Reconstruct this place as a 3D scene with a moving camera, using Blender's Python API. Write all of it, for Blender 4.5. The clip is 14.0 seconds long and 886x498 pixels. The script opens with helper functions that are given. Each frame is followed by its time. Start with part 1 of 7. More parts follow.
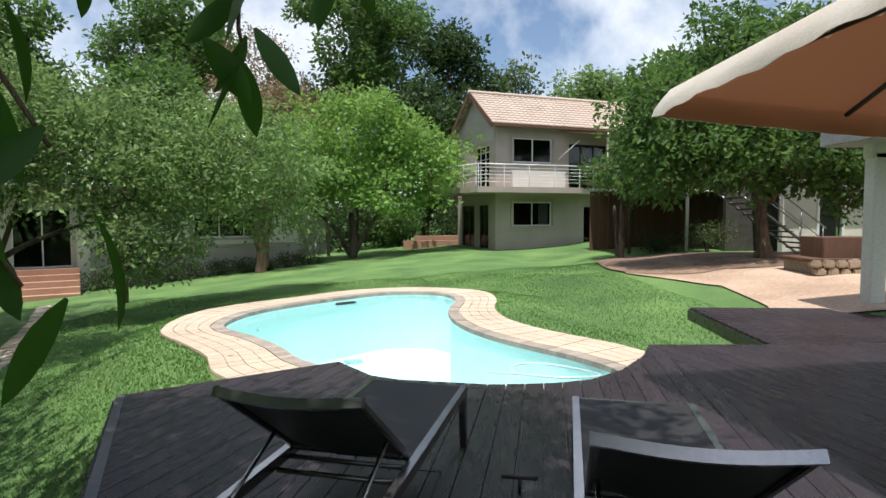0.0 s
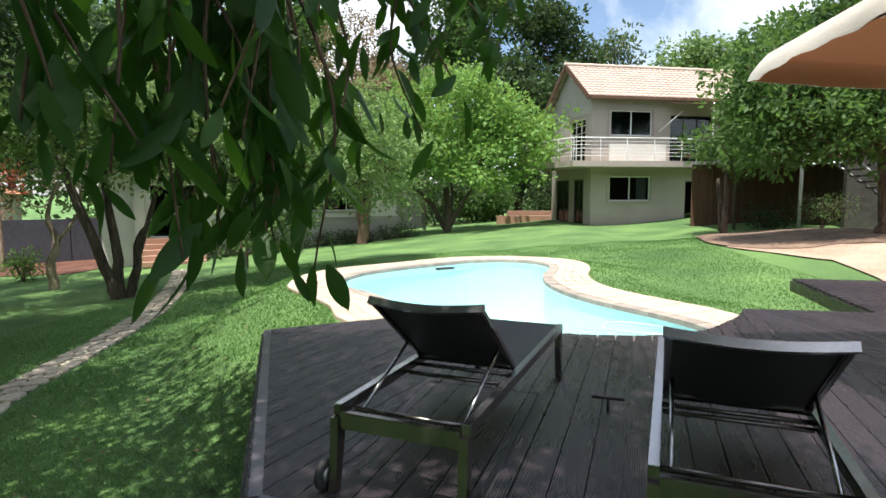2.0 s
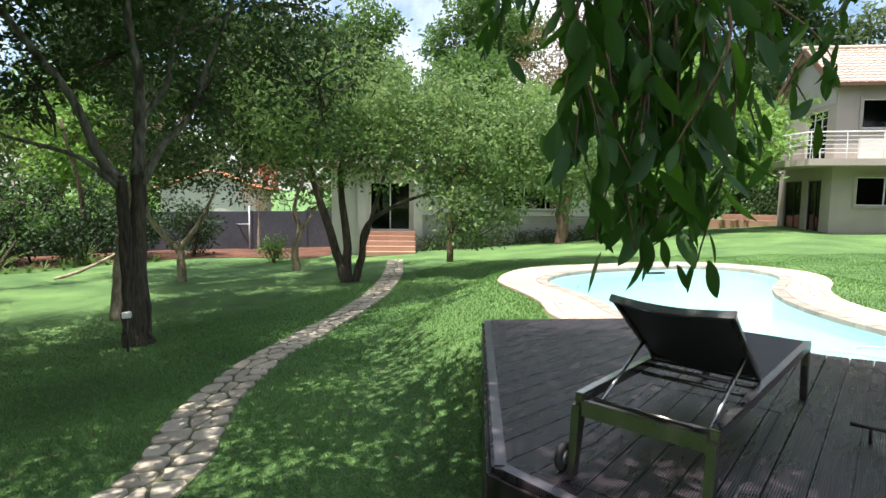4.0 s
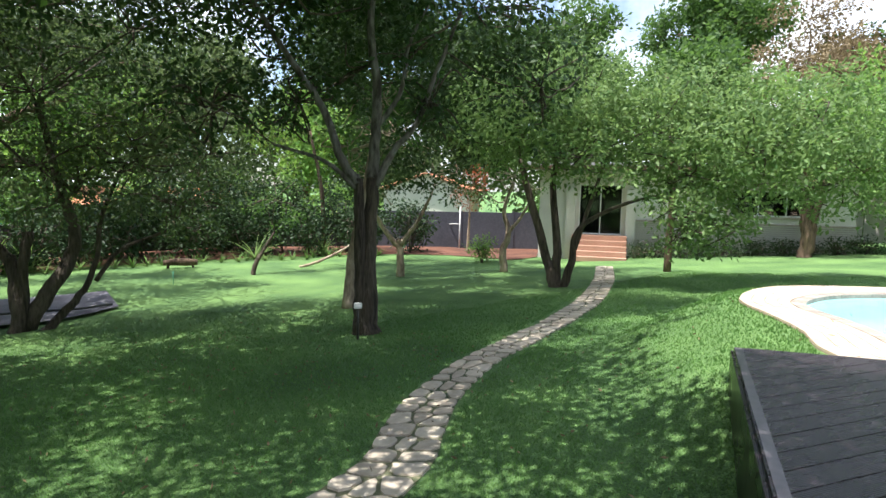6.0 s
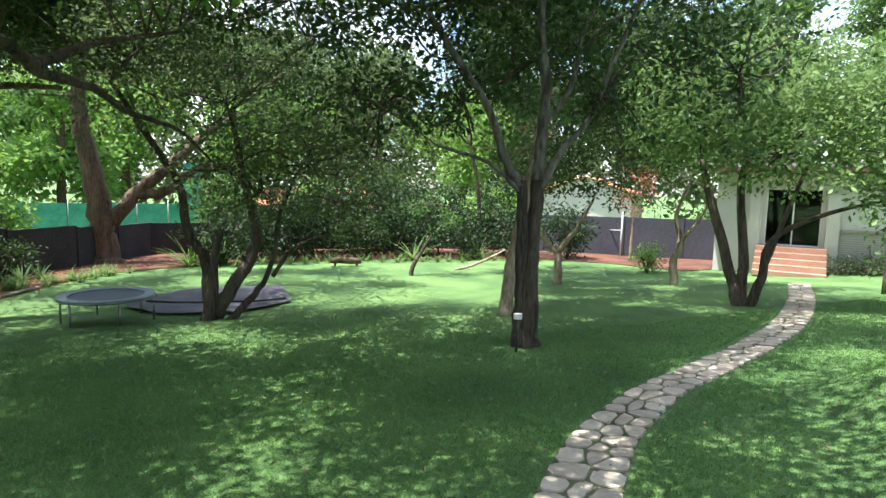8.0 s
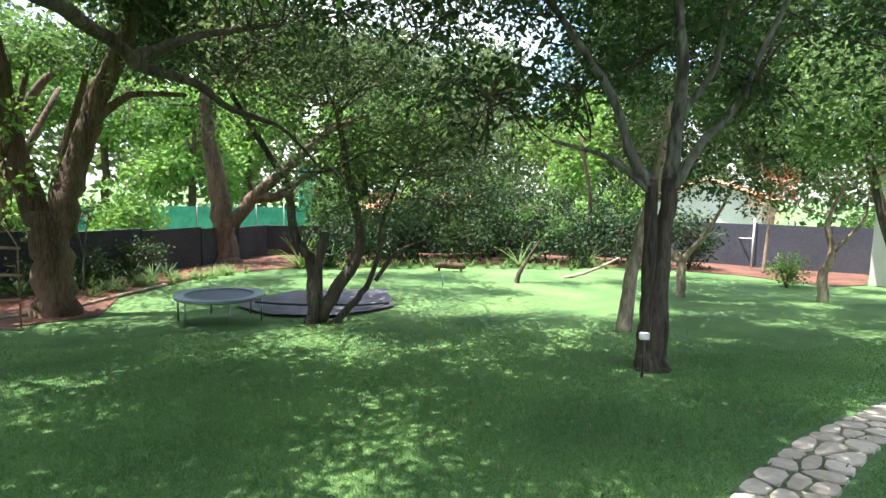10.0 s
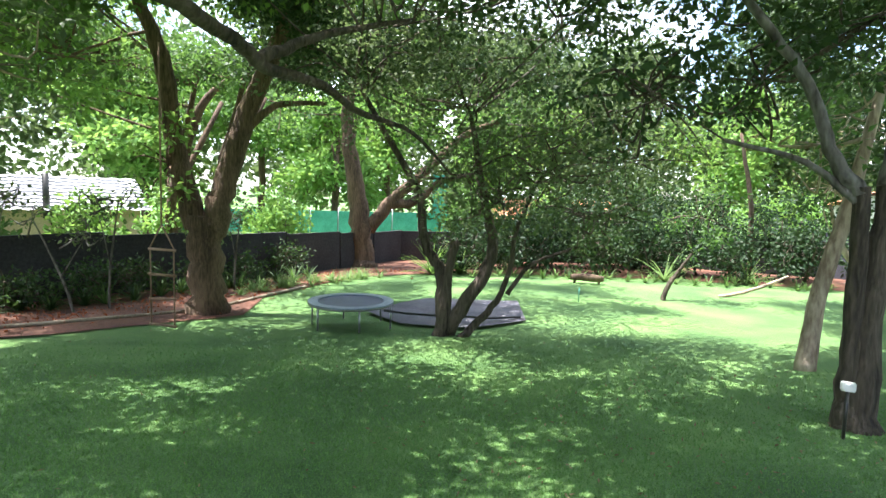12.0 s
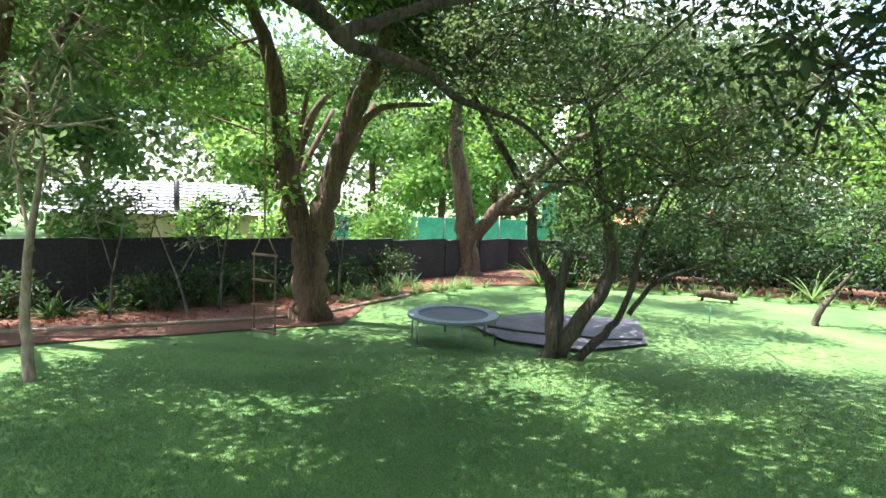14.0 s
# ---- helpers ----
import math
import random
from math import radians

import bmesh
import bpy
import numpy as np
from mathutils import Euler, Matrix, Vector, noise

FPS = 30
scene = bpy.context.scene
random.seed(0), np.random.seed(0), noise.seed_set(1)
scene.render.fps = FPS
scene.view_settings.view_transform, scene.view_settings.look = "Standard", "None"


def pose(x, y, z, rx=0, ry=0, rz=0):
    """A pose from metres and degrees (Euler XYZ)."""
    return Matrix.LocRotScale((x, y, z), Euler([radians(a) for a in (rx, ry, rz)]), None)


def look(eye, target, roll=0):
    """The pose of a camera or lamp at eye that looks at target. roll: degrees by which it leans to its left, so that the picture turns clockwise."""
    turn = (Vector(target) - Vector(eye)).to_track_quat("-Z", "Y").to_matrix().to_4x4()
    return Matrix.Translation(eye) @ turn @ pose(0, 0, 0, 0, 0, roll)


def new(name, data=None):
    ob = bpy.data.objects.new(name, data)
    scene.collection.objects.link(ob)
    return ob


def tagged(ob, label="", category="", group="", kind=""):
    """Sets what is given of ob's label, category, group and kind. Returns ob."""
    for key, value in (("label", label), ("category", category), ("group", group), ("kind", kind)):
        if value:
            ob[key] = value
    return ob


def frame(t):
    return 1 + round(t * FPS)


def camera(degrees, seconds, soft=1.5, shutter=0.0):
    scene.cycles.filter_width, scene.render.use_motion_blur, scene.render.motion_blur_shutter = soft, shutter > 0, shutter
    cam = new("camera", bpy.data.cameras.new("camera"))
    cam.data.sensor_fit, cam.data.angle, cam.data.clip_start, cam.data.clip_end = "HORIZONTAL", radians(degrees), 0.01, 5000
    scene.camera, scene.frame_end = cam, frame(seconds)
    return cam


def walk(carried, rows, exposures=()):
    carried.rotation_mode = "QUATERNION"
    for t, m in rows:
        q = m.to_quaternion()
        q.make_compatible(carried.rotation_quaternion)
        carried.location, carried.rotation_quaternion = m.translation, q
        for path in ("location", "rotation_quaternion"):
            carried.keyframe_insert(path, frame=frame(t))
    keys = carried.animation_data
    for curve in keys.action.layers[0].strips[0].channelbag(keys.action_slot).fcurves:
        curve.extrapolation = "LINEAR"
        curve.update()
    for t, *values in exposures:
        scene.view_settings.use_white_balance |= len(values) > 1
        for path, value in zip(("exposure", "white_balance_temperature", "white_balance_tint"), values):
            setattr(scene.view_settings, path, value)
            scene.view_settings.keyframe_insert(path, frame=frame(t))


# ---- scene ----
cam = camera(76.1, 14.0)
METRES, EYE, TILT, LEAN, TURN = 4.4, 1.833, 0.34, -4.75, 0.0
ROWS = [
    (0.0, 0.0, 0.0, 0.0, -0.31, -3.66, 4.88),
    (0.5, -0.0003, -0.0299, -0.0026, 0.18, -4.49, 4.93),
    (1.0, -0.003, -0.0602, -0.0092, 1.76, -4.99, 4.95),
    (1.5, -0.0056, -0.0877, -0.0166, 5.11, -5.18, 4.92),
    (2.0, -0.0134, -0.1154, -0.0243, 8.98, -5.16, 4.89),
    (2.5, -0.0275, -0.1394, -0.0262, 13.27, -4.99, 4.65),
    (3.0, -0.035, -0.1575, -0.0221, 18.54, -4.57, 4.32),
    (3.5, -0.0414, -0.1657, -0.0197, 23.56, -4.2, 3.99),
    (4.0, -0.0506, -0.1712, -0.0182, 28.46, -3.8, 3.68),
    (6.5, -0.1588, -0.1459, -0.0061, 53.25, -2.31, 1.79),
    (7.0, -0.1876, -0.1374, -0.0041, 57.34, -2.07, 1.42),
    (7.5, -0.2226, -0.1226, -0.0028, 61.06, -1.88, 1.17),
    (8.0, -0.265, -0.1089, -0.0018, 64.03, -1.77, 0.89),
    (10.5, -0.4782, -0.0469, -0.0012, 77.73, -1.01, -0.15),
    (11.0, -0.5196, -0.0383, 0.0041, 81.29, -0.91, -0.49),
    (11.5, -0.5683, -0.033, 0.0094, 84.66, -0.8, -0.83),
    (12.0, -0.6144, -0.0342, 0.0195, 87.84, -0.71, -1.24),
    (12.5, -0.6675, -0.0363, 0.0245, 91.06, -0.61, -1.58),
    (13.0, -0.7239, -0.041, 0.0262, 93.97, -0.55, -1.94),
    (13.5, -0.7778, -0.0408, 0.0298, 96.45, -0.46, -2.13),
    (14.0, -0.8374, -0.0446, 0.0297, 98.61, -0.31, -2.34),
]
EXPO = [(0.0, 0.3, 6400, 10), (1.0, 0.45, 6420, 10), (2.0, 0.75, 6450, 10), (3.0, 0.95, 6450, 10), (4.0, 0.95, 6450, 10), (6.5, 1.15, 6200, 10), (8.0, 1.5, 6150, 10), (10.5, 1.95, 6150, 10), (12.5, 2.15, 6150, 10), (14.0, 2.15, 6150, 10)]
walk(cam, [(t, pose(0, 0, EYE, TILT, LEAN, TURN) @ pose(METRES * x, METRES * y, METRES * z, 90 + pitch, roll, yaw)) for t, x, y, z, yaw, pitch, roll in ROWS], EXPO)

# ---- light ----
world = bpy.data.worlds.new("world")
scene.world = world
world.use_nodes = True
wn = world.node_tree
SUN_EL, SUN_HEAD = radians(74), (0.24, 0.97)
sky = wn.nodes.new("ShaderNodeTexSky")
sky.sky_type, sky.sun_disc = "NISHITA", False
sky.sun_elevation = SUN_EL
sky.sun_rotation = math.atan2(-SUN_HEAD[0], -SUN_HEAD[1])
sky.air_density, sky.dust_density = 1.0, 1.2
cloud_map = wn.nodes.new("ShaderNodeTexCoord")
cloud_noise = wn.nodes.new("ShaderNodeTexNoise")
cloud_noise.inputs["Scale"].default_value = 2.6
cloud_noise.inputs["Detail"].default_value = 9
cloud_noise.inputs["Roughness"].default_value = 0.58
cloud_ramp = wn.nodes.new("ShaderNodeValToRGB")
cloud_ramp.color_ramp.elements[0].position = 0.42
cloud_ramp.color_ramp.elements[1].position = 0.64
cloud_mix = wn.nodes.new("ShaderNodeMixRGB")
cloud_mix.inputs[2].default_value = (8.2, 8.4, 8.8, 1)
wn.links.new(cloud_map.outputs["Generated"], cloud_noise.inputs["Vector"])
wn.links.new(cloud_noise.outputs["Fac"], cloud_ramp.inputs["Fac"])
wn.links.new(cloud_ramp.outputs["Color"], cloud_mix.inputs[0])
wn.links.new(sky.outputs["Color"], cloud_mix.inputs[1])
wn.links.new(cloud_mix.outputs["Color"], wn.nodes["Background"].inputs["Color"])
wn.nodes["Background"].inputs["Strength"].default_value = 0.12

sun = new("sun", bpy.data.lights.new("sun", "SUN"))
sun.data.energy, sun.data.angle, sun.data.color = 5.0, radians(0.55), (1.0, 0.95, 0.87)
drop = math.tan(SUN_EL)
sun.matrix_world = look((0, 0, 30), (SUN_HEAD[0], SUN_HEAD[1], 30 - drop))

# ---- materials ----
def node_mat(name, rough=0.6, metal=0.0):
    m = bpy.data.materials.new(name)
    m.use_nodes = True
    b = m.node_tree.nodes["Principled BSDF"]
    b.inputs["Roughness"].default_value = rough
    b.inputs["Metallic"].default_value = metal
    return m, m.node_tree, b


def speckle(name, dark, light, scale=20.0, rough=0.6, metal=0.0, bump=0.2, coarse=1.5, stretch=(1, 1, 1), per_object=0.0, bump_dist=0.01):
    """Base colour between two tones at two scales, with relief."""
    m, nt, b = node_mat(name, rough, metal)
    N, L = nt.nodes, nt.links
    co = N.new("ShaderNodeTexCoord")
    mp = N.new("ShaderNodeMapping")
    mp.inputs["Scale"].default_value = stretch
    L.new(co.outputs["Object"], mp.inputs["Vector"])
    fine, big = N.new("ShaderNodeTexNoise"), N.new("ShaderNodeTexNoise")
    for n, s, d in ((fine, scale, 8), (big, coarse, 3)):
        n.inputs["Scale"].default_value, n.inputs["Detail"].default_value = s, d
        L.new(mp.outputs["Vector"], n.inputs["Vector"])
    add = N.new("ShaderNodeMath")
    add.operation = "ADD"
    L.new(fine.outputs["Fac"], add.inputs[0])
    L.new(big.outputs["Fac"], add.inputs[1])
    ramp = N.new("ShaderNodeMapRange")
    ramp.inputs["From Min"].default_value, ramp.inputs["From Max"].default_value = 0.75, 1.25
    L.new(add.outputs[0], ramp.inputs["Value"])
    fac = ramp.outputs["Result"]
    if per_object:
        info = N.new("ShaderNodeObjectInfo")
        mad = N.new("ShaderNodeMath")
        mad.operation = "MULTIPLY_ADD"
        L.new(info.outputs["Random"], mad.inputs[0])
        mad.inputs[1].default_value = per_object
        sc = N.new("ShaderNodeMath")
        sc.operation = "MULTIPLY"
        sc.inputs[1].default_value = 1 - per_object
        L.new(fac, sc.inputs[0])
        L.new(sc.outputs[0], mad.inputs[2])
        fac = mad.outputs[0]
    mix = N.new("ShaderNodeMixRGB")
    mix.inputs[1].default_value, mix.inputs[2].default_value = (*dark, 1), (*light, 1)
    L.new(fac, mix.inputs[0])
    L.new(mix.outputs[0], b.inputs["Base Color"])
    if bump:
        bp = N.new("ShaderNodeBump")
        bp.inputs["Strength"].default_value, bp.inputs["Distance"].default_value = bump, bump_dist
        L.new(fine.outputs["Fac"], bp.inputs["Height"])
        L.new(bp.outputs["Normal"], b.inputs["Normal"])
    return m


def leaf_mat(name, dark, light, through_col, rough=0.55, share=0.34):
    m, nt, b = node_mat(name, rough)
    N, L = nt.nodes, nt.links
    geo = N.new("ShaderNodeNewGeometry")
    mix = N.new("ShaderNodeMixRGB")
    mix.inputs[1].default_value, mix.inputs[2].default_value = (*dark, 1), (*light, 1)
    L.new(geo.outputs["Random Per Island"], mix.inputs[0])
    L.new(mix.outputs[0], b.inputs["Base Color"])
    b.inputs["Specular IOR Level"].default_value = 0.22
    tr = N.new("ShaderNodeBsdfTranslucent")
    tr.inputs["Color"].default_value = (*through_col, 1)
    sh = N.new("ShaderNodeMixShader")
    sh.inputs[0].default_value = share
    L.new(b.outputs[0], sh.inputs[1])
    L.new(tr.outputs[0], sh.inputs[2])
    L.new(sh.outputs[0], N["Material Output"].inputs["Surface"])
    return m


M = {}
M["leaf_dark"] = leaf_mat("leaf_dark", (0.018, 0.04, 0.017), (0.048, 0.085, 0.03), (0.11, 0.19, 0.045), share=0.22)
M["leaf_olive"] = leaf_mat("leaf_olive", (0.036, 0.062, 0.028), (0.11, 0.145, 0.062), (0.2, 0.28, 0.1))
M["leaf_mid"] = leaf_mat("leaf_mid", (0.028, 0.064, 0.022), (0.09, 0.155, 0.042), (0.18, 0.33, 0.07))
M["leaf_bright"] = leaf_mat("leaf_bright", (0.08, 0.18, 0.04), (0.2, 0.34, 0.085), (0.36, 0.56, 0.12))
M["leaf_silver"] = leaf_mat("leaf_silver", (0.05, 0.1, 0.036), (0.21, 0.31, 0.115), (0.3, 0.45, 0.14))
M["leaf_dry"] = leaf_mat("leaf_dry", (0.14, 0.1, 0.055), (0.3, 0.23, 0.13), (0.3, 0.24, 0.12), share=0.2)
M["leaf_red"] = leaf_mat("leaf_red", (0.16, 0.03, 0.02), (0.35, 0.1, 0.04), (0.45, 0.15, 0.06))
# Hedge leaves: a darker copy of leaf_dark, with shade put into its colour.
M["leaf_shaded"] = leaf_mat("leaf_shaded", (0.014, 0.034, 0.014), (0.036, 0.068, 0.024), (0.06, 0.11, 0.03), share=0.15)
M["leaf_near"] = leaf_mat("leaf_near", (0.02, 0.055, 0.012), (0.045, 0.11, 0.02), (0.1, 0.26, 0.02), rough=0.4, share=0.3)
M["blade"] = leaf_mat("grass_blade", (0.05, 0.13, 0.034), (0.17, 0.3, 0.085), (0.22, 0.42, 0.1), share=0.3)
M["bark_dark"] = speckle("bark_dark", (0.03, 0.022, 0.016), (0.13, 0.1, 0.075), 9, 0.95, bump=1.0, coarse=1.2, stretch=(3, 3, 0.5), bump_dist=0.05)
M["bark_brown"] = speckle("bark_brown", (0.05, 0.03, 0.02), (0.2, 0.13, 0.085), 9, 0.95, bump=1.0, coarse=1.2, stretch=(3, 3, 0.5), bump_dist=0.05)
M["bark_grey"] = speckle("bark_grey", (0.04, 0.033, 0.027), (0.22, 0.2, 0.18), 7, 0.95, bump=1.0, coarse=2.2, stretch=(2, 2, 0.7), bump_dist=0.03)
M["bark_light"] = speckle("bark_light", (0.18, 0.12, 0.09), (0.5, 0.4, 0.3), 9, 0.9, bump=0.6, coarse=1.5, stretch=(2, 2, 0.6), bump_dist=0.03)
M["lawn"] = speckle("lawn", (0.05, 0.12, 0.034), (0.17, 0.3, 0.085), 55, 0.9, bump=1.0, coarse=0.6, bump_dist=0.04)
M["soil"] = speckle("red_soil", (0.06, 0.025, 0.015), (0.17, 0.07, 0.042), 12, 0.95, bump=0.9, coarse=0.9, bump_dist=0.03)
M["paving"] = speckle("sandy_paving", (0.3, 0.2, 0.14), (0.5, 0.37, 0.28), 18, 0.9, bump=0.4, coarse=0.7)
M["coping"] = speckle("coping_brick", (0.42, 0.33, 0.25), (0.58, 0.48, 0.38), 30, 0.85, bump=0.4, coarse=1.2, per_object=0.2)
M["coping_edge"] = speckle("coping_edge_brick", (0.2, 0.17, 0.15), (0.42, 0.36, 0.3), 30, 0.8, bump=0.4, coarse=1.2, per_object=0.5)
M["flag"] = speckle("flagstone", (0.32, 0.26, 0.2), (0.62, 0.54, 0.43), 14, 0.85, bump=0.5, coarse=1.6, per_object=0.45)
M["pale_mortar"] = speckle("pale_mortar", (0.36, 0.28, 0.21), (0.48, 0.39, 0.3), 25, 0.95, bump=0.5)
M["rubble"] = speckle("rubble_stone", (0.2, 0.145, 0.1), (0.42, 0.33, 0.24), 14, 0.9, bump=0.5, coarse=1.6, per_object=0.5)
M["mortar"] = speckle("mortar", (0.16, 0.13, 0.09), (0.3, 0.25, 0.19), 25, 0.95, bump=0.5)
M["pool_shell"] = speckle("pool_plaster", (0.7, 0.9, 0.9), (0.78, 0.94, 0.94), 5, 0.6, bump=0.1, coarse=0.5)
M["taupe"] = speckle("taupe_render", (0.34, 0.292, 0.26), (0.43, 0.375, 0.335), 30, 0.9, bump=0.25, coarse=0.7)
M["white_wall"] = speckle("white_render", (0.55, 0.52, 0.48), (0.68, 0.65, 0.6), 30, 0.9, bump=0.2, coarse=0.7)
M["grey_brick"] = speckle("painted_brick", (0.36, 0.33, 0.3), (0.5, 0.47, 0.43), 25, 0.9, bump=0.3, coarse=1, per_object=0.4)
M["roof_tile"] = speckle("roof_tile", (0.34, 0.265, 0.215), (0.52, 0.425, 0.36), 12, 0.85, bump=0.3, coarse=1, per_object=0.5)
M["roof_grey"] = speckle("roof_grey", (0.2, 0.2, 0.22), (0.42, 0.41, 0.43), 12, 0.8, bump=0.3, coarse=1)
M["roof_orange"] = speckle("roof_orange", (0.5, 0.2, 0.1), (0.72, 0.38, 0.22), 12, 0.8, bump=0.3, coarse=1)
M["red_brick"] = speckle("red_brick", (0.3, 0.16, 0.11), (0.48, 0.3, 0.22), 20, 0.9, bump=0.4, coarse=1, per_object=0.5)
M["brown_wood"] = speckle("brown_wood", (0.07, 0.035, 0.022), (0.16, 0.08, 0.05), 10, 0.8, bump=0.4, coarse=1, stretch=(6, 6, 0.6), per_object=0.4)
# Boundary wall: dark paint taken lower still to hold the overhanging shade.
M["wall_dark"] = speckle("dark_wall", (0.018, 0.018, 0.02), (0.05, 0.047, 0.05), 12, 0.95, bump=0.4, coarse=0.7)
M["fence_slate"] = speckle("slate_fence", (0.04, 0.042, 0.056), (0.07, 0.073, 0.092), 12, 0.8, bump=0.2, coarse=0.7)
M["metal_white"] = speckle("painted_steel", (0.6, 0.6, 0.6), (0.75, 0.75, 0.75), 40, 0.4, bump=0.05)
M["metal_grey"] = speckle("grey_metal", (0.25, 0.25, 0.26), (0.4, 0.4, 0.42), 40, 0.35, 0.8, bump=0.1)
M["metal_dark"] = speckle("dark_metal", (0.03, 0.028, 0.026), (0.06, 0.055, 0.05), 40, 0.35, 0.3, bump=0.1)
M["lounger_metal"] = speckle("lounger_metal", (0.15, 0.14, 0.125), (0.2, 0.188, 0.17), 60, 0.27, 0.9, bump=0.02, bump_dist=0.001)
M["lounger_silver"] = speckle("lounger_silver", (0.36, 0.36, 0.37), (0.44, 0.44, 0.45), 60, 0.22, 0.9, bump=0.02, bump_dist=0.001)
M["sling"] = speckle("sling_mesh", (0.012, 0.012, 0.013), (0.03, 0.03, 0.032), 300, 0.55, bump=0.3)
M["rubber"] = speckle("rubber", (0.02, 0.02, 0.02), (0.04, 0.04, 0.04), 60, 0.7)
M["canvas_out"] = speckle("canvas_outer", (0.72, 0.68, 0.6), (0.85, 0.82, 0.76), 60, 0.9, bump=0.3, coarse=2)
M["green_net"] = speckle("shade_net", (0.03, 0.2, 0.14), (0.09, 0.38, 0.29), 30, 0.7, bump=0.1)
M["tramp_mat"] = speckle("trampoline_mat", (0.07, 0.08, 0.12), (0.13, 0.14, 0.2), 80, 0.6, bump=0.1)
M["tramp_pad"] = speckle("trampoline_pad", (0.16, 0.2, 0.27), (0.3, 0.36, 0.45), 20, 0.5, bump=0.1)
M["concrete"] = speckle("concrete_slab", (0.24, 0.23, 0.24), (0.38, 0.37, 0.38), 20, 0.85, bump=0.3)
M["curtain"] = speckle("curtain", (0.5, 0.48, 0.44), (0.68, 0.66, 0.62), 20, 0.9)
M["mat_grey"] = speckle("play_mat", (0.08, 0.075, 0.09), (0.15, 0.14, 0.17), 16, 0.85, bump=0.3)
M["shaded_patio_earth"] = speckle("shaded_patio_earth", (0.08, 0.05, 0.036), (0.26, 0.175, 0.12), 9, 0.95, bump=0.6, coarse=1.1)
M["rope"] = speckle("rope", (0.16, 0.09, 0.06), (0.36, 0.24, 0.17), 60, 0.9)
# Room linings coloured nearly black in place of unlit interiors.
M["room_shade"] = speckle("shade_plaster", (0.05, 0.045, 0.04), (0.08, 0.075, 0.07), 6, 0.9)
M["white_plastic"] = speckle("white_plastic", (0.7, 0.7, 0.68), (0.82, 0.82, 0.8), 40, 0.5)


def deck_material():
    """Grooved dark composite boards; the grooves run along each board's own length (local x)."""
    m, nt, b = node_mat("deck_board", 0.42)
    N, L = nt.nodes, nt.links
    co = N.new("ShaderNodeTexCoord")
    sep = N.new("ShaderNodeSeparateXYZ")
    L.new(co.outputs["Object"], sep.inputs[0])
    wave = N.new("ShaderNodeMath"); wave.operation = "MULTIPLY"; wave.inputs[1].default_value = 2 * math.pi / 0.0105
    L.new(sep.outputs["Y"], wave.inputs[0])
    sn = N.new("ShaderNodeMath"); sn.operation = "SINE"
    L.new(wave.outputs[0], sn.inputs[0])
    noi = N.new("ShaderNodeTexNoise"); noi.inputs["Scale"].default_value = 3.0; noi.inputs["Detail"].default_value = 6
    mp = N.new("ShaderNodeMapping"); mp.inputs["Scale"].default_value = (1, 6, 1)
    L.new(co.outputs["Object"], mp.inputs["Vector"]); L.new(mp.outputs[0], noi.inputs["Vector"])
    info = N.new("ShaderNodeObjectInfo")
    mix = N.new("ShaderNodeMixRGB")
    mix.inputs[1].default_value, mix.inputs[2].default_value = (0.016, 0.012, 0.016, 1), (0.064, 0.049, 0.06, 1)
    ad = N.new("ShaderNodeMath"); ad.operation = "MULTIPLY_ADD"; ad.inputs[1].default_value = 0.35
    L.new(info.outputs["Random"], ad.inputs[0])
    hf = N.new("ShaderNodeMath"); hf.operation = "MULTIPLY"; hf.inputs[1].default_value = 0.75
    L.new(noi.outputs["Fac"], hf.inputs[0]); L.new(hf.outputs[0], ad.inputs[2])
    # Groove bottoms multiplied darker, so their shade shows in the colour.
    groove_shade = N.new("ShaderNodeMapRange"); groove_shade.inputs["From Min"].default_value = -0.9; groove_shade.inputs["From Max"].default_value = 0.1; groove_shade.inputs["To Min"].default_value = 0.25
    L.new(sn.outputs[0], groove_shade.inputs["Value"])
    mul = N.new("ShaderNodeMixRGB"); mul.blend_type = "MULTIPLY"; mul.inputs[0].default_value = 1.0
    L.new(ad.outputs[0], mix.inputs[0]); L.new(mix.outputs[0], mul.inputs[1]); L.new(groove_shade.outputs[0], mul.inputs[2]); L.new(mul.outputs[0], b.inputs["Base Color"])
    rr = N.new("ShaderNodeMapRange"); rr.inputs["To Min"].default_value = 0.16; rr.inputs["To Max"].default_value = 0.42
    L.new(noi.outputs["Fac"], rr.inputs["Value"]); L.new(rr.outputs[0], b.inputs["Roughness"])
    bp = N.new("ShaderNodeBump"); bp.inputs["Strength"].default_value = 0.6; bp.inputs["Distance"].default_value = 0.002
    L.new(sn.outputs[0], bp.inputs["Height"]); L.new(bp.outputs[0], b.inputs["Normal"])
    return m


def canvas_under():
    m, nt, b = node_mat("canvas_under", 0.9)
    N, L = nt.nodes, nt.links
    b.inputs["Base Color"].default_value = (0.5, 0.24, 0.14, 1)
    tr = N.new("ShaderNodeBsdfTranslucent"); tr.inputs["Color"].default_value = (0.55, 0.25, 0.14, 1)
    sh = N.new("ShaderNodeMixShader"); sh.inputs[0].default_value = 0.35
    L.new(b.outputs[0], sh.inputs[1]); L.new(tr.outputs[0], sh.inputs[2])
    L.new(sh.outputs[0], N["Material Output"].inputs["Surface"])
    return m


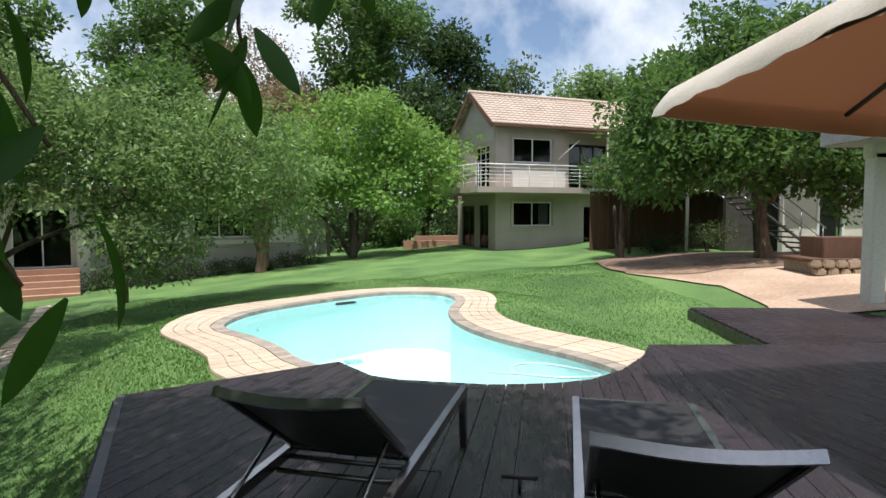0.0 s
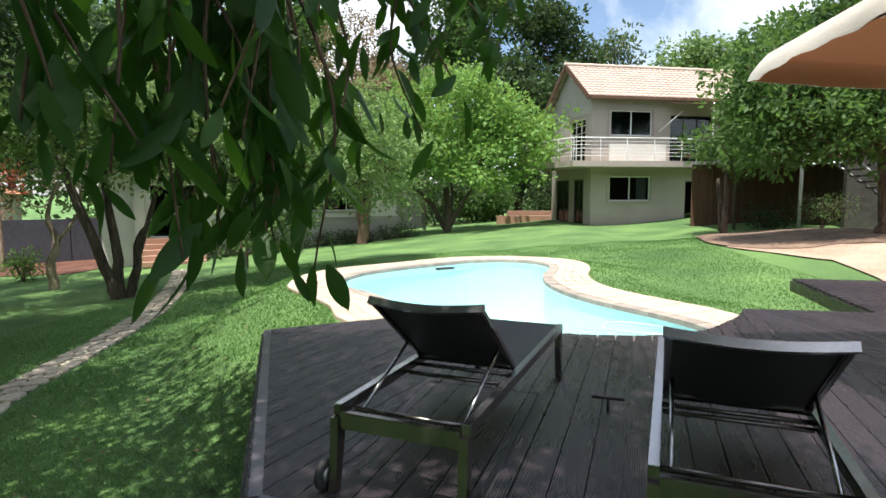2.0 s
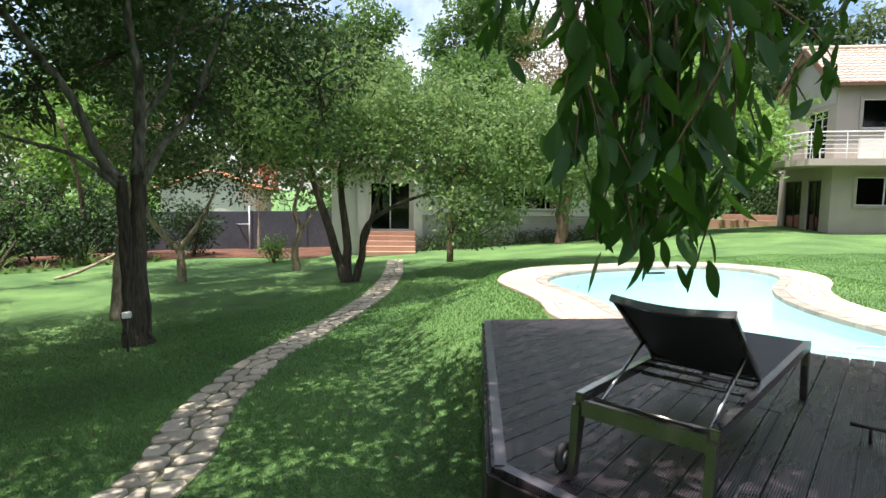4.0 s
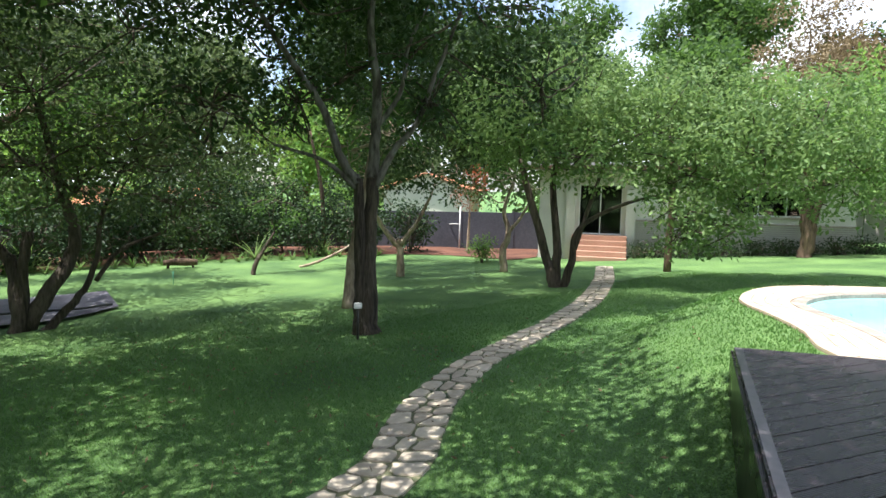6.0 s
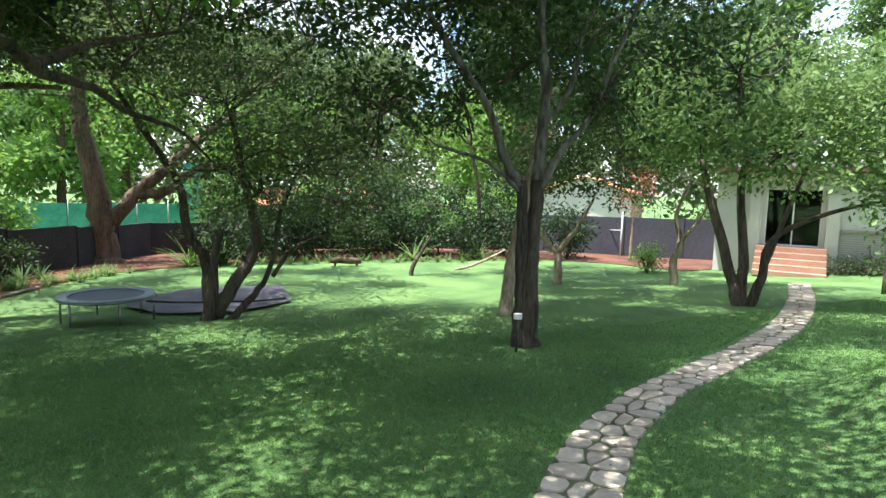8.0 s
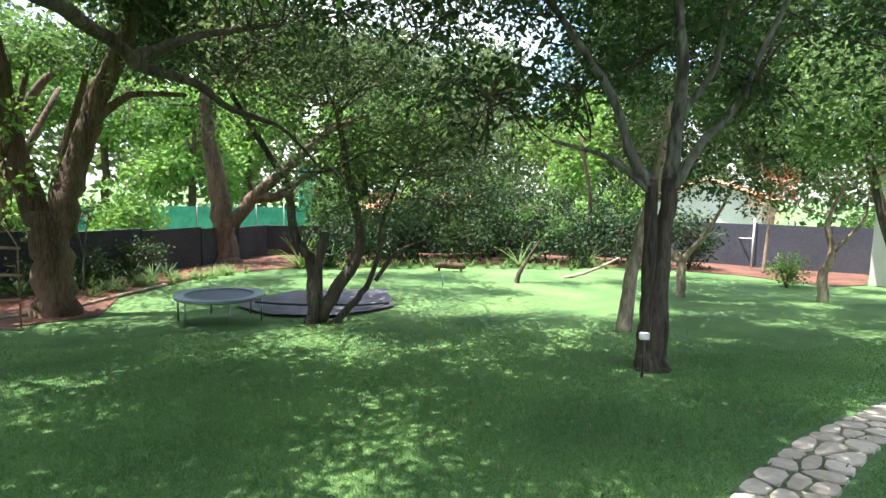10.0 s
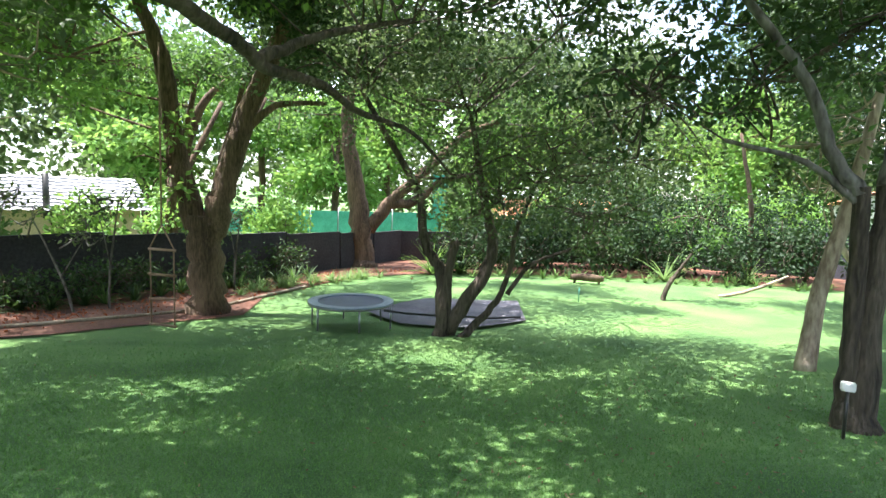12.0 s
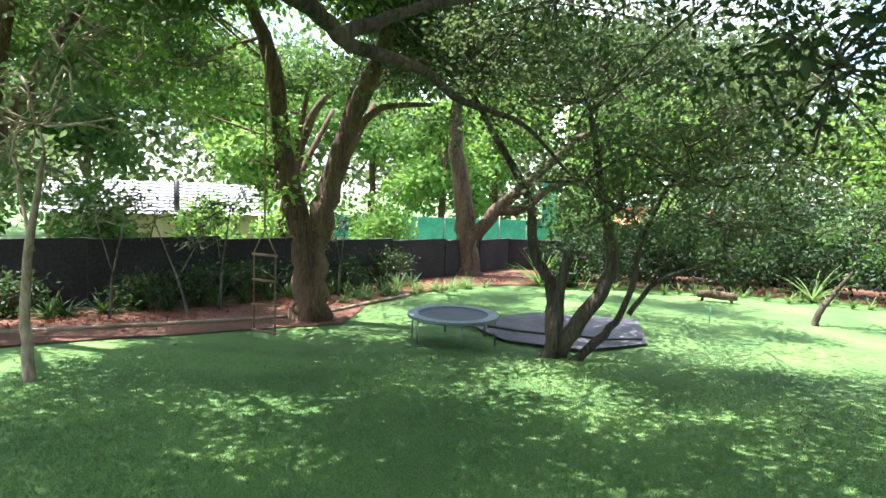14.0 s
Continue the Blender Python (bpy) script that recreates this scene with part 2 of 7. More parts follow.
def water_material():
    m = bpy.data.materials.new("pool_water")
    m.use_nodes = True
    nt = m.node_tree
    N, L = nt.nodes, nt.links
    N.remove(N["Principled BSDF"])
    gl, tp, fr, mx = N.new("ShaderNodeBsdfGlossy"), N.new("ShaderNodeBsdfTransparent"), N.new("ShaderNodeFresnel"), N.new("ShaderNodeMixShader")
    gl.inputs["Roughness"].default_value = 0.14
    tp.inputs["Color"].default_value = (0.86, 0.985, 0.985, 1)
    fr.inputs["IOR"].default_value = 1.33
    no, bp = N.new("ShaderNodeTexNoise"), N.new("ShaderNodeBump")
    no.inputs["Scale"].default_value = 5
    bp.inputs["Strength"].default_value, bp.inputs["Distance"].default_value = 0.5, 0.03
    L.new(no.outputs["Fac"], bp.inputs["Height"])
    L.new(bp.outputs[0], gl.inputs["Normal"]); L.new(bp.outputs[0], fr.inputs["Normal"])
    L.new(fr.outputs[0], mx.inputs[0]); L.new(tp.outputs[0], mx.inputs[1]); L.new(gl.outputs[0], mx.inputs[2])
    L.new(mx.outputs[0], N["Material Output"].inputs["Surface"])
    return m


def glass_material():
    m, nt, b = node_mat("window_glass", 0.03)
    b.inputs["Base Color"].default_value = (0.02, 0.024, 0.026, 1)
    b.inputs["Specular IOR Level"].default_value = 0.8
    N, L = nt.nodes, nt.links
    tp, mx = N.new("ShaderNodeBsdfTransparent"), N.new("ShaderNodeMixShader")
    tp.inputs["Color"].default_value = (0.6, 0.64, 0.64, 1)
    fr = N.new("ShaderNodeFresnel")
    L.new(fr.outputs[0], mx.inputs[0]); L.new(tp.outputs[0], mx.inputs[1])
    gl = N.new("ShaderNodeBsdfGlossy"); gl.inputs["Roughness"].default_value = 0.02
    L.new(gl.outputs[0], mx.inputs[2]); L.new(mx.outputs[0], N["Material Output"].inputs["Surface"])
    return m


def canvas_valance():
    m = M["canvas_out"]
    nt = m.node_tree
    N, L = nt.nodes, nt.links
    tr = N.new("ShaderNodeBsdfTranslucent"); tr.inputs["Color"].default_value = (0.8, 0.74, 0.64, 1)
    sh = N.new("ShaderNodeMixShader"); sh.inputs[0].default_value = 0.3
    L.new(N["Principled BSDF"].outputs[0], sh.inputs[1]); L.new(tr.outputs[0], sh.inputs[2])
    L.new(sh.outputs[0], N["Material Output"].inputs["Surface"])


canvas_valance()
M["deck"], M["canvas_in"], M["water"], M["glass"] = deck_material(), canvas_under(), water_material(), glass_material()


# ---- mesh helpers ----
def mesh_from(name, verts, faces, mat, smooth=False):
    me = bpy.data.meshes.new(name)
    me.from_pydata([tuple(map(float, v)) for v in verts], [], faces)
    me.materials.append(mat)
    if smooth:
        me.polygons.foreach_set("use_smooth", [True] * len(me.polygons))
    me.update()
    return me


def fast_mesh(name, verts, tris, mat):
    """verts (n,3), tris (m,3): a mesh of triangles."""
    me = bpy.data.meshes.new(name)
    me.vertices.add(len(verts)); me.vertices.foreach_set("co", np.asarray(verts, dtype=np.float32).ravel())
    me.loops.add(len(tris) * 3); me.loops.foreach_set("vertex_index", np.asarray(tris, dtype=np.int32).ravel())
    me.polygons.add(len(tris)); me.polygons.foreach_set("loop_start", np.arange(0, len(tris) * 3, 3, dtype=np.int32))
    me.update(calc_edges=True)
    me.materials.append(mat)
    return me


def thing(name, x=0.0, y=0.0, z=0.0, label="", category="", group="", rz=0.0, kind=""):
    ob = new(name)
    ob.matrix_world = pose(x, y, z, 0, 0, rz)
    ob.empty_display_size = 0.1
    return tagged(ob, label, category, group, kind)


def part(name, me, parent, label="", at=None, kind=""):
    ob = new(name, me)
    ob.parent = parent
    if at is not None:
        ob.matrix_basis = at
    return tagged(ob, label, "", "", kind)


def alone(name, me, label="", category="", at=None, kind="", group=""):
    ob = new(name, me)
    if at is not None:
        ob.matrix_world = at
    return tagged(ob, label, category, group, kind)


def boxes(name, items, mat, bevel=0.0):
    """One mesh of boxes: each item (cx, cy, cz, sx, sy, sz) or with a seventh, the turn about z in degrees."""
    bm = bmesh.new()
    for it in items:
        cx, cy, cz, sx, sy, sz = it[:6]
        rz = it[6] if len(it) > 6 else 0
        bmesh.ops.create_cube(bm, size=1, matrix=pose(cx, cy, cz, 0, 0, rz) @ Matrix.Diagonal((sx, sy, sz, 1)))
    if bevel:
        bmesh.ops.bevel(bm, geom=bm.edges[:], offset=bevel, segments=2, affect="EDGES")
    me = bpy.data.meshes.new(name)
    bm.to_mesh(me); bm.free()
    me.materials.append(mat)
    return me


def tube_data(points, sides=8, off=0):
    """points: (x, y, z, r). Returns verts and quad faces of a capped tube."""
    P = np.array([p[:3] for p in points], float)
    R = np.array([p[3] for p in points], float)
    T = np.gradient(P, axis=0)
    T /= np.maximum(np.linalg.norm(T, axis=1, keepdims=True), 1e-9)
    ref = np.array([1.0, 0.0, 0.0]) if abs(T[0][0]) < 0.8 else np.array([0.0, 1.0, 0.0])
    verts, faces = [], []
    for i in range(len(P)):
        a = ref - T[i] * (ref @ T[i]); a /= np.linalg.norm(a); ref = a
        b = np.cross(T[i], a)
        for k in range(sides):
            w = 2 * math.pi * k / sides
            verts.append(P[i] + R[i] * (math.cos(w) * a + math.sin(w) * b))
    for i in range(len(P) - 1):
        for k in range(sides):
            k2 = (k + 1) % sides
            faces.append([off + i * sides + k, off + i * sides + k2, off + (i + 1) * sides + k2, off + (i + 1) * sides + k])
    faces.append([off + k for k in reversed(range(sides))])
    faces.append([off + (len(P) - 1) * sides + k for k in range(sides)])
    return verts, faces


def tubes(name, lines, mat, sides=8):
    V, Fc = [], []
    for ln in lines:
        v, f = tube_data(ln, sides, len(V))
        V += v; Fc += f
    return mesh_from(name, V, Fc, mat, True)


def smooth_line(pts, n=6, wob=0.0, rng=None):
    """Catmull-Rom through points of any width."""
    P = [np.array(p, float) for p in pts]
    P = [2 * P[0] - P[1]] + P + [2 * P[-1] - P[-2]]
    out = []
    for i in range(1, len(P) - 2):
        for k in range(n):
            t = k / n
            q = 0.5 * (2 * P[i] + (P[i + 1] - P[i - 1]) * t + (2 * P[i - 1] - 5 * P[i] + 4 * P[i + 1] - P[i + 2]) * t * t + (3 * P[i] - P[i - 1] - 3 * P[i + 1] + P[i + 2]) * t ** 3)
            if wob:
                q[:3] += rng.normal(0, wob, 3) * q[3]
            out.append(q)
    out.append(P[-2])
    return out


def closed_line(pts, n=5):
    P = [np.array(p, float) for p in pts]
    m, out = len(P), []
    for i in range(m):
        a, b, c, d = P[i - 1], P[i], P[(i + 1) % m], P[(i + 2) % m]
        for k in range(n):
            t = k / n
            out.append(0.5 * (2 * b + (c - a) * t + (2 * a - 5 * b + 4 * c - d) * t * t + (3 * b - a - 3 * c + d) * t ** 3))
    return out


def prism(name, poly, z0, z1, mat):
    """A slab over a polygon in plan."""
    bm = bmesh.new()
    vs = [bm.verts.new((p[0], p[1], z1)) for p in poly]
    f = bm.faces.new(vs)
    if z1 > z0:
        r = bmesh.ops.extrude_face_region(bm, geom=[f])
        bmesh.ops.translate(bm, verts=[v for v in r["geom"] if isinstance(v, bmesh.types.BMVert)], vec=(0, 0, z0 - z1))
    elif f.normal.z < 0 or sum(poly[i - 1][0] * poly[i][1] - poly[i][0] * poly[i - 1][1] for i in range(len(poly))) < 0:
        f.normal_flip()
    if z1 > z0:
        bmesh.ops.recalc_face_normals(bm, faces=bm.faces[:])
    bmesh.ops.triangulate(bm, faces=[q for q in bm.faces if len(q.verts) > 4])
    me = bpy.data.meshes.new(name)
    bm.to_mesh(me); bm.free()
    me.materials.append(mat)
    return me


def inside(poly, x, y):
    c, n = False, len(poly)
    for i in range(n):
        (x1, y1), (x2, y2) = poly[i - 1][:2], poly[i][:2]
        if (y1 > y) != (y2 > y) and x < (x2 - x1) * (y - y1) / (y2 - y1) + x1:
            c = not c
    return c


def within(poly, x, y):
    """inside() for arrays."""
    c, n = np.zeros(np.shape(x), bool), len(poly)
    for i in range(n):
        (x1, y1), (x2, y2) = poly[i - 1][:2], poly[i][:2]
        if y1 != y2:
            c ^= ((y1 > y) != (y2 > y)) & (x < (x2 - x1) * (y - y1) / (y2 - y1) + x1)
    return c


def seg_dist(x, y, poly, closed=True):
    """Distance of arrays x, y to a polyline."""
    best = np.full(np.shape(x), 1e9)
    n = len(poly)
    for i in range(0 if closed else 1, n):
        (ax, ay), (bx, by) = poly[i - 1][:2], poly[i][:2]
        dx, dy = bx - ax, by - ay
        t = np.clip(((x - ax) * dx + (y - ay) * dy) / (dx * dx + dy * dy + 1e-12), 0, 1)
        best = np.minimum(best, np.hypot(x - ax - t * dx, y - ay - t * dy))
    return best


# ---- the lie of the land ----
POOL = closed_line([(-2.72, 6.95), (-2.72, 7.9), (-2.3, 8.7), (-1.7, 9.4), (-1.15, 9.95), (-0.6, 10.13), (-0.05, 9.98), (0.24, 9.5), (0.26, 8.9), (0.15, 8.2), (0.17, 7.5),
                    (0.34, 6.85), (0.62, 6.3), (0.95, 5.85), (1.28, 5.45), (1.56, 4.95), (1.5, 4.68), (1.0, 4.48), (0.36, 4.4), (-0.2, 4.5), (-0.75, 4.8), (-1.32, 5.25), (-1.68, 5.8), (-2.1, 6.3)], 3)
COPE = closed_line([(-3.35, 6.7), (-3.5, 7.9), (-3.1, 8.75), (-2.4, 9.5), (-1.65, 10.35), (-0.64, 10.75), (0.22, 10.6), (0.8, 10.15), (0.92, 9.2), (0.8, 8.3),
                    (0.88, 7.45), (1.2, 6.75), (1.7, 6.15), (2.05, 5.55), (2.1, 4.9), (1.5, 4.1), (0.3, 3.8), (-1.0, 4.0), (-1.85, 4.6), (-2.25, 5.4), (-2.75, 6.0)], 3)
TERRACE, DECK = 0.485, 0.53
DECK_POLY = [(-2.37, 4.08), (-0.92, 5.04), (-0.58, 4.6), (-0.36, 4.48), (0.36, 4.33), (0.9, 4.36), (1.2, 4.45), (1.53, 4.72), (1.95, 5.29), (2.11, 5.67),
             (7.5, 5.6), (7.5, -3.5), (0.5, -3.5), (0.5, 1.0), (-1.15, 1.45)]


def land(x, y):
    x, y = np.asarray(x, float), np.asarray(y, float)
    base = 0.0831 * np.clip(x, -16, 8) + 0.02 * np.clip(x + 16, -30, 0) + 0.012 * np.clip(x - 8, 0, 60) + 0.006 * np.clip(y, -40, 60)
    d = seg_dist(x, y, COPE[::3])
    ins = within(COPE[::3], x, y)
    d = np.where(ins, 0, d)
    w = 1 - np.clip(d / 1.9, 0, 1)
    w = w * w * (3 - 2 * w)
    east = np.clip((x - 0.5) / 4, 0, 1)
    w = np.maximum(w, 0.4 * east * (1 - np.clip(d / 5, 0, 1)))
    ripple = 0.02 * np.sin(x * 1.3 + 0.7 * y) * np.sin(y * 1.1 - 0.4 * x + 1.0) + 0.012 * np.sin(2.9 * x + 1.0) * np.sin(2.3 * y)
    dip = np.clip((y - 15) / 5, 0, 1) * np.clip((x - 1) / 3, 0, 1) * np.clip((40 - y) / 8, 0, 1)
    return (base + ripple - 0.27 * dip * dip * (3 - 2 * dip)) * (1 - w) + (TERRACE - 0.03) * w


def H(x, y):
    return float(land(np.array([x]), np.array([y]))[0])


def far_hill(x, y):
    return np.clip((np.hypot(x, y - 5) - 48) / 80, 0, 1) ** 1.3 * 3.0


def ground_mesh():
    ax = np.concatenate([-np.geomspace(900, 36, 22), np.arange(-34, -12, 0.9), np.arange(-12, 9, 0.24), np.arange(9, 32, 0.9), np.geomspace(33, 900, 22)])
    ay = np.concatenate([-np.geomspace(900, 20, 24), np.arange(-19, -6, 0.9), np.arange(-6, 14, 0.24), np.arange(14, 36, 0.9), np.geomspace(37, 900, 22)])
    X, Y = np.meshgrid(ax, ay)
    Z = land(X.ravel(), Y.ravel()).reshape(X.shape)
    Z = Z + far_hill(X, Y)
    d = seg_dist(X.ravel(), Y.ravel(), POOL[::2]).reshape(X.shape)
    inp = within(POOL, X, Y)
    ind = within(DECK_POLY, X, Y)
    Z = np.where(inp | (d < 0.3), -1.6, Z)
    dd = seg_dist(X.ravel(), Y.ravel(), DECK_POLY).reshape(X.shape)
    Z = np.where(ind & (dd > 0.25) & ~inp & (d >= 0.3), np.minimum(Z, 0.1), Z)
    verts = np.stack([X.ravel(), Y.ravel(), Z.ravel()], 1)
    ny, nx = X.shape
    idx = np.arange(nx * ny).reshape(ny, nx)
    a, b, c, e = idx[:-1, :-1].ravel(), idx[:-1, 1:].ravel(), idx[1:, 1:].ravel(), idx[1:, :-1].ravel()
    tris = np.concatenate([np.stack([a, b, c], 1), np.stack([a, c, e], 1)])
    me = fast_mesh("ground", verts, tris, M["lawn"])
    me.polygons.foreach_set("use_smooth", [True] * len(me.polygons))
    return me


alone("ground", ground_mesh(), "mown green lawn falling away from the pool", "lawn", kind="structure")


def drape(name, poly, mat, lift, step=0.5, label="", category="ground"):
    """A sheet over a polygon that follows the land."""
    xs, ys = [p[0] for p in poly], [p[1] for p in poly]
    bm = bmesh.new()
    f = bm.faces.new([bm.verts.new((p[0], p[1], 0)) for p in poly])
    for lo, hi, no in ((min(xs), max(xs), (1, 0, 0)), (min(ys), max(ys), (0, 1, 0))):
        v = lo + step
        while v < hi:
            co = (v, 0, 0) if no[0] else (0, v, 0)
            bmesh.ops.bisect_plane(bm, geom=bm.verts[:] + bm.edges[:] + bm.faces[:], plane_co=co, plane_no=no)
            v += step
    bmesh.ops.triangulate(bm, faces=bm.faces[:])
    V = np.array([v.co[:2] for v in bm.verts])
    Z = land(V[:, 0], V[:, 1])
    for v, z in zip(bm.verts, Z):
        v.co.z = z + lift
    bmesh.ops.recalc_face_normals(bm, faces=bm.faces[:])
    me = bpy.data.meshes.new(name)
    bm.to_mesh(me); bm.free()
    me.materials.append(mat)
    return alone(name, me, label, category, kind="structure")


# ---- pool ----
pool = thing("swimming_pool", 0, 0, 0, "kidney-shaped pool with pale turquoise plaster, full of clear water", "swimming pool")


def pool_shell():
    n = len(POOL)
    cx, cy = np.mean([p[0] for p in POOL]), np.mean([p[1] for p in POOL])
    V, Fc = [], []
    rings = [(1.0, 0.428), (1.0, -0.55), (0.9, -0.75), (0.0, -0.85)]
    for s, z in rings[:-1]:
        V += [(cx + (p[0] - cx) * s, cy + (p[1] - cy) * s, z) for p in POOL]
    for r in range(len(rings) - 2):
        for i in range(n):
            j = (i + 1) % n
            Fc.append([r * n + i, r * n + j, (r + 1) * n + j, (r + 1) * n + i])
    V.append((cx, cy, -0.85))
    for i in range(n):
        Fc.append([(len(rings) - 2) * n + i, (len(rings) - 2) * n + (i + 1) % n, len(V) - 1])
    return mesh_from("pool_shell", V, Fc, M["pool_shell"])


part("shell", pool_shell(), pool)
part("water", prism("water", [(p[0], p[1]) for p in POOL], 0.41, 0.41, M["water"]), pool)
hose = smooth_line([(0.45, 5.5, 0.3, 0.012), (0.7, 5.15, 0.38, 0.012), (1.1, 4.95, 0.4, 0.012), (1.45, 5.05, 0.39, 0.012), (1.3, 5.35, 0.37, 0.012), (0.95, 5.6, 0.36, 0.012), (0.7, 5.5, 0.35, 0.012), (0.75, 5.25, 0.3, 0.012)], 8)
alone("cleaner_hose", tubes("cleaner_hose", [hose], M["metal_white"], 6), "pale floating hose loop of the pool cleaner on the water", "pool cleaner hose")
skim = thing("skimmer_lid", -1.55, 9.2, 0.42, "small dark skimmer opening at the pool wall", "skimmer")
part("lid", boxes("skimmer_lid", [(0, 0, 0, 0.34, 0.1, 0.03, 40)], M["metal_dark"], 0.008), skim)

coping = thing("pool_coping", 0, 0, 0, "band of buff brick paving round the pool with a dark edge course", "coping", kind="structure")


def ring_slab(name, outer, inner, z0, z1, mat):
    n = len(outer)
    V = [(p[0], p[1], z1) for p in outer] + [(p[0], p[1], z1) for p in inner] + [(p[0], p[1], z0) for p in outer] + [(p[0], p[1], z0) for p in inner]
    Fc = []
    for i in range(n):
        j = (i + 1) % n
        Fc += [[i, j, n + j, n + i], [2 * n + i, 2 * n + j, j, i], [n + i, n + j, 3 * n + j, 3 * n + i]]
    return mesh_from(name, V, Fc, mat)


def even(poly, n):
    """n points spaced evenly round a closed line."""
    P = np.array(poly + [poly[0]])
    s = np.concatenate([[0], np.cumsum(np.hypot(*(P[1:] - P[:-1]).T))])
    t = np.linspace(0, s[-1], n, endpoint=False)
    return np.stack([np.interp(t, s, P[:, 0]), np.interp(t, s, P[:, 1])], 1)


PIN = even([tuple(p) for p in POOL], 132)
CP = np.array([tuple(p) for p in COPE] + [tuple(COPE[0])])


def out_point(q, i):
    """Where the line from the pool's edge outwards meets the coping's outer edge."""
    tang = PIN[(i + 1) % len(PIN)] - PIN[i - 1]
    nrm = np.array([-tang[1], tang[0]]); nrm /= np.linalg.norm(nrm)
    if inside([tuple(p) for p in POOL], *(q + nrm * 0.08)):
        nrm = -nrm
    best = 0.75
    for k in range(len(CP) - 1):
        a, d = CP[k], CP[k + 1] - CP[k]
        det = nrm[0] * -d[1] + d[0] * nrm[1]
        if abs(det) > 1e-9:
            w = a - q
            s = (w[0] * -d[1] + d[0] * w[1]) / det
            u = (nrm[0] * w[1] - nrm[1] * w[0]) / det
            if 0 <= u <= 1 and 0.1 < s < best:
                best = s
    return q + nrm * best, nrm, best


OUT = [out_point(PIN[i], i) for i in range(len(PIN))]
BED_OUT = [o[0] for o in OUT]
part("coping_bed", ring_slab("coping_bed", BED_OUT, PIN, 0.43, TERRACE - 0.012, M["pale_mortar"]), coping)

# ---- terrace deck ----
deck = thing("deck", 0, 0, 0, "dark grooved composite timber deck beside the pool", "deck", kind="structure")
part("deck_frame", prism("deck_frame", [(-2.33, 4.06), (-0.92, 4.98), (-0.6, 4.52), (-0.36, 4.4), (0.36, 4.26), (0.9, 4.3), (1.2, 4.4), (1.5, 4.68), (1.9, 5.25), (2.06, 5.6),
                                        (7.5, 5.55), (7.5, -3.5), (0.5, -3.5), (0.5, 0.9), (0.35, 0.94), (-1.12, 1.48)], 0.42, 0.5, M["metal_dark"]), deck)


def board(poly, ang, origin, name="board", z=DECK, parent=None, thick=0.028):
    """A board of convex outline; its local x runs along the grooves."""
    at = pose(origin[0], origin[1], 0, 0, 0, ang)
    inv = at.inverted()
    q = [inv @ Vector((p[0], p[1], 0)) for p in poly]
    n = len(q)
    V = [(v.x, v.y, z) for v in q] + [(v.x, v.y, z - thick) for v in q]
    Fc = [list(range(n))] + [[j, i, n + i, n + j] for i, j in ((k, (k + 1) % n) for k in range(n))]
    area = sum(q[i].x * q[(i + 1) % n].y - q[(i + 1) % n].x * q[i].y for i in range(n))
    if area < 0:
        Fc = [f[::-1] for f in Fc]
    return part(name, mesh_from(name, V, Fc, M["deck"]), parent or deck, at=at)


def clip_half(poly, nx, ny, c):
    """The part of a convex polygon where nx*x + ny*y >= c."""
    out = []
    for i in range(len(poly)):
        a, b = poly[i - 1], poly[i]
        da, db = nx * a[0] + ny * a[1] - c, nx * b[0] + ny * b[1] - c
        if da * db < 0:
            t = da / (da - db)
            out.append((a[0] + (b[0] - a[0]) * t, a[1] + (b[1] - a[1]) * t))
        if db >= 0:
            out.append(b)
    return out


def boards_over(poly, ang, width, gap, z=DECK, parent=None):
    """Covers a convex polygon with boards that run at ang degrees from x."""
    d = (math.cos(radians(ang)), math.sin(radians(ang)))
    nrm = (-d[1], d[0])
    cs = [nrm[0] * p[0] + nrm[1] * p[1] for p in poly]
    c = math.floor(min(cs) / width) * width
    while c < max(cs):
        q = clip_half(clip_half(poly, nrm[0], nrm[1], c + gap / 2), -nrm[0], -nrm[1], -(c + width - gap / 2))
        if len(q) > 2:
            a = abs(sum(q[i - 1][0] * q[i][1] - q[i][0] * q[i - 1][1] for i in range(len(q)))) / 2
            if a > 0.004:
                board(q, ang, ((q[0][0] + q[1][0]) / 2, (q[0][1] + q[1][1]) / 2), z=z, parent=parent)
        c += width


# ---- raised platform ----
platform = thing("deck_extension", 0, 0, 0, "dark timber deck extension jutting into the lawn", "deck", kind="structure")
UP = [(3.35, 5.64), (3.55, 8.0), (9.5, 7.7), (9.5, 5.62)]
part("platform_frame", prism("platform_frame", [(3.38, 5.66), (3.58, 7.96), (9.5, 7.66), (9.5, 5.65)], 0.2, 0.5, M["metal_dark"]), platform)

# ---- stepping path ----
PATH = [(-3.2, 0.1, 0.62), (-3.45, 0.9, 0.62), (-3.85, 1.77, 0.6), (-4.3, 2.3, 0.6), (-4.8, 2.95, 0.58), (-5.2, 3.65, 0.55), (-5.62, 4.6, 0.52), (-6.05, 5.85, 0.55), (-6.7, 7.7, 0.55), (-7.7, 10.05, 0.6), (-9.43, 13.2, 0.62), (-11.0, 15.7, 0.62), (-12.1, 17.4, 0.62)]
PL = smooth_line([(a, b, 0, w) for a, b, w in PATH], 8)
left, right = [], []
for i, p in enumerate(PL):
    q0, q1 = PL[max(i - 1, 0)], PL[min(i + 1, len(PL) - 1)]
    t = np.array([q1[0] - q0[0], q1[1] - q0[1]]); t /= np.linalg.norm(t)
    left.append((p[0] - t[1] * p[3] * 0.48, p[1] + t[0] * p[3] * 0.48)); right.append((p[0] + t[1] * p[3] * 0.48, p[1] - t[0] * p[3] * 0.48))
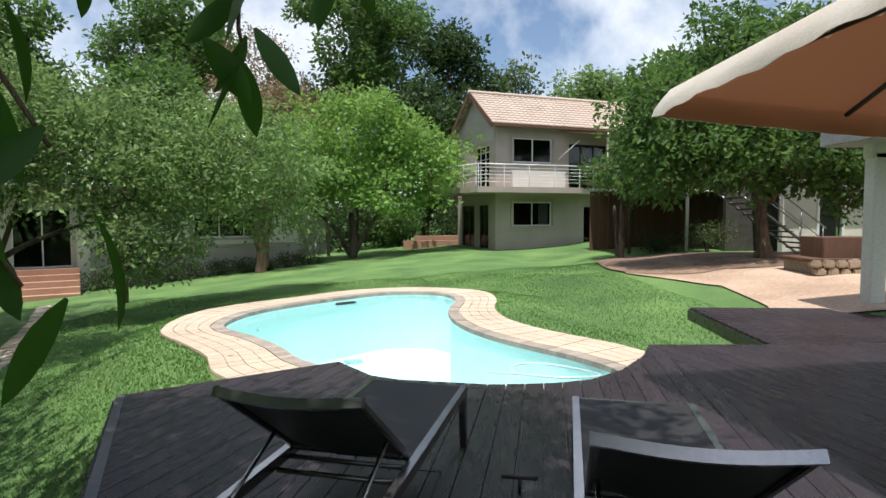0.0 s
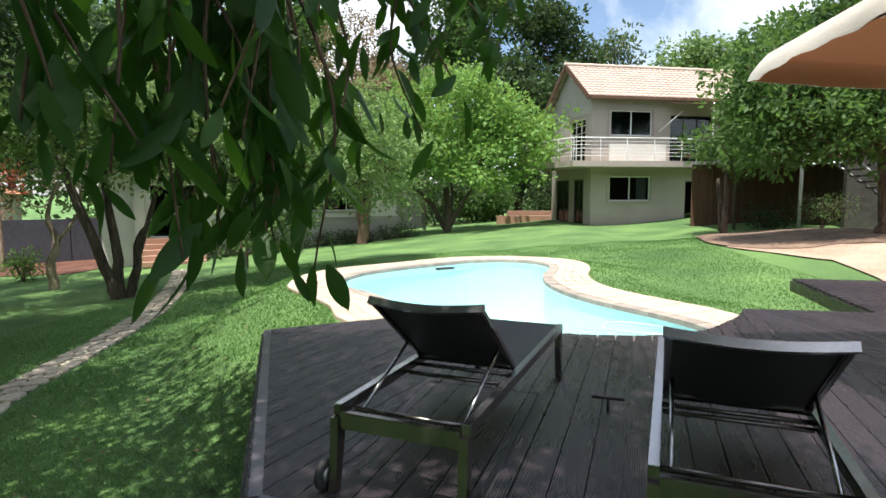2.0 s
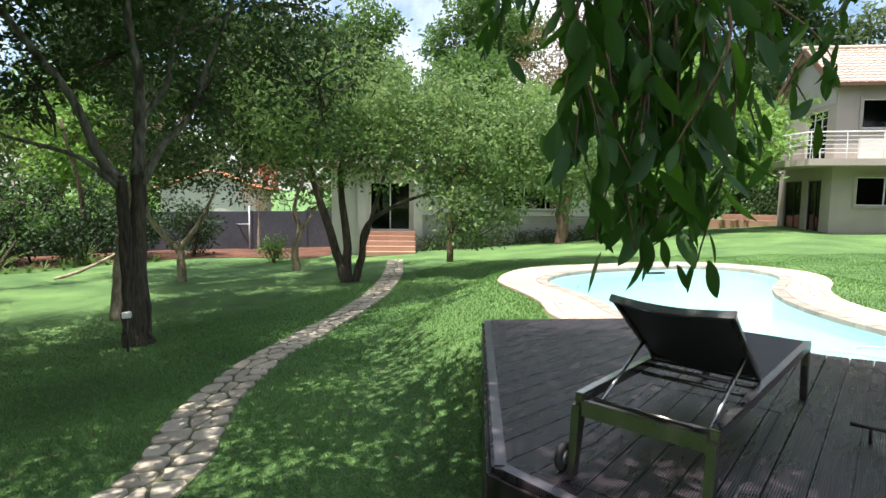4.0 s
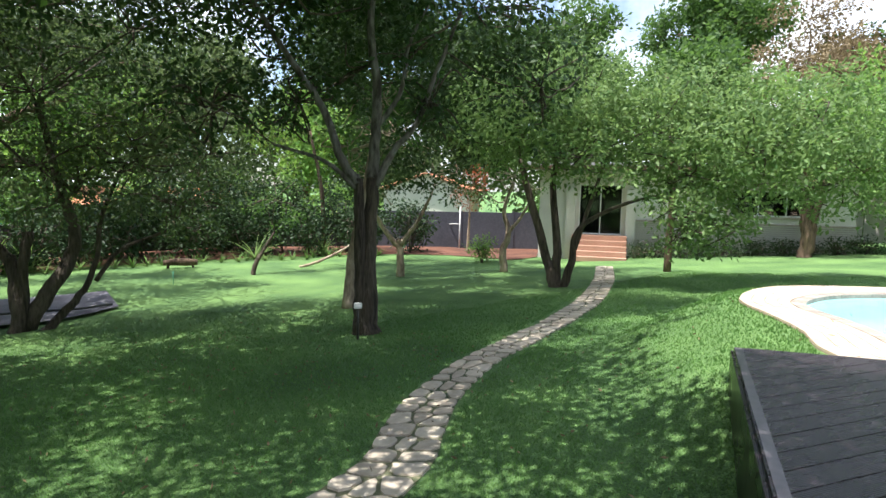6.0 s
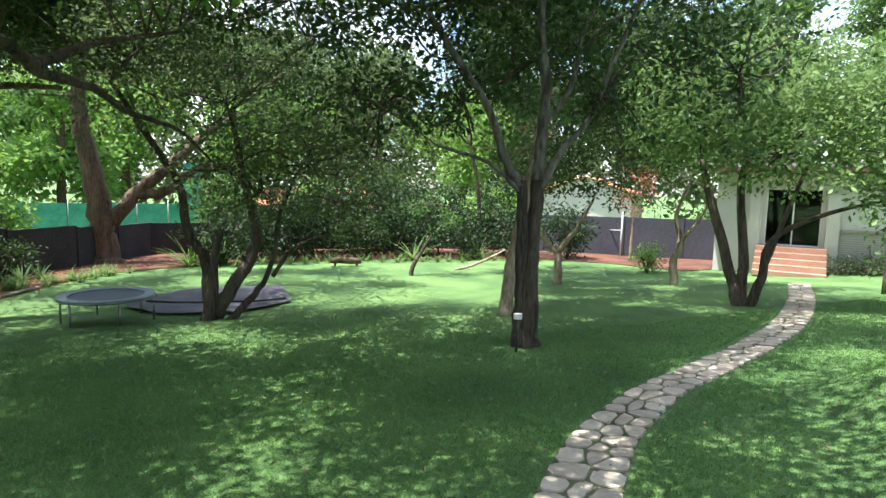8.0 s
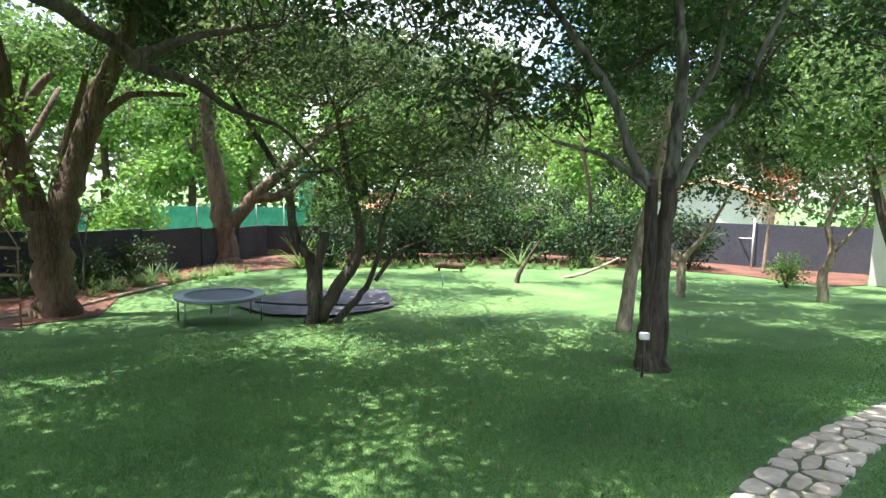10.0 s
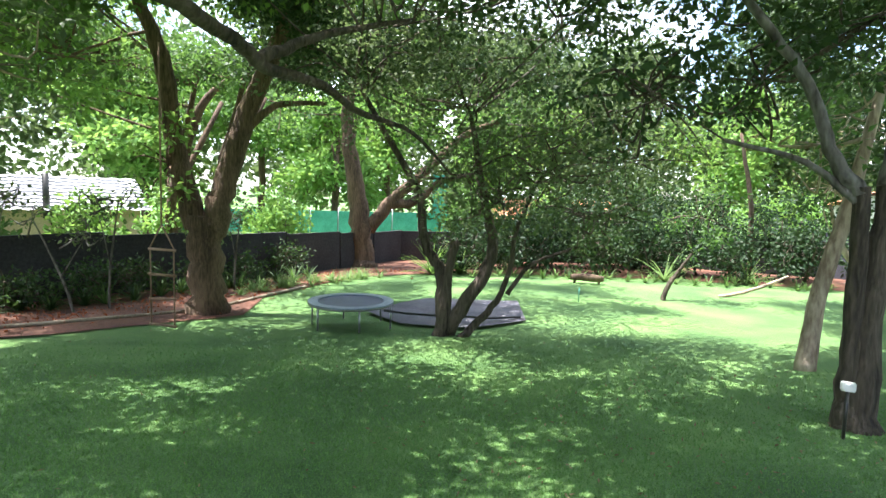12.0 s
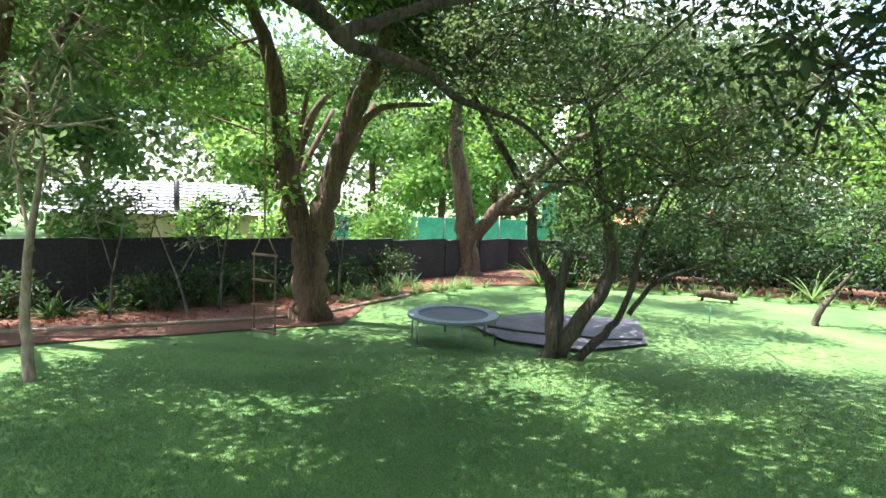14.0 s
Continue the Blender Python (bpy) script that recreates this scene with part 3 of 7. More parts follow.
path = thing("stone_path", 0, 0, 0, "winding garden path of pale crazy-paved flagstones set in the lawn", "path", kind="structure")
V = []
for a, b in zip(left, right):
    for p in (a, b):
        V.append((p[0], p[1], H(*p) + 0.012))
part("path_bed", mesh_from("path_bed", V, [[2 * i, 2 * i + 1, 2 * i + 3, 2 * i + 2] for i in range(len(PL) - 1)], speckle("path_bed", (0.05, 0.08, 0.03), (0.16, 0.15, 0.09), 20, 0.95, bump=0.5)), path)

# ---- beds, patio, patches ----
WEST_WALL = [(-11.0, -15.5), (-16.3, -11.1), (-19.1, -9.2), (-21.8, -6.9), (-26.5, -3.6), (-31.0, -1.2)]
BED_W = [(-10.5, -11.5), (-13.4, -8.8), (-15.0, -7.4), (-17.0, -5.6), (-19.1, -4.6), (-21.2, -3.9), (-24.2, -2.4), (-25.4, 0.5)]
drape("flower_bed", BED_W + [(-31, -1.2), (-26.5, -3.6), (-21.8, -6.9), (-19.1, -9.2), (-16.3, -11.1), (-11.0, -15.5)], M["soil"], 0.03, 0.9, "red-brown soil bed along the boundary wall, strewn with leaves", "flower bed")
drape("bare_soil", [(-9.6, -10.2), (-12.7, -7.7), (-14.3, -6.3), (-15.6, -5.0), (-16.3, -4.4), (-17.4, -4.5), (-18.4, -4.6), (-19.0, -4.66), (-17.0, -5.6), (-15.0, -7.4), (-13.4, -8.8), (-10.5, -11.5)], M["soil"], 0.03, 0.9, "worn red-brown bare soil along the edging", "bare soil")
drape("flower_bed", [(-25.4, 0.5), (-25.8, 5), (-25.2, 10), (-23.2, 14.6), (-20.4, 17.2), (-17.2, 17.8), (-17.0, 19.5), (-20, 23.5), (-26, 19), (-31, 10), (-31, -1.2)], M["soil"], 0.03, 0.9, "red-brown soil bed under the shrubs", "flower bed")
drape("patio", [(4.4, 13.4), (5.3, 10.6), (4.9, 8.4), (4.6, 7.6), (12, 7.0), (14, 17.2), (7.4, 17.6), (5.6, 16.4)], M["paving"], 0.03, 0.8, "sandy pink gravelly paved patio in front of the house", "patio")

# Soil patch whose dark colour also carries the missing tree shade.
drape("shaded_patio_soil", closed_line([(4.3, 14.2), (4.75, 12.9), (5.6, 12.3), (6.4, 12.6), (7.2, 12.2), (8.2, 12.6), (9.1, 12.4), (10.2, 13.3), (11.8, 14.2), (11.6, 18.0), (7.4, 19.4), (5.0, 18.2), (4.5, 16.0)], 3), M["shaded_patio_earth"], 0.045, 0.8, "reddish soil under the patio trees, darkened for their shade", "soil")

# ---- house with balcony ----
HA = Vector((2.62, 26.85, 0))
HANG = 20.0
house = thing("house", HA.x, HA.y, 0.0, "two-storey taupe rendered house with gable roof and balcony", "house", rz=HANG)
# local: x along the front, y to the back; base 0.1, upper floor 3.05, eaves 6.1
GB, UF, EV = 0.1, 3.2, 6.3
LEN, DEP = 9.0, 4.8


def wall_with(name, length, z0, z1, holes, mat, thick=0.22, axis="x", off=0.0, start=0.0):
    """A wall along local x (or y) from start, with rectangular openings (a0, a1, h0, h1)."""
    xs = sorted({start, start + length, *[h[0] for h in holes], *[h[1] for h in holes]})
    zs = sorted({z0, z1, *[h[2] for h in holes], *[h[3] for h in holes]})
    bm, V = bmesh.new(), {}

    def vert(a, h, d):
        key = (a, h, d)
        if key not in V:
            V[key] = bm.verts.new((a, off + d, h) if axis == "x" else (off + d, a, h))
        return V[key]

    def solid(i, k):
        if not (0 <= i < len(xs) - 1 and 0 <= k < len(zs) - 1):
            return False
        a, h = (xs[i] + xs[i + 1]) / 2, (zs[k] + zs[k + 1]) / 2
        return not any(q[0] < a < q[1] and q[2] < h < q[3] for q in holes)

    for i in range(len(xs) - 1):
        for k in range(len(zs) - 1):
            if not solid(i, k):
                continue
            a, b, c, d = xs[i], xs[i + 1], zs[k], zs[k + 1]
            bm.faces.new([vert(a, c, 0), vert(b, c, 0), vert(b, d, 0), vert(a, d, 0)])
            bm.faces.new([vert(a, c, thick), vert(a, d, thick), vert(b, d, thick), vert(b, c, thick)])
            for di, dk, (p, q), (r, t) in ((-1, 0, (a, c), (a, d)), (1, 0, (b, c), (b, d)), (0, -1, (a, c), (b, c)), (0, 1, (a, d), (b, d))):
                if not solid(i + di, k + dk):
                    bm.faces.new([vert(p, q, 0), vert(r, t, 0), vert(r, t, thick), vert(p, q, thick)])
    bmesh.ops.recalc_face_normals(bm, faces=bm.faces[:])
    me = bpy.data.meshes.new(name)
    bm.to_mesh(me); bm.free()
    me.materials.append(mat)
    return me


def window(parent, x0, x1, z0, z1, y=0.06, axis="x", frame_mat="metal_white", mull=1, sill=True, bars=0, name="window", curtain=False, surround="taupe"):
    """A framed window in an opening of a wall, with panes."""
    w = part(name, None, parent)
    w.empty_display_size = 0.1
    if axis == "y":
        w.matrix_basis = Matrix(((0, 1, 0, 0), (1, 0, 0, 0), (0, 0, 1, 0), (0, 0, 0, 1)))
    f = 0.05
    it = [((x0 + x1) / 2, y + 0.04, z0 + f / 2, x1 - x0, 0.06, f), ((x0 + x1) / 2, y + 0.04, z1 - f / 2, x1 - x0, 0.06, f),
          (x0 + f / 2, y + 0.04, (z0 + z1) / 2, f, 0.06, z1 - z0 - 2 * f), (x1 - f / 2, y + 0.04, (z0 + z1) / 2, f, 0.06, z1 - z0 - 2 * f)]
    for k in range(mull):
        xm = x0 + (x1 - x0) * (k + 1) / (mull + 1)
        it.append((xm, y + 0.04, (z0 + z1) / 2, f, 0.055, z1 - z0 - 2 * f))
    for k in range(bars):
        zb = z0 + (z1 - z0) * (k + 1) / (bars + 1)
        it.append(((x0 + x1) / 2, y + 0.02, zb, x1 - x0 - 0.1, 0.02, 0.03))
    part("window_frame", boxes("window_frame", it, M[frame_mat]), w)
    for k in range(mull + 1):
        a, b = x0 + (x1 - x0) * k / (mull + 1), x0 + (x1 - x0) * (k + 1) / (mull + 1)
        part("pane", boxes("pane", [((a + b) / 2, y + 0.045, (z0 + z1) / 2, b - a - 0.05, 0.008, z1 - z0 - 0.1)], M["glass"]), w)
    if sill:
        s = [((x0 + x1) / 2, -0.035, z0 - 0.06, x1 - x0 + 0.3, 0.07, 0.1), ((x0 + x1) / 2, -0.035, z1 + 0.06, x1 - x0 + 0.3, 0.07, 0.1),
             (x0 - 0.09, -0.035, (z0 + z1) / 2, 0.12, 0.07, z1 - z0 + 0.02), (x1 + 0.09, -0.035, (z0 + z1) / 2, 0.12, 0.07, z1 - z0 + 0.02)]
        part("window_sill", boxes("window_sill", s, M[surround], 0.01), w)
    if curtain:
        V, Fc = [], []
        n = 24
        for i in range(n + 1):
            xx = x0 + (x1 - x0) * (0.72 + 0.26 * i / n)
            yy = y + 0.22 + 0.03 * math.sin(i * 1.4)
            V += [(xx, yy, z0 + 0.03), (xx, yy, z1 - 0.05)]
        for i in range(n):
            Fc.append([2 * i, 2 * i + 2, 2 * i + 3, 2 * i + 1])
        part("curtain", mesh_from("curtain", V, Fc, M["curtain"], True), w, "pale hanging curtain")
    return w


W1, W2, D2 = (0.94, 3.05, 1.37, 2.52), (0.94, 3.05, 4.42, 5.58), (4.0, 6.2, 3.25, 5.4)
GD = (0.7, 2.5, 3.25, 5.3)
part("wall", wall_with("front_wall", LEN, -0.4, EV, [W1, W2, D2, (4.9, 6.0, 0.1, 2.3)], M["taupe"]), house)
part("wall", wall_with("gable_wall", DEP - 0.44, -0.4, EV, [GD, (0.8, 2.0, 0.1, 2.4), (2.5, 4.2, 0.1, 2.4)], M["taupe"], axis="y", start=0.22), house)
part("wall", wall_with("back_wall", LEN, -0.4, EV, [], M["taupe"], off=DEP - 0.22), house)
part("wall", wall_with("side_wall", DEP - 0.44, -0.4, EV, [], M["taupe"], axis="y", start=0.22, off=LEN - 0.22), house)
part("wall", boxes("room_lining", [(LEN / 2, 2.8, 1.6, LEN - 0.5, 0.1, 3.0), (LEN / 2, 2.8, 4.7, LEN - 0.5, 0.1, 2.8)], M["room_shade"]), house)
part("floor_slab", boxes("floor_slab", [(LEN / 2, DEP / 2, 0.0, LEN - 0.46, DEP - 0.46, 0.2), (LEN / 2, DEP / 2, UF - 0.15, LEN - 0.46, DEP - 0.46, 0.22), (LEN / 2, DEP / 2, EV - 0.12, LEN - 0.46, DEP - 0.46, 0.12)], M["room_shade"]), house)
RISE = 1.7
ga = [(0.0, 0.0, EV), (0.0, DEP, EV), (0.0, DEP / 2, EV + RISE)]
part("gable", mesh_from("gable", [(x + dx, y, z) for dx in (0, 0.2) for x, y, z in ga], [[0, 1, 2], [5, 4, 3], [0, 3, 4, 1], [1, 4, 5, 2], [2, 5, 3, 0]], M["grey_brick"]), house)
# brick courses of the gable as a thin relief
crs = []
z = 4.0
while z < EV + RISE - 0.25:
    half = DEP / 2 * min(1, (EV + RISE - z) / RISE) - 0.12
    if z > 5.45:
        crs.append((-0.012, DEP / 2, z, 0.024, 2 * half, 0.062))
    else:
        crs.append((-0.012, (DEP + 2.65) / 2, z, 0.024, DEP - 2.8, 0.062))
    z += 0.078
part("brick_course", boxes("brick_course", crs, M["grey_brick"]), house, "painted facing brick courses", kind="stuff")
window(house, *W1, name="window", curtain=True)
window(house, *W2, name="window")
window(house, *D2, name="door", mull=2, sill=False, frame_mat="metal_dark")
window(house, *GD, axis="y", name="door", mull=2, sill=False, bars=5)
window(house, 0.8, 2.0, 0.1, 2.4, axis="y", name="door", mull=1, sill=False, frame_mat="metal_dark")
window(house, 2.5, 4.2, 0.1, 2.4, axis="y", name="door", mull=1, sill=False, frame_mat="metal_dark")
window(house, 4.9, 6.0, 0.1, 2.3, name="door", mull=0, sill=False, frame_mat="metal_dark")


def tiled_slope(name, length, run, z_eave, rise, y_eave, flip, over=0.45):
    """Rows of roof tiles with rounded rolls."""
    V, Fc = [], []
    rows, cols = 13, int(length / 0.3)
    total_run = run + over
    total_rise = rise * total_run / run
    z_low = z_eave + rise - total_rise
    sub = 4
    for r in range(rows):
        for end in (0, 1):
            f = (r + end) / rows
            lift = 0.0 if end else 0.05
            for c in range(cols * sub + 1):
                xx = -0.35 + length * c / (cols * sub)
                roll = 0.035 * max(0.0, math.cos(2 * math.pi * c / sub))
                yy = (y_eave - over + total_run * f) if not flip else (y_eave + over - total_run * f)
                V.append((xx, yy, z_low + total_rise * f + lift + roll + 0.06))
    w = cols * sub + 1
    for r in range(rows):
        for c in range(cols * sub):
            a = 2 * r * w + c
            q = [a, a + 1, a + w + 1, a + w]
            Fc.append(q if not flip else q[::-1])
            if r < rows - 1:
                b = (2 * r + 1) * w + c
                q = [b, b + 1, b + w + 1, b + w]
                Fc.append(q if not flip else q[::-1])
    return mesh_from(name, V, Fc, M["roof_tile"])


roof = part("roof", None, house)
part("roof_slope", tiled_slope("roof_slope", LEN + 0.7, DEP / 2, EV, RISE, 0.0, False), roof, "pinkish tan concrete roof tiles")
part("roof_slope", tiled_slope("roof_slope", LEN + 0.7, DEP / 2, EV, RISE, DEP, True), roof, "pinkish tan concrete roof tiles")
ridge = [(-0.4, DEP / 2, EV + RISE + 0.1, 0.11), (LEN + 0.4, DEP / 2, EV + RISE + 0.1, 0.11)]
part("ridge", tubes("ridge", [[(-0.4 + (LEN + 0.8) * k / 20, DEP / 2, EV + RISE + 0.09 + 0.012 * (k % 2), 0.11) for k in range(21)]], M["roof_tile"], 8), roof)
sl = math.degrees(math.atan2(RISE, DEP / 2))
fas = bmesh.new()
for sgn, yc in ((1, DEP / 4 - 0.2), (-1, 3 * DEP / 4 + 0.2)):
    for xx in (-0.36,):
        bmesh.ops.create_cube(fas, size=1, matrix=pose(xx, yc, EV + RISE / 2 - 0.13, sgn * sl) @ Matrix.Diagonal((0.04, DEP / 2 / math.cos(radians(sl)) + 0.45, 0.24, 1)))
bmesh.ops.create_cube(fas, size=1, matrix=pose(LEN / 2, -0.47, EV - 0.22) @ Matrix.Diagonal((LEN + 0.7, 0.1, 0.14, 1)))
bmesh.ops.create_cube(fas, size=1, matrix=pose(LEN / 2, -0.2, EV - 0.17) @ Matrix.Diagonal((LEN + 0.7, 0.45, 0.03, 1)))
fme = bpy.data.meshes.new("fascia"); fas.to_mesh(fme); fas.free(); fme.materials.append(M["brown_wood"])
part("fascia", fme, roof, "dark fascia boards")

balcony = part("balcony", None, house)
BAL = [(-2.2, 3.6), (-1.35, -1.0), (3.9, -1.25), (4.0, -0.9), (LEN, -0.9), (LEN, -0.01), (-0.01, -0.01), (-0.01, 4.2)]
part("balcony_slab", prism("balcony_slab", BAL, UF - 0.28, UF - 0.02, M["taupe"]), balcony)
RAIL = [(-2.1, 3.5), (-1.75, 1.5), (-1.3, -0.92), (1.2, -1.05), (3.85, -1.15), (5.6, -0.85), (7.4, -0.85), (LEN - 0.1, -0.85)]
part("handrail", tubes("handrail", [[(a, b, UF + 1.0, 0.03) for a, b in RAIL]], M["metal_white"], 6), balcony, "pale steel top rail")
for hgt in (0.2, 0.36, 0.52, 0.68, 0.84):
    part("rail", tubes("rail", [[(a, b, UF + hgt, 0.012) for a, b in RAIL]], M["metal_white"], 6), balcony)
posts = []
for i in range(len(RAIL) - 1):
    (a, b), (c, d) = RAIL[i], RAIL[i + 1]
    for k in range(2):
        t = k / 2
        x, y = a + (c - a) * t, b + (d - b) * t
        posts.append(smooth_line([(x, y, UF - 0.2, 0.02), (x - 0.02, y - 0.07, UF + 0.25, 0.02), (x, y - 0.04, UF + 0.7, 0.02), (x, y, UF + 1.0, 0.02)], 4))
part("baluster", tubes("baluster", posts, M["metal_white"], 6), balcony, "curved pale steel posts", kind="stuff")
# White band painted for the sunlit lower part of the upper wall.
part("sunlit_band", boxes("sunlit_band", [(2.3, -0.06, UF + 0.42, 2.9, 0.1, 0.8)], M["white_wall"]), house)
aw = part("awning", None, house)
part("awning_cloth", mesh_from("awning_cloth", [(3.4, -0.1, 6.0), (8.4, -0.1, 6.0), (8.4, -2.2, 5.6), (4.6, -2.2, 5.62), (3.4, -0.1, 5.97), (8.4, -0.1, 5.97), (8.4, -2.2, 5.57), (4.6, -2.2, 5.59)], [[0, 3, 2, 1], [4, 5, 6, 7], [0, 4, 7, 3], [3, 7, 6, 2], [2, 6, 5, 1]], M["brown_wood"]), aw, "brown awning cloth")
part("awning_pole", tubes("awning_pole", [[(4.75, -2.1, UF - 0.1, 0.03), (4.75, -2.1, 5.7, 0.03)]], M["metal_white"], 6), aw)
part("awning_strut", tubes("awning_strut", [[(3.3, -0.15, 4.6, 0.02), (4.1, -0.8, 5.5, 0.02)]], M["metal_white"], 6), aw)
part("garden_slab", boxes("garden_slab", [(3.0, -0.55, 0.0, 9.4, 1.1, 0.2)], M["concrete"]), house)
wb = thing("wooden_screen", 7.2, 23.6, 0.4, "dark brown timber screen wall beside the house, extended as a dark backing", "timber wall", rz=6)
# Planks past the thirtieth are added to fill the dark behind the staircase.
for k in range(42):
    part("plank", boxes("plank", [(0.0, 0, 1.1, 0.19, 0.04, 2.7)], M["brown_wood"]), wb, at=pose(-0.9 + 0.2 * k, 0.02 * (k % 2), 0))
alone("lean_to_roof", boxes("lean_to_roof", [(0.9, 0, 0, 8.6, 3.6, 0.12)], M["brown_wood"]), "dark lean-to roof over the timber screen", "lean-to roof", at=pose(9.6, 22.6, 3.1, 4, 0, 6))
alone("veranda_post", tubes("veranda_post", [[(0, 0, -0.1, 0.06), (0, 0, 2.6, 0.06)]], M["metal_white"]), "slim pale veranda post", "post", at=pose(8.9, 20.4, H(8.9, 20.4)), group="veranda posts")
alone("veranda_post", tubes("veranda_post", [[(0, 0, -0.1, 0.06), (0, 0, 2.6, 0.06)]], M["bark_dark"]), "slim dark veranda post", "post", at=pose(7.0, 20.9, H(7.0, 20.9)), group="veranda posts")


# ---- low white garden house ----
WA = Vector((-11.66, 23.1, 0))
WANG = 32.0
cottage = thing("cottage", WA.x, WA.y, 0.0, "low white rendered garden house with sliding glass door", "house", rz=WANG)
# local x along the front; the door stands at -5.2 .. -3.4
part("wall", wall_with("front_wall", 12.4, -1.6, 2.75, [(-4.65, -2.8, -0.05, 2.15), (1.5, 4.6, 0.95, 2.0)], M["white_wall"], start=-6.4), cottage)
part("wall", wall_with("side_wall", 6.0, -1.6, 2.75, [], M["white_wall"], axis="y", start=0.22, off=-6.4), cottage)
part("wall", wall_with("side_wall", 6.0, -1.6, 2.75, [], M["white_wall"], axis="y", start=0.22, off=5.78), cottage)
part("wall", wall_with("room_lining", 11.9, -1.6, 2.75, [], M["room_shade"], off=3.0, start=-6.15), cottage)
for px in (-2.45, -5.0):
    part("pilaster", boxes("pilaster", [(px, -0.12, 0.2, 0.42, 0.24, 3.5)], M["white_wall"], 0.01), cottage)
part("brick_band", boxes("brick_band", [(1.95, -0.025, -0.85 + 0.085 * k, 8.3, 0.045, 0.07) for k in range(17)], M["grey_brick"]), cottage, "painted grooved brick courses", kind="stuff")
part("band_cap", boxes("band_cap", [(1.95, -0.06, 0.62, 8.5, 0.14, 0.09)], M["taupe"], 0.01), cottage)
part("floor_slab", boxes("floor_slab", [(-0.3, 1.6, -0.12, 11.9, 2.8, 0.12)], M["room_shade"]), cottage)
window(cottage, -4.65, -2.8, -0.05, 2.15, name="door", sill=False, mull=1)
window(cottage, 1.5, 4.6, 0.95, 2.0, name="window", mull=2)
croof = part("roof", None, cottage)
part("roof_slope", boxes("roof_slope", [(-0.3, 2.4, 2.95, 13.4, 6.8, 0.22)], M["concrete"], 0.02), croof)
part("gutter", boxes("gutter", [(-0.3, -1.03, 2.85, 13.4, 0.1, 0.16)], M["brown_wood"]), croof)
steps = thing("garden_steps", WA.x, WA.y, 0, "red-brown brick steps up to the sliding door", "steps", rz=WANG)
for k in range(5):
    part("tread", boxes("tread", [(-3.72, -0.35 - 0.17 * k, -0.16 - 0.2 * k, 2.3, 0.7 + 0.34 * k, 0.2)], M["red_brick"], 0.012), steps)
alone("garden_wall", boxes("garden_wall", [(0, 0, 0.6, 1.1, 0.18, 2.6)], M["taupe"], 0.01), "taupe rendered garden wall", "wall", at=pose(-8.0, 27.9, 0, 0, 0, 25))
gate = thing("garden_gate", -6.9, 29.0, -0.1, "pale double garden gate with a curved top", "gate", rz=14)
for sgn in (-1, 1):
    V = []
    n = 8
    for i in range(n + 1):
        xx = sgn * 1.0 * i / n
        V.append((xx, 2.0 - 0.35 * (i / n) ** 2))
    poly = [(0.02 * sgn, 0.0)] + [(x + 0.02 * sgn, z) for x, z in V] + [(1.02 * sgn, 0.0)]
    vs = [(x, 0, z) for x, z in poly] + [(x, 0.05, z) for x, z in poly]
    m = len(poly)
    part("board", mesh_from("gate_leaf", vs, [list(range(m))[::sgn], [m + i for i in range(m)][::-sgn]] + [[i, (i + 1) % m, m + (i + 1) % m, m + i] for i in range(m)], M["white_wall"]), gate)
for gx in (-1.15, 1.15):
    part("gate_post", boxes("gate_post", [(gx, 0, 0.95, 0.16, 0.16, 2.1)], M["taupe"]), gate)
alone("terrace_step", boxes("terrace_step", [(0, 0, 0.15, 4.5, 0.3, 0.5), (0.4, 0.6, 0.4, 4.0, 0.3, 0.5)], M["red_brick"], 0.02), "low red brick garden retaining steps", "garden steps", at=pose(0.2, 31.5, 0.1, 0, 0, 8))

# ---- main house and patio, east ----
main = thing("main_house", 0, 0, 0, "white rendered house front behind the patio trees", "house")
part("wall", boxes("wall", [(11.75, 18.6, 2.0, 1.1, 0.25, 4.0), (14.7, 18.6, 2.0, 3.0, 0.25, 4.0), (12.75, 18.6, 3.45, 0.9, 0.25, 1.1), (16.2, 13.0, 2.2, 0.25, 11.4, 3.6)], M["white_wall"]), main)
part("wall", boxes("room_lining", [(12.3, 20.5, 2.2, 4.0, 0.2, 3.6)], M["room_shade"]), main)
dr = part("door", None, main)
part("door_frame", boxes("door_frame", [(12.34, 18.48, 1.6, 0.08, 0.1, 2.5), (13.16, 18.48, 1.6, 0.08, 0.1, 2.5), (12.75, 18.48, 2.86, 0.74, 0.1, 0.08)], M["metal_white"]), dr)
part("pane", boxes("pane", [(12.75, 18.6, 1.6, 0.8, 0.02, 2.4)], M["glass"]), dr)
part("roof", boxes("roof", [(13.9, 20.5, 4.15, 5.6, 5.5, 0.3)], M["concrete"]), main)
stair = thing("outdoor_staircase", 9.75, 17.3, 0.5, "dark steel outdoor staircase with open treads and rails", "staircase", rz=4)
for k in range(12):
    part("tread", boxes("tread", [(1.6 - 0.24 * k, 0, 0.17 * (k + 1), 0.27, 0.95, 0.04)], M["metal_dark"]), stair)
st = []
for yy in (-0.5, 0.5):
    st += [[(1.8, yy, 0.02, 0.035), (-1.2, yy, 2.15, 0.035)], [(1.8, yy, 0.95, 0.022), (-1.2, yy, 3.1, 0.022)], [(1.8, yy, 0.55, 0.012), (-1.2, yy, 2.7, 0.012)]]
    for k in range(5):
        st.append([(1.7 - 0.7 * k, yy, 0.08 + 0.5 * k, 0.016), (1.7 - 0.7 * k, yy, 1.02 + 0.5 * k, 0.016)])
part("railing", tubes("railing", st, M["metal_grey"], 6), stair)
planter = thing("stone_planter", 8.15, 11.2, 0.54, "buff rubble stone planter with a brown box on top", "planter", rz=-4)
prg = random.Random(4)
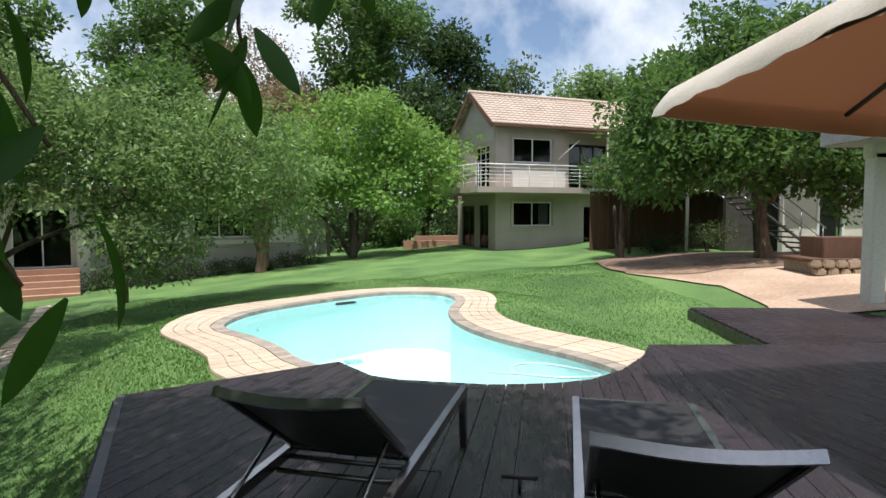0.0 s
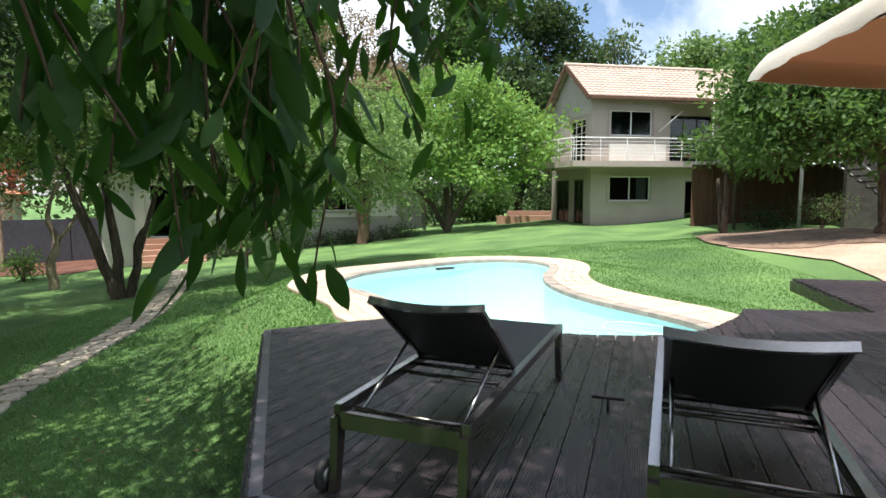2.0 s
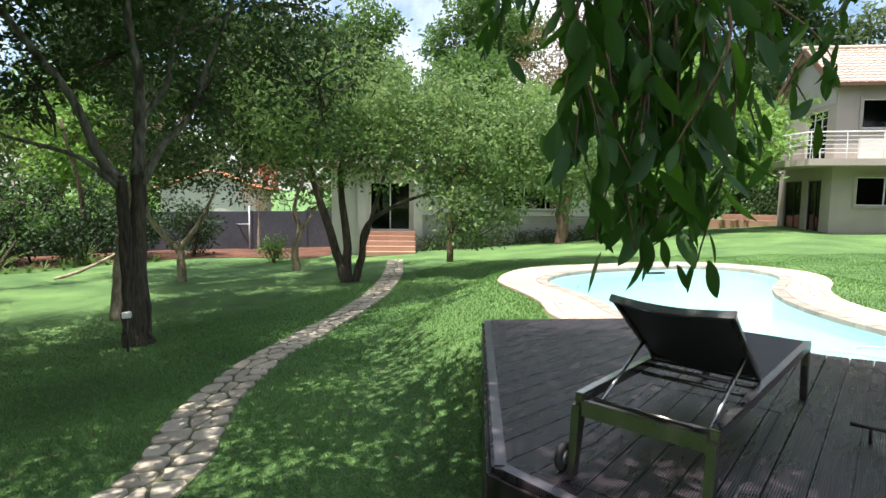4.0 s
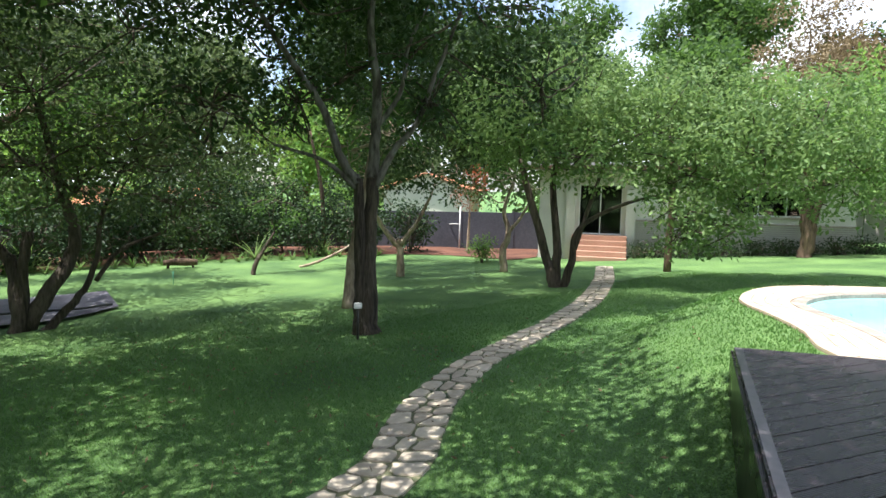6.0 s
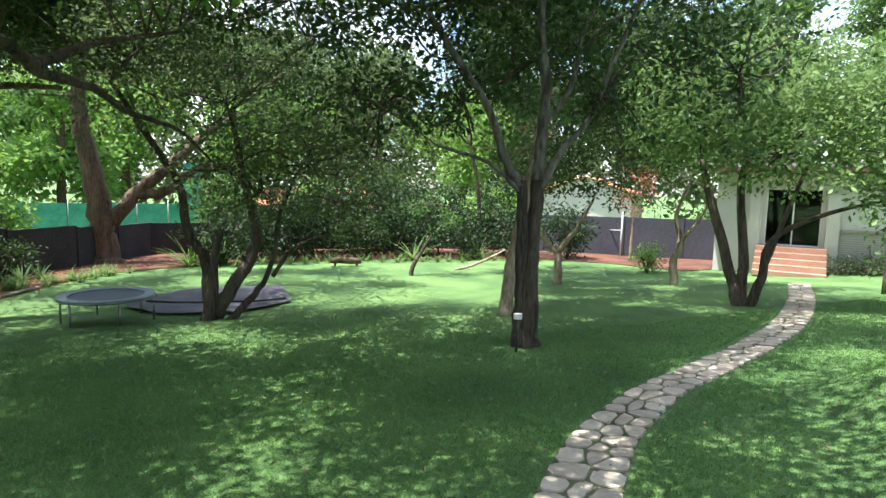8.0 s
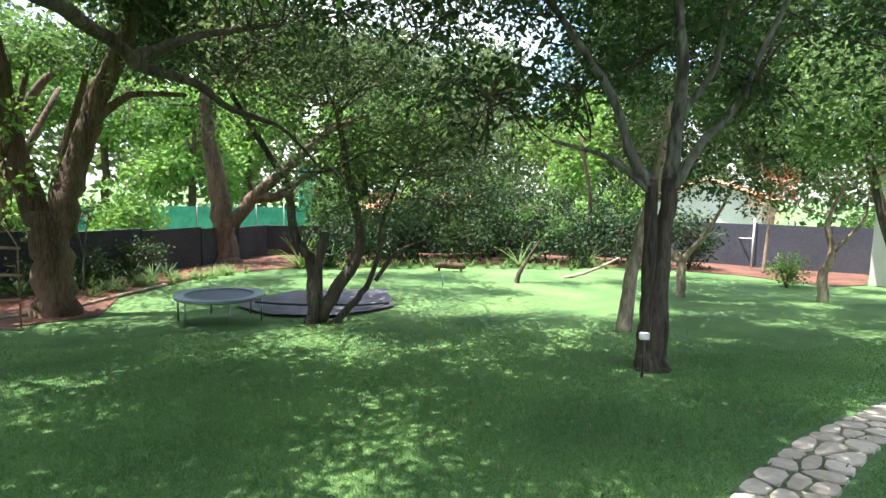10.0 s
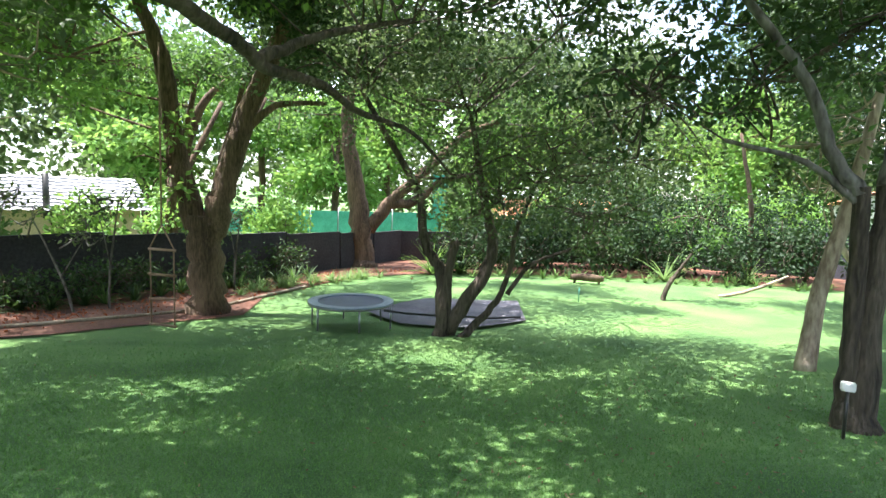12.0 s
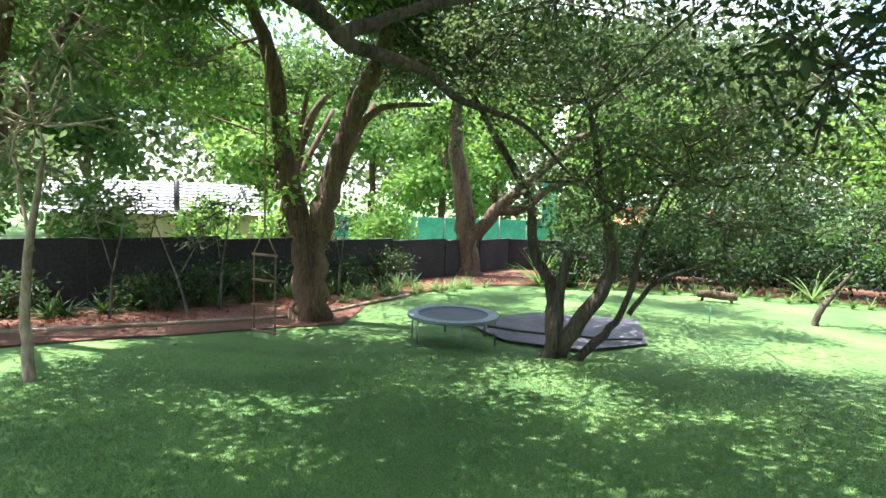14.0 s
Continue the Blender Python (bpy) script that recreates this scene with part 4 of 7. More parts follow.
for row in range(3):
    for k in range(11):
        w, h = 0.22 * prg.uniform(0.8, 1.15), 0.16 * prg.uniform(0.8, 1.1)
        part("stone", boxes("stone", [(0, 0, 0, w, 0.2, h)], M["rubble"], 0.03), planter, at=pose(-1.0 + 0.225 * k + 0.08 * (row % 2), -0.6 + 0.02 * prg.random(), 0.06 + 0.16 * row, 0, prg.uniform(-8, 8), prg.uniform(-6, 6)))
part("core", boxes("core", [(0.2, 0.0, 0.16, 2.35, 1.1, 0.46)], M["mortar"]), planter)
part("planter_box", boxes("planter_box", [(0.2, 0.0, 0.66, 1.9, 0.8, 0.42), (0.2, 0.0, 0.44, 2.6, 1.25, 0.06)], M["brown_wood"], 0.015), planter)
pavilion = thing("pavilion", 0, 0, 0, "white pavilion corner post with an overhanging roof", "pavilion")
part("post", boxes("post", [(5.78, 7.5, 1.66, 0.2, 0.2, 1.98)], M["white_wall"], 0.01), pavilion)
part("beam", boxes("beam", [(9.6, 7.5, 2.68, 7.9, 0.2, 0.2)], M["white_wall"], 0.01), pavilion)
part("roof", boxes("roof", [(9.4, 7.2, 2.88, 8.2, 1.5, 0.2)], M["concrete"], 0.01), pavilion)

# ---- umbrella ----
umb = thing("cantilever_umbrella", 3.2, 2.2, DECK, "large square cantilever umbrella with cream canvas and rust-brown underside", "umbrella")
UC = (1.59, 3.93)
umb_s, UZ = 2.85, 2.67


def canopy():
    """A square pyramid canopy, a little tilted on its arm, with a hanging valance; local to the umbrella's foot."""
    a = radians(11)
    def P(u, v, z):
        x, y = UC[0] + u * umb_s * math.cos(a) + v * umb_s * math.sin(a), UC[1] + u * umb_s * math.sin(a) - v * umb_s * math.cos(a)
        return (x - 3.2, y - 2.2, z - DECK + (0.095 * v - 0.05 * u) * umb_s)
    n = 16
    V, Fc = [], []
    for i in range(n + 1):
        for j in range(n + 1):
            u, v = i / n, j / n
            d = 1 - max(abs(2 * u - 1), abs(2 * v - 1))
            sag = 0.05 * math.sin(math.pi * min(1, d)) * (1 - abs(abs(2 * u - 1) - abs(2 * v - 1)))
            V.append(P(u, v, UZ + 0.62 * d - 0.5 * sag + 0.01 * math.sin(9 * u + 2) * math.sin(8 * v) * d))
    w = n + 1
    for i in range(n):
        for j in range(n):
            Fc.append([i * w + j, (i + 1) * w + j, (i + 1) * w + j + 1, i * w + j + 1])
    top = mesh_from("canopy_under", V, Fc, M["canvas_in"], True)
    V2 = [(x, y, z + 0.012) for x, y, z in V]
    outer = mesh_from("canopy_outer", V2, [f[::-1] for f in Fc], M["canvas_out"], True)
    e = 36
    ring = [(i / e, 0) for i in range(e)] + [(1, i / e) for i in range(e)] + [(1 - i / e, 1) for i in range(e)] + [(0, 1 - i / e) for i in range(e)]
    V, V3, Fc = [], [], []
    m = len(ring)
    for k, (u, v) in enumerate(ring):
        wob = 0.010 * math.sin(k * 1.7) + 0.012 * math.sin(k * 0.55 + 1)
        for r, (out, z) in enumerate(((1.004, 0.03), (1.03, -0.025), (1.052 + 0.25 * wob, -0.085), (1.06 + 0.5 * wob, -0.145 + 0.5 * wob))):
            V.append(P((u - 0.5) * out + 0.5, (v - 0.5) * out + 0.5, UZ + z))
            out -= 0.005
            V3.append(P((u - 0.5) * out + 0.5, (v - 0.5) * out + 0.5, UZ + z - 0.01 * (r == 0)))
    for k in range(m):
        q = (k + 1) % m
        for r in (0, 1, 2):
            Fc.append([4 * k + r, 4 * k + r + 1, 4 * q + r + 1, 4 * q + r])
    val = mesh_from("valance", V, Fc, M["canvas_out"], True)
    inner = mesh_from("valance_lining", V3, [f[::-1] for f in Fc], M["canvas_in"], True)
    return top, outer, val, inner, P


ct, co_, cv_, ci_, UP_ = canopy()
can = part("canopy", None, umb)
part("canopy_lining", ct, can, "rust-brown canvas underside")
part("canopy_cover", co_, can, "cream canvas top")
part("valance_lining", ci_, can, "rust-brown inside of the valance")
part("valance", cv_, can, "wrinkled cream hanging valance")
apex = UP_(0.5, 0.5, UZ + 0.56)
ends = [(0, 0), (0.5, 0), (1, 0), (1, 0.5), (1, 1), (0.5, 1), (0, 1), (0, 0.5)]
for u, v in ends:
    e = UP_(u, v, UZ - 0.03)
    part("rib", tubes("rib", [[(*apex, 0.02), (*e, 0.018)]], M["metal_dark"], 6), umb)
part("hub", tubes("hub", [[(apex[0], apex[1], apex[2] - 0.18, 0.05), (apex[0], apex[1], apex[2] + 0.1, 0.05)]], M["metal_dark"], 10), umb)
part("pole", tubes("pole", [[(2.6, -0.4, 0.06, 0.045), (2.6, -0.4, 2.9, 0.045)]], M["metal_dark"], 10), umb)
part("arm", tubes("arm", [[(2.6, -0.4, 2.85, 0.035), (apex[0], apex[1], apex[2] + 0.14, 0.03)]], M["metal_dark"], 8), umb)
part("base_plate", boxes("base_plate", [(2.6, -0.4, 0.035, 0.9, 0.9, 0.07)], M["metal_dark"], 0.01), umb)


# ---- sun loungers ----
def lounger(name, ox, oy, ang, label, L=1.75, W=0.55, lift=37.0, hinge=0.74):
    """Local x across, y along; the head end with the wheels at y = 0."""
    t = thing(name, ox, oy, DECK, label, "sun lounger", "sun loungers on the deck", rz=ang)
    h = 0.345
    BL = 0.62
    for x in (0, W):
        part("side_rail", boxes("side_rail", [(x, L / 2, h - 0.022, 0.036, L, 0.044)], M["lounger_metal"], 0.004), t, "brushed bronze metal side rail")
        part("rail_cap", boxes("rail_cap", [(x, L / 2, h + 0.0025, 0.034, L - 0.01, 0.004)], M["lounger_silver"]), t, "silvery top of the rail")
    part("head_plate", boxes("head_plate", [(W / 2, 0.0, h - 0.055, W - 0.036, 0.03, 0.07)], M["lounger_metal"], 0.004), t)
    part("foot_rail", boxes("foot_rail", [(W / 2, L - 0.02, h - 0.022, W - 0.036, 0.035, 0.044)], M["lounger_metal"], 0.004), t)
    for y, z in ((0.11, h - 0.05), (0.62, h - 0.045), (hinge - 0.02, h - 0.03)):
        part("crossbar", tubes("crossbar", [[(0.018, y, z, 0.011), (W - 0.018, y, z, 0.011)]], M["lounger_metal"], 8), t)
    for x in (0, W):
        for y, lean in ((0.0, -0.035), (L - 0.05, 0.02)):
            bm = bmesh.new()
            zt = h - 0.044
            q = [(y - 0.026, zt), (y + 0.03, zt), (y + 0.028, zt - 0.08), (y + 0.02 + lean, 0.0), (y - 0.016 + lean, 0.0), (y - 0.03, zt - 0.09)]
            lo = [bm.verts.new((x - 0.018, a, b)) for a, b in q]
            hi = [bm.verts.new((x + 0.018, a, b)) for a, b in q]
            bm.faces.new(lo), bm.faces.new(hi[::-1])
            for i in range(6):
                bm.faces.new([lo[(i + 1) % 6], lo[i], hi[i], hi[(i + 1) % 6]])
            bmesh.ops.recalc_face_normals(bm, faces=bm.faces[:])
            me = bpy.data.meshes.new("leg")
            bm.to_mesh(me), bm.free()
            me.materials.append(M["lounger_metal"])
            part("leg", me, t)
    for x in (-0.045, W + 0.045):
        wh = part("wheel", None, t)
        wh.matrix_basis = pose(x, -0.03, 0.062, 0, 90, 0)
        part("tyre", tubes("tyre", [[(0, 0, -0.014, 0.05), (0, 0, -0.01, 0.062), (0, 0, 0.01, 0.062), (0, 0, 0.014, 0.05)]], M["rubber"], 24), wh)
        part("rim", tubes("rim", [[(0, 0, -0.018, 0.03), (0, 0, 0.018, 0.03)]], M["metal_grey"], 14), wh)
    # seat sling, a thin sagging sheet on side tubes
    n = 10
    V = []
    for k in range(n + 1):
        for i in range(n + 1):
            u, v = i / n, k / n
            V.append((0.018 + u * (W - 0.036), hinge + v * (L - hinge - 0.03), h + 0.001 - 0.025 * math.sin(math.pi * u) * math.sin(math.pi * v)))
    V += [(a, b, c - 0.012) for a, b, c in V]
    w = n + 1
    Fc = []
    for k in range(n):
        for i in range(n):
            a = k * w + i
            Fc += [[a, a + 1, a + w + 1, a + w], [w * w + a, w * w + a + w, w * w + a + w + 1, w * w + a + 1]]
    part("seat", mesh_from("seat", V, Fc, M["sling"], True), t, "black woven sling")
    # raised back rest with a bowed head bar
    br = part("backrest", None, t)
    br.matrix_basis = pose(0, hinge, h + 0.012, -lift, 0, 0)
    part("backrest_frame", boxes("backrest_frame", [(0.03, -BL / 2, 0, 0.026, BL, 0.03), (W - 0.03, -BL / 2, 0, 0.026, BL, 0.03), (W / 2, -0.03, -0.008, W - 0.09, 0.022, 0.022)], M["lounger_metal"], 0.006), br)
    V, F2 = [], []
    for i in range(13):
        u = i / 12
        x, dz = 0.012 + u * (W - 0.024), -0.022 * math.sin(math.pi * u)
        V += [(x, -BL - 0.012, dz - 0.017), (x, -BL + 0.006, dz - 0.017), (x, -BL + 0.006, dz + 0.017), (x, -BL - 0.012, dz + 0.017)]
    for i in range(12):
        for k in range(4):
            a, b = 4 * i + k, 4 * i + (k + 1) % 4
            F2.append([a, b, b + 4, a + 4])
    F2 += [[3, 2, 1, 0], [48, 49, 50, 51]]
    # Silver colour here paints the sky's reflection on a bronze bar.
    part("head_bar", mesh_from("head_bar", V, F2, M["lounger_silver"]), br, "bowed bronze head bar, coloured silvery for the sky it reflects")
    V = []
    for k in range(n + 1):
        for i in range(n + 1):
            u, v = i / n, k / n
            V.append((0.03 + u * (W - 0.06), 0.0 - v * (BL - 0.008), 0.02 - 0.028 * math.sin(math.pi * u)))
    V += [(a, b, c - 0.016) for a, b, c in V]
    part("backrest_sling", mesh_from("backrest_sling", V, [f[::-1] for f in Fc], M["sling"], True), br, "black woven sling")
    for x in (0.05, W - 0.05):
        part("strut", tubes("strut", [[(x, hinge - 0.24 * math.cos(radians(lift)), h + 0.24 * math.sin(radians(lift)) - 0.008, 0.009), (x, 0.11, h - 0.05, 0.009)]], M["lounger_silver"], 8), t)
    return t


lounger("sun_lounger", -0.815, 1.6, -13.8, "bronze metal sun lounger with black sling and raised back")
lounger("sun_lounger", 0.33, 1.25, -12.8, "bronze metal sun lounger with black sling, beside the umbrella's shade", W=0.57, hinge=0.68)
tb = thing("deck_bolt", 0.37, 2.59, DECK, "small dark T-shaped handle standing up from the deck", "deck handle")
part("stem", tubes("stem", [[(0, 0, 0, 0.008), (0, 0, 0.075, 0.008)]], M["metal_dark"], 8), tb)
part("bar", tubes("bar", [[(-0.085, 0.012, 0.078, 0.01), (0.085, -0.012, 0.078, 0.01)]], M["metal_dark"], 8), tb)

# ---- trampoline, mat, swing, light, logs ----
tr = thing("trampoline", -15.0, -1.66, H(-15.0, -1.66), "low round trampoline with grey-blue padding and steel legs", "trampoline")
R = 0.9
ringp = [(R * math.cos(2 * math.pi * k / 36), R * math.sin(2 * math.pi * k / 36), 0.53, 0.03) for k in range(37)]
part("frame", tubes("frame", [ringp], M["metal_grey"], 8), tr)
part("mat", prism("mat", [(0.74 * math.cos(2 * math.pi * k / 40), 0.74 * math.sin(2 * math.pi * k / 40)) for k in range(40)], 0.53, 0.54, M["tramp_mat"]), tr)
part("pad", ring_slab("pad", [(0.93 * math.cos(2 * math.pi * k / 40), 0.93 * math.sin(2 * math.pi * k / 40)) for k in range(40)], [(0.72 * math.cos(2 * math.pi * k / 40), 0.72 * math.sin(2 * math.pi * k / 40)) for k in range(40)], 0.545, 0.57, M["tramp_pad"]), tr)
for k in range(6):
    w = 2 * math.pi * (k + 0.3) / 6
    part("leg", tubes("leg", [[(R * math.cos(w), R * math.sin(w), 0.53, 0.02), (R * math.cos(w), R * math.sin(w), -0.03, 0.02)]], M["metal_grey"], 8), tr)
# Flat draped sheet drawn in place of a large low trampoline.
slab = [(-16.9, -1.5), (-15.3, -0.6), (-14.6, 0.9), (-16.0, 2.4), (-19.0, 2.7), (-19.0, 0.0)]
drape("concrete_slab", slab, M["mat_grey"], 0.07, 0.9, "flat dark purplish grey mat behind the tree, standing in for a large low trampoline", "ground mat")
alone("hose", tubes("hose", [[(x, y, H(x, y) + 0.45 - 0.35 * k / 5, 0.025) for k, (x, y) in enumerate([(-14.4, -0.9), (-14.6, -0.4), (-14.9, 0.1), (-15.3, 0.8), (-15.6, 1.5), (-16.2, 2.3)])]], M["rubber"], 6), "black hose along the trampoline's edge", "hose")
sw = thing("rope_ladder", -13.9, -5.22, H(-13.9, -5.22), "rope ladder swing with pale wooden rungs hanging by the big tree", "rope ladder")
part("rope", tubes("rope", [[(0, 0, 5.6, 0.018), (0, 0, 2.15, 0.018)], [(0, 0, 2.15, 0.015), (-0.1, -0.27, 1.7, 0.015), (-0.1, -0.27, 0.12, 0.015)], [(0, 0, 2.15, 0.015), (0.1, 0.27, 1.7, 0.015), (0.1, 0.27, 0.12, 0.015)]], M["rope"], 6), sw)
for k in range(4):
    part("rung", tubes("rung", [[(-0.12, -0.31, 0.16 + 0.5 * k, 0.028), (0.12, 0.31, 0.16 + 0.5 * k + (0.05 if k == 1 else 0), 0.028)]], M["rope"], 8), sw)
gl = thing("garden_light", -8.12, 4.2, H(-8.12, 4.2), "small white box light on a dark spike beside the trunk", "garden light", rz=60)
part("spike", tubes("spike", [[(0, 0, -0.1, 0.018), (0, 0, 0.5, 0.018)]], M["metal_dark"], 8), gl)
part("lamp_box", boxes("lamp_box", [(0, 0, 0.55, 0.13, 0.07, 0.09)], M["white_plastic"], 0.01), gl)
alone("standpipe", tubes("standpipe", [[(0, 0, 0, 0.012), (0, 0, 0.45, 0.012)]], M["green_net"], 6), "thin green stake in the lawn", "stake", at=pose(-19.3, 4.6, H(-19.3, 4.6)))
# Log on stubs stands in for a small legged object.
log = thing("log_shape", -23.3, 6.0, H(-23.3, 6.0), "brown log shape standing in for a small legged object by the bed", "log", rz=70)
part("log", tubes("log", [[(-0.6, 0, 0.2, 0.1), (-0.2, 0.06, 0.23, 0.14), (0.2, 0, 0.22, 0.15), (0.6, 0.05, 0.2, 0.11)]], M["bark_brown"], 9), log)
for side in (-1, 1):
    part("stub", tubes("stub", [[(0.4 * side, 0, 0.2, 0.05), (0.45 * side, 0.08, 0.0, 0.05)]], M["bark_brown"], 7), log)


# ---- boundary wall, fences, neighbours ----
def fence_run(name, pts, mat, top, thick, label, cat, foot=-0.4):
    """Wall panels from post to post; pts: (x, y, top z)."""
    t = thing(name, 0, 0, 0, label, cat, kind="structure")
    for (a, b, za), (c, d, zb) in zip(pts[:-1], pts[1:]):
        L = math.hypot(c - a, d - b)
        n = max(1, round(L / 2.4))
        ang = math.degrees(math.atan2(d - b, c - a))
        for k in range(n):
            u = (k + 0.5) / n
            x, y = a + (c - a) * u, b + (d - b) * u
            zt = za + (zb - za) * u
            zg = H(x, y) + foot
            part("panel", boxes("panel", [(0, 0, (zt + zg) / 2, L / n - 0.02, thick, zt - zg)], mat), t, at=pose(x, y, 0, 0, 0, ang))
            xp, yp = a + (c - a) * k / n, b + (d - b) * k / n
            part("fence_post", boxes("fence_post", [(0, 0, (zt + zg) / 2, 0.12, thick + 0.08, zt - zg + 0.06)], mat), t, at=pose(xp, yp, 0, 0, 0, ang))
    return t


fence_run("boundary_wall", [(-9.0, -17.2, 0.5), (-16.3, -11.1, 0.38), (-19.1, -9.2, 0.32), (-21.8, -6.9, 0.18), (-26.5, -3.6, 0.0), (-31.0, -1.2, -0.15), (-31.5, 10.0, -0.1), (-27.0, 17.5, 0.2)], M["wall_dark"], 0, 0.16, "dark weathered boundary wall of panels, darkened further for overhanging shade", "boundary wall")
fence_run("slate_fence", [(-27.0, 17.4, 0.55), (-22.9, 20.3, 0.62), (-18.4, 23.6, 0.7), (-16.6, 20.5, 0.7)], M["fence_slate"], 0, 0.08, "slate-blue panel fence by the white garden house", "fence")
alone("fence_pole", tubes("fence_pole", [[(0, 0, -0.3, 0.035), (0.03, 0, 2.25, 0.035)], [(0, 0, 1.35, 0.02), (-0.9, 0, 1.3, 0.02)]], M["metal_white"], 8), "slim pale pole standing at the fence", "pole", at=pose(-22.6, 19.9, H(-22.6, 19.9)))
net = thing("shade_net_fence", 0, 0, 0, "turquoise green shade-net fence round the neighbour's court", "fence", kind="structure")
for i in range(12):
    x, y = -35.0 - 0.17 * i * 2, -14.0 + 1.6 * i
    part("net_panel", boxes("net_panel", [(0, 0, -0.1, 1.56, 0.03, 1.3)], M["green_net"]), net, at=pose(x, y, 0, 0, 0, 102))
    part("net_post", tubes("net_post", [[(0, -0.8, -2.2, 0.03), (0, -0.8, 0.75, 0.03)]], M["metal_grey"], 6), net, at=pose(x, y, 0))
alone("net_tower", boxes("net_tower", [(0, 0, 1.6, 0.9, 0.1, 2.6)], M["green_net"]), "green netting strip on the neighbour's court", "netting", at=pose(-37, 0.9, 0, 0, 0, 95))


def bungalow(name, x, y, rz, w, d, h, rise, wallm, roofm, label, z0):
    t = thing(name, x, y, z0, label, "house", rz=rz)
    part("wall", boxes("wall", [(0, 0, h / 2, w, d, h)], M[wallm]), t)
    rows = int((d / 2 + 0.5) / 0.33)
    V, Fc = [], []
    for sgn in (1, -1):
        for r in range(rows):
            for e in (0, 1):
                f = (r + e) / rows
                o = len(V)
                yy, zz = sgn * (d / 2 + 0.5) * (1 - f), h - 0.1 + rise * f + (0.0 if e else 0.06)
                cols = int(w / 0.3)
                for c in range(cols + 1):
                    V.append((-w / 2 - 0.4 + (w + 0.8) * c / cols, yy, zz + 0.05 * (c % 2)))
        for r in range(rows):
            for c in range(cols):
                a = (0 if sgn == 1 else rows * 2 * (cols + 1)) + 2 * r * (cols + 1) + c
                q = [a, a + 1, a + cols + 2, a + cols + 1]
                Fc.append(q[::-1] if sgn == 1 else q)
                if r < rows - 1:
                    a += cols + 1
                    q = [a, a + 1, a + cols + 2, a + cols + 1]
                    Fc.append(q[::-1] if sgn == 1 else q)
    part("roof", mesh_from("roof", V, Fc, M[roofm]), t)
    part("gable", mesh_from("gable", [(sx * w / 2, sy * d / 2, h - 0.1) for sx in (-1, 1) for sy in (-1, 1)] + [(-w / 2, 0, h + rise - 0.15), (w / 2, 0, h + rise - 0.15)], [[0, 1, 4], [2, 5, 3], [0, 4, 5, 2], [1, 3, 5, 4]], M[wallm]), t)
    return t


bungalow("neighbour_house", -29.2, -18.4, 128, 8.5, 6, 2.6, 1.5, "paving", "roof_grey", "neighbour's low house with grey tiled roof beyond the wall", -2.0)
alone("chimney", tubes("chimney", [[(0, 0, 0, 0.13), (0, 0, 1.9, 0.13)]], M["metal_dark"], 10), "slim black metal flue pipe", "flue", at=pose(-27.2, -16.0, 0.2))
bungalow("neighbour_house", -41.0, 9.5, 100, 12, 7, 2.6, 1.3, "paving", "roof_orange", "neighbour's house with terracotta tiled roof behind the hedge", -2.2)
bungalow("neighbour_house", -33.5, 27.5, 130, 8, 6, 3.0, 1.2, "white_wall", "roof_orange", "neighbour's bright white house with terracotta roof", -1.2)


# ---- trees ----
def ico_points(rng, n):
    v = rng.normal(size=(n, 3))
    return v / np.linalg.norm(v, axis=1, keepdims=True)


def leaf_cloud(rng, centres, per, spread, size, droop=0.3, slim=0.52):
    """Two-triangle leaves, folded along the midrib, scattered about the twig ends."""
    n = len(centres) * per
    hub = np.repeat(centres, per, axis=0)
    out = ico_points(rng, n)
    out[:, 2] = out[:, 2] * 0.8 + 0.15
    base = hub + out * spread * (rng.random((n, 1)) ** 0.5) * 1.7
    d = out * 0.9 + ico_points(rng, n) * 0.7
    d[:, 2] -= droop
    d /= np.linalg.norm(d, axis=1, keepdims=True)
    s = np.cross(d, ico_points(rng, n)); s /= np.maximum(np.linalg.norm(s, axis=1, keepdims=True), 1e-6)
    up = np.cross(s, d)
    L = size * rng.uniform(0.6, 1.3, (n, 1))
    mid = base + d * L * 0.45
    V = np.stack([base, mid + s * L * slim * 0.5 + up * L * 0.08, base + d * L, mid - s * L * slim * 0.5 + up * L * 0.08], 1).reshape(-1, 3)
    i = np.arange(n) * 4
    T = np.stack([np.stack([i, i + 1, i + 2], 1), np.stack([i, i + 2, i + 3], 1)], 1).reshape(-1, 3)
    return V, T


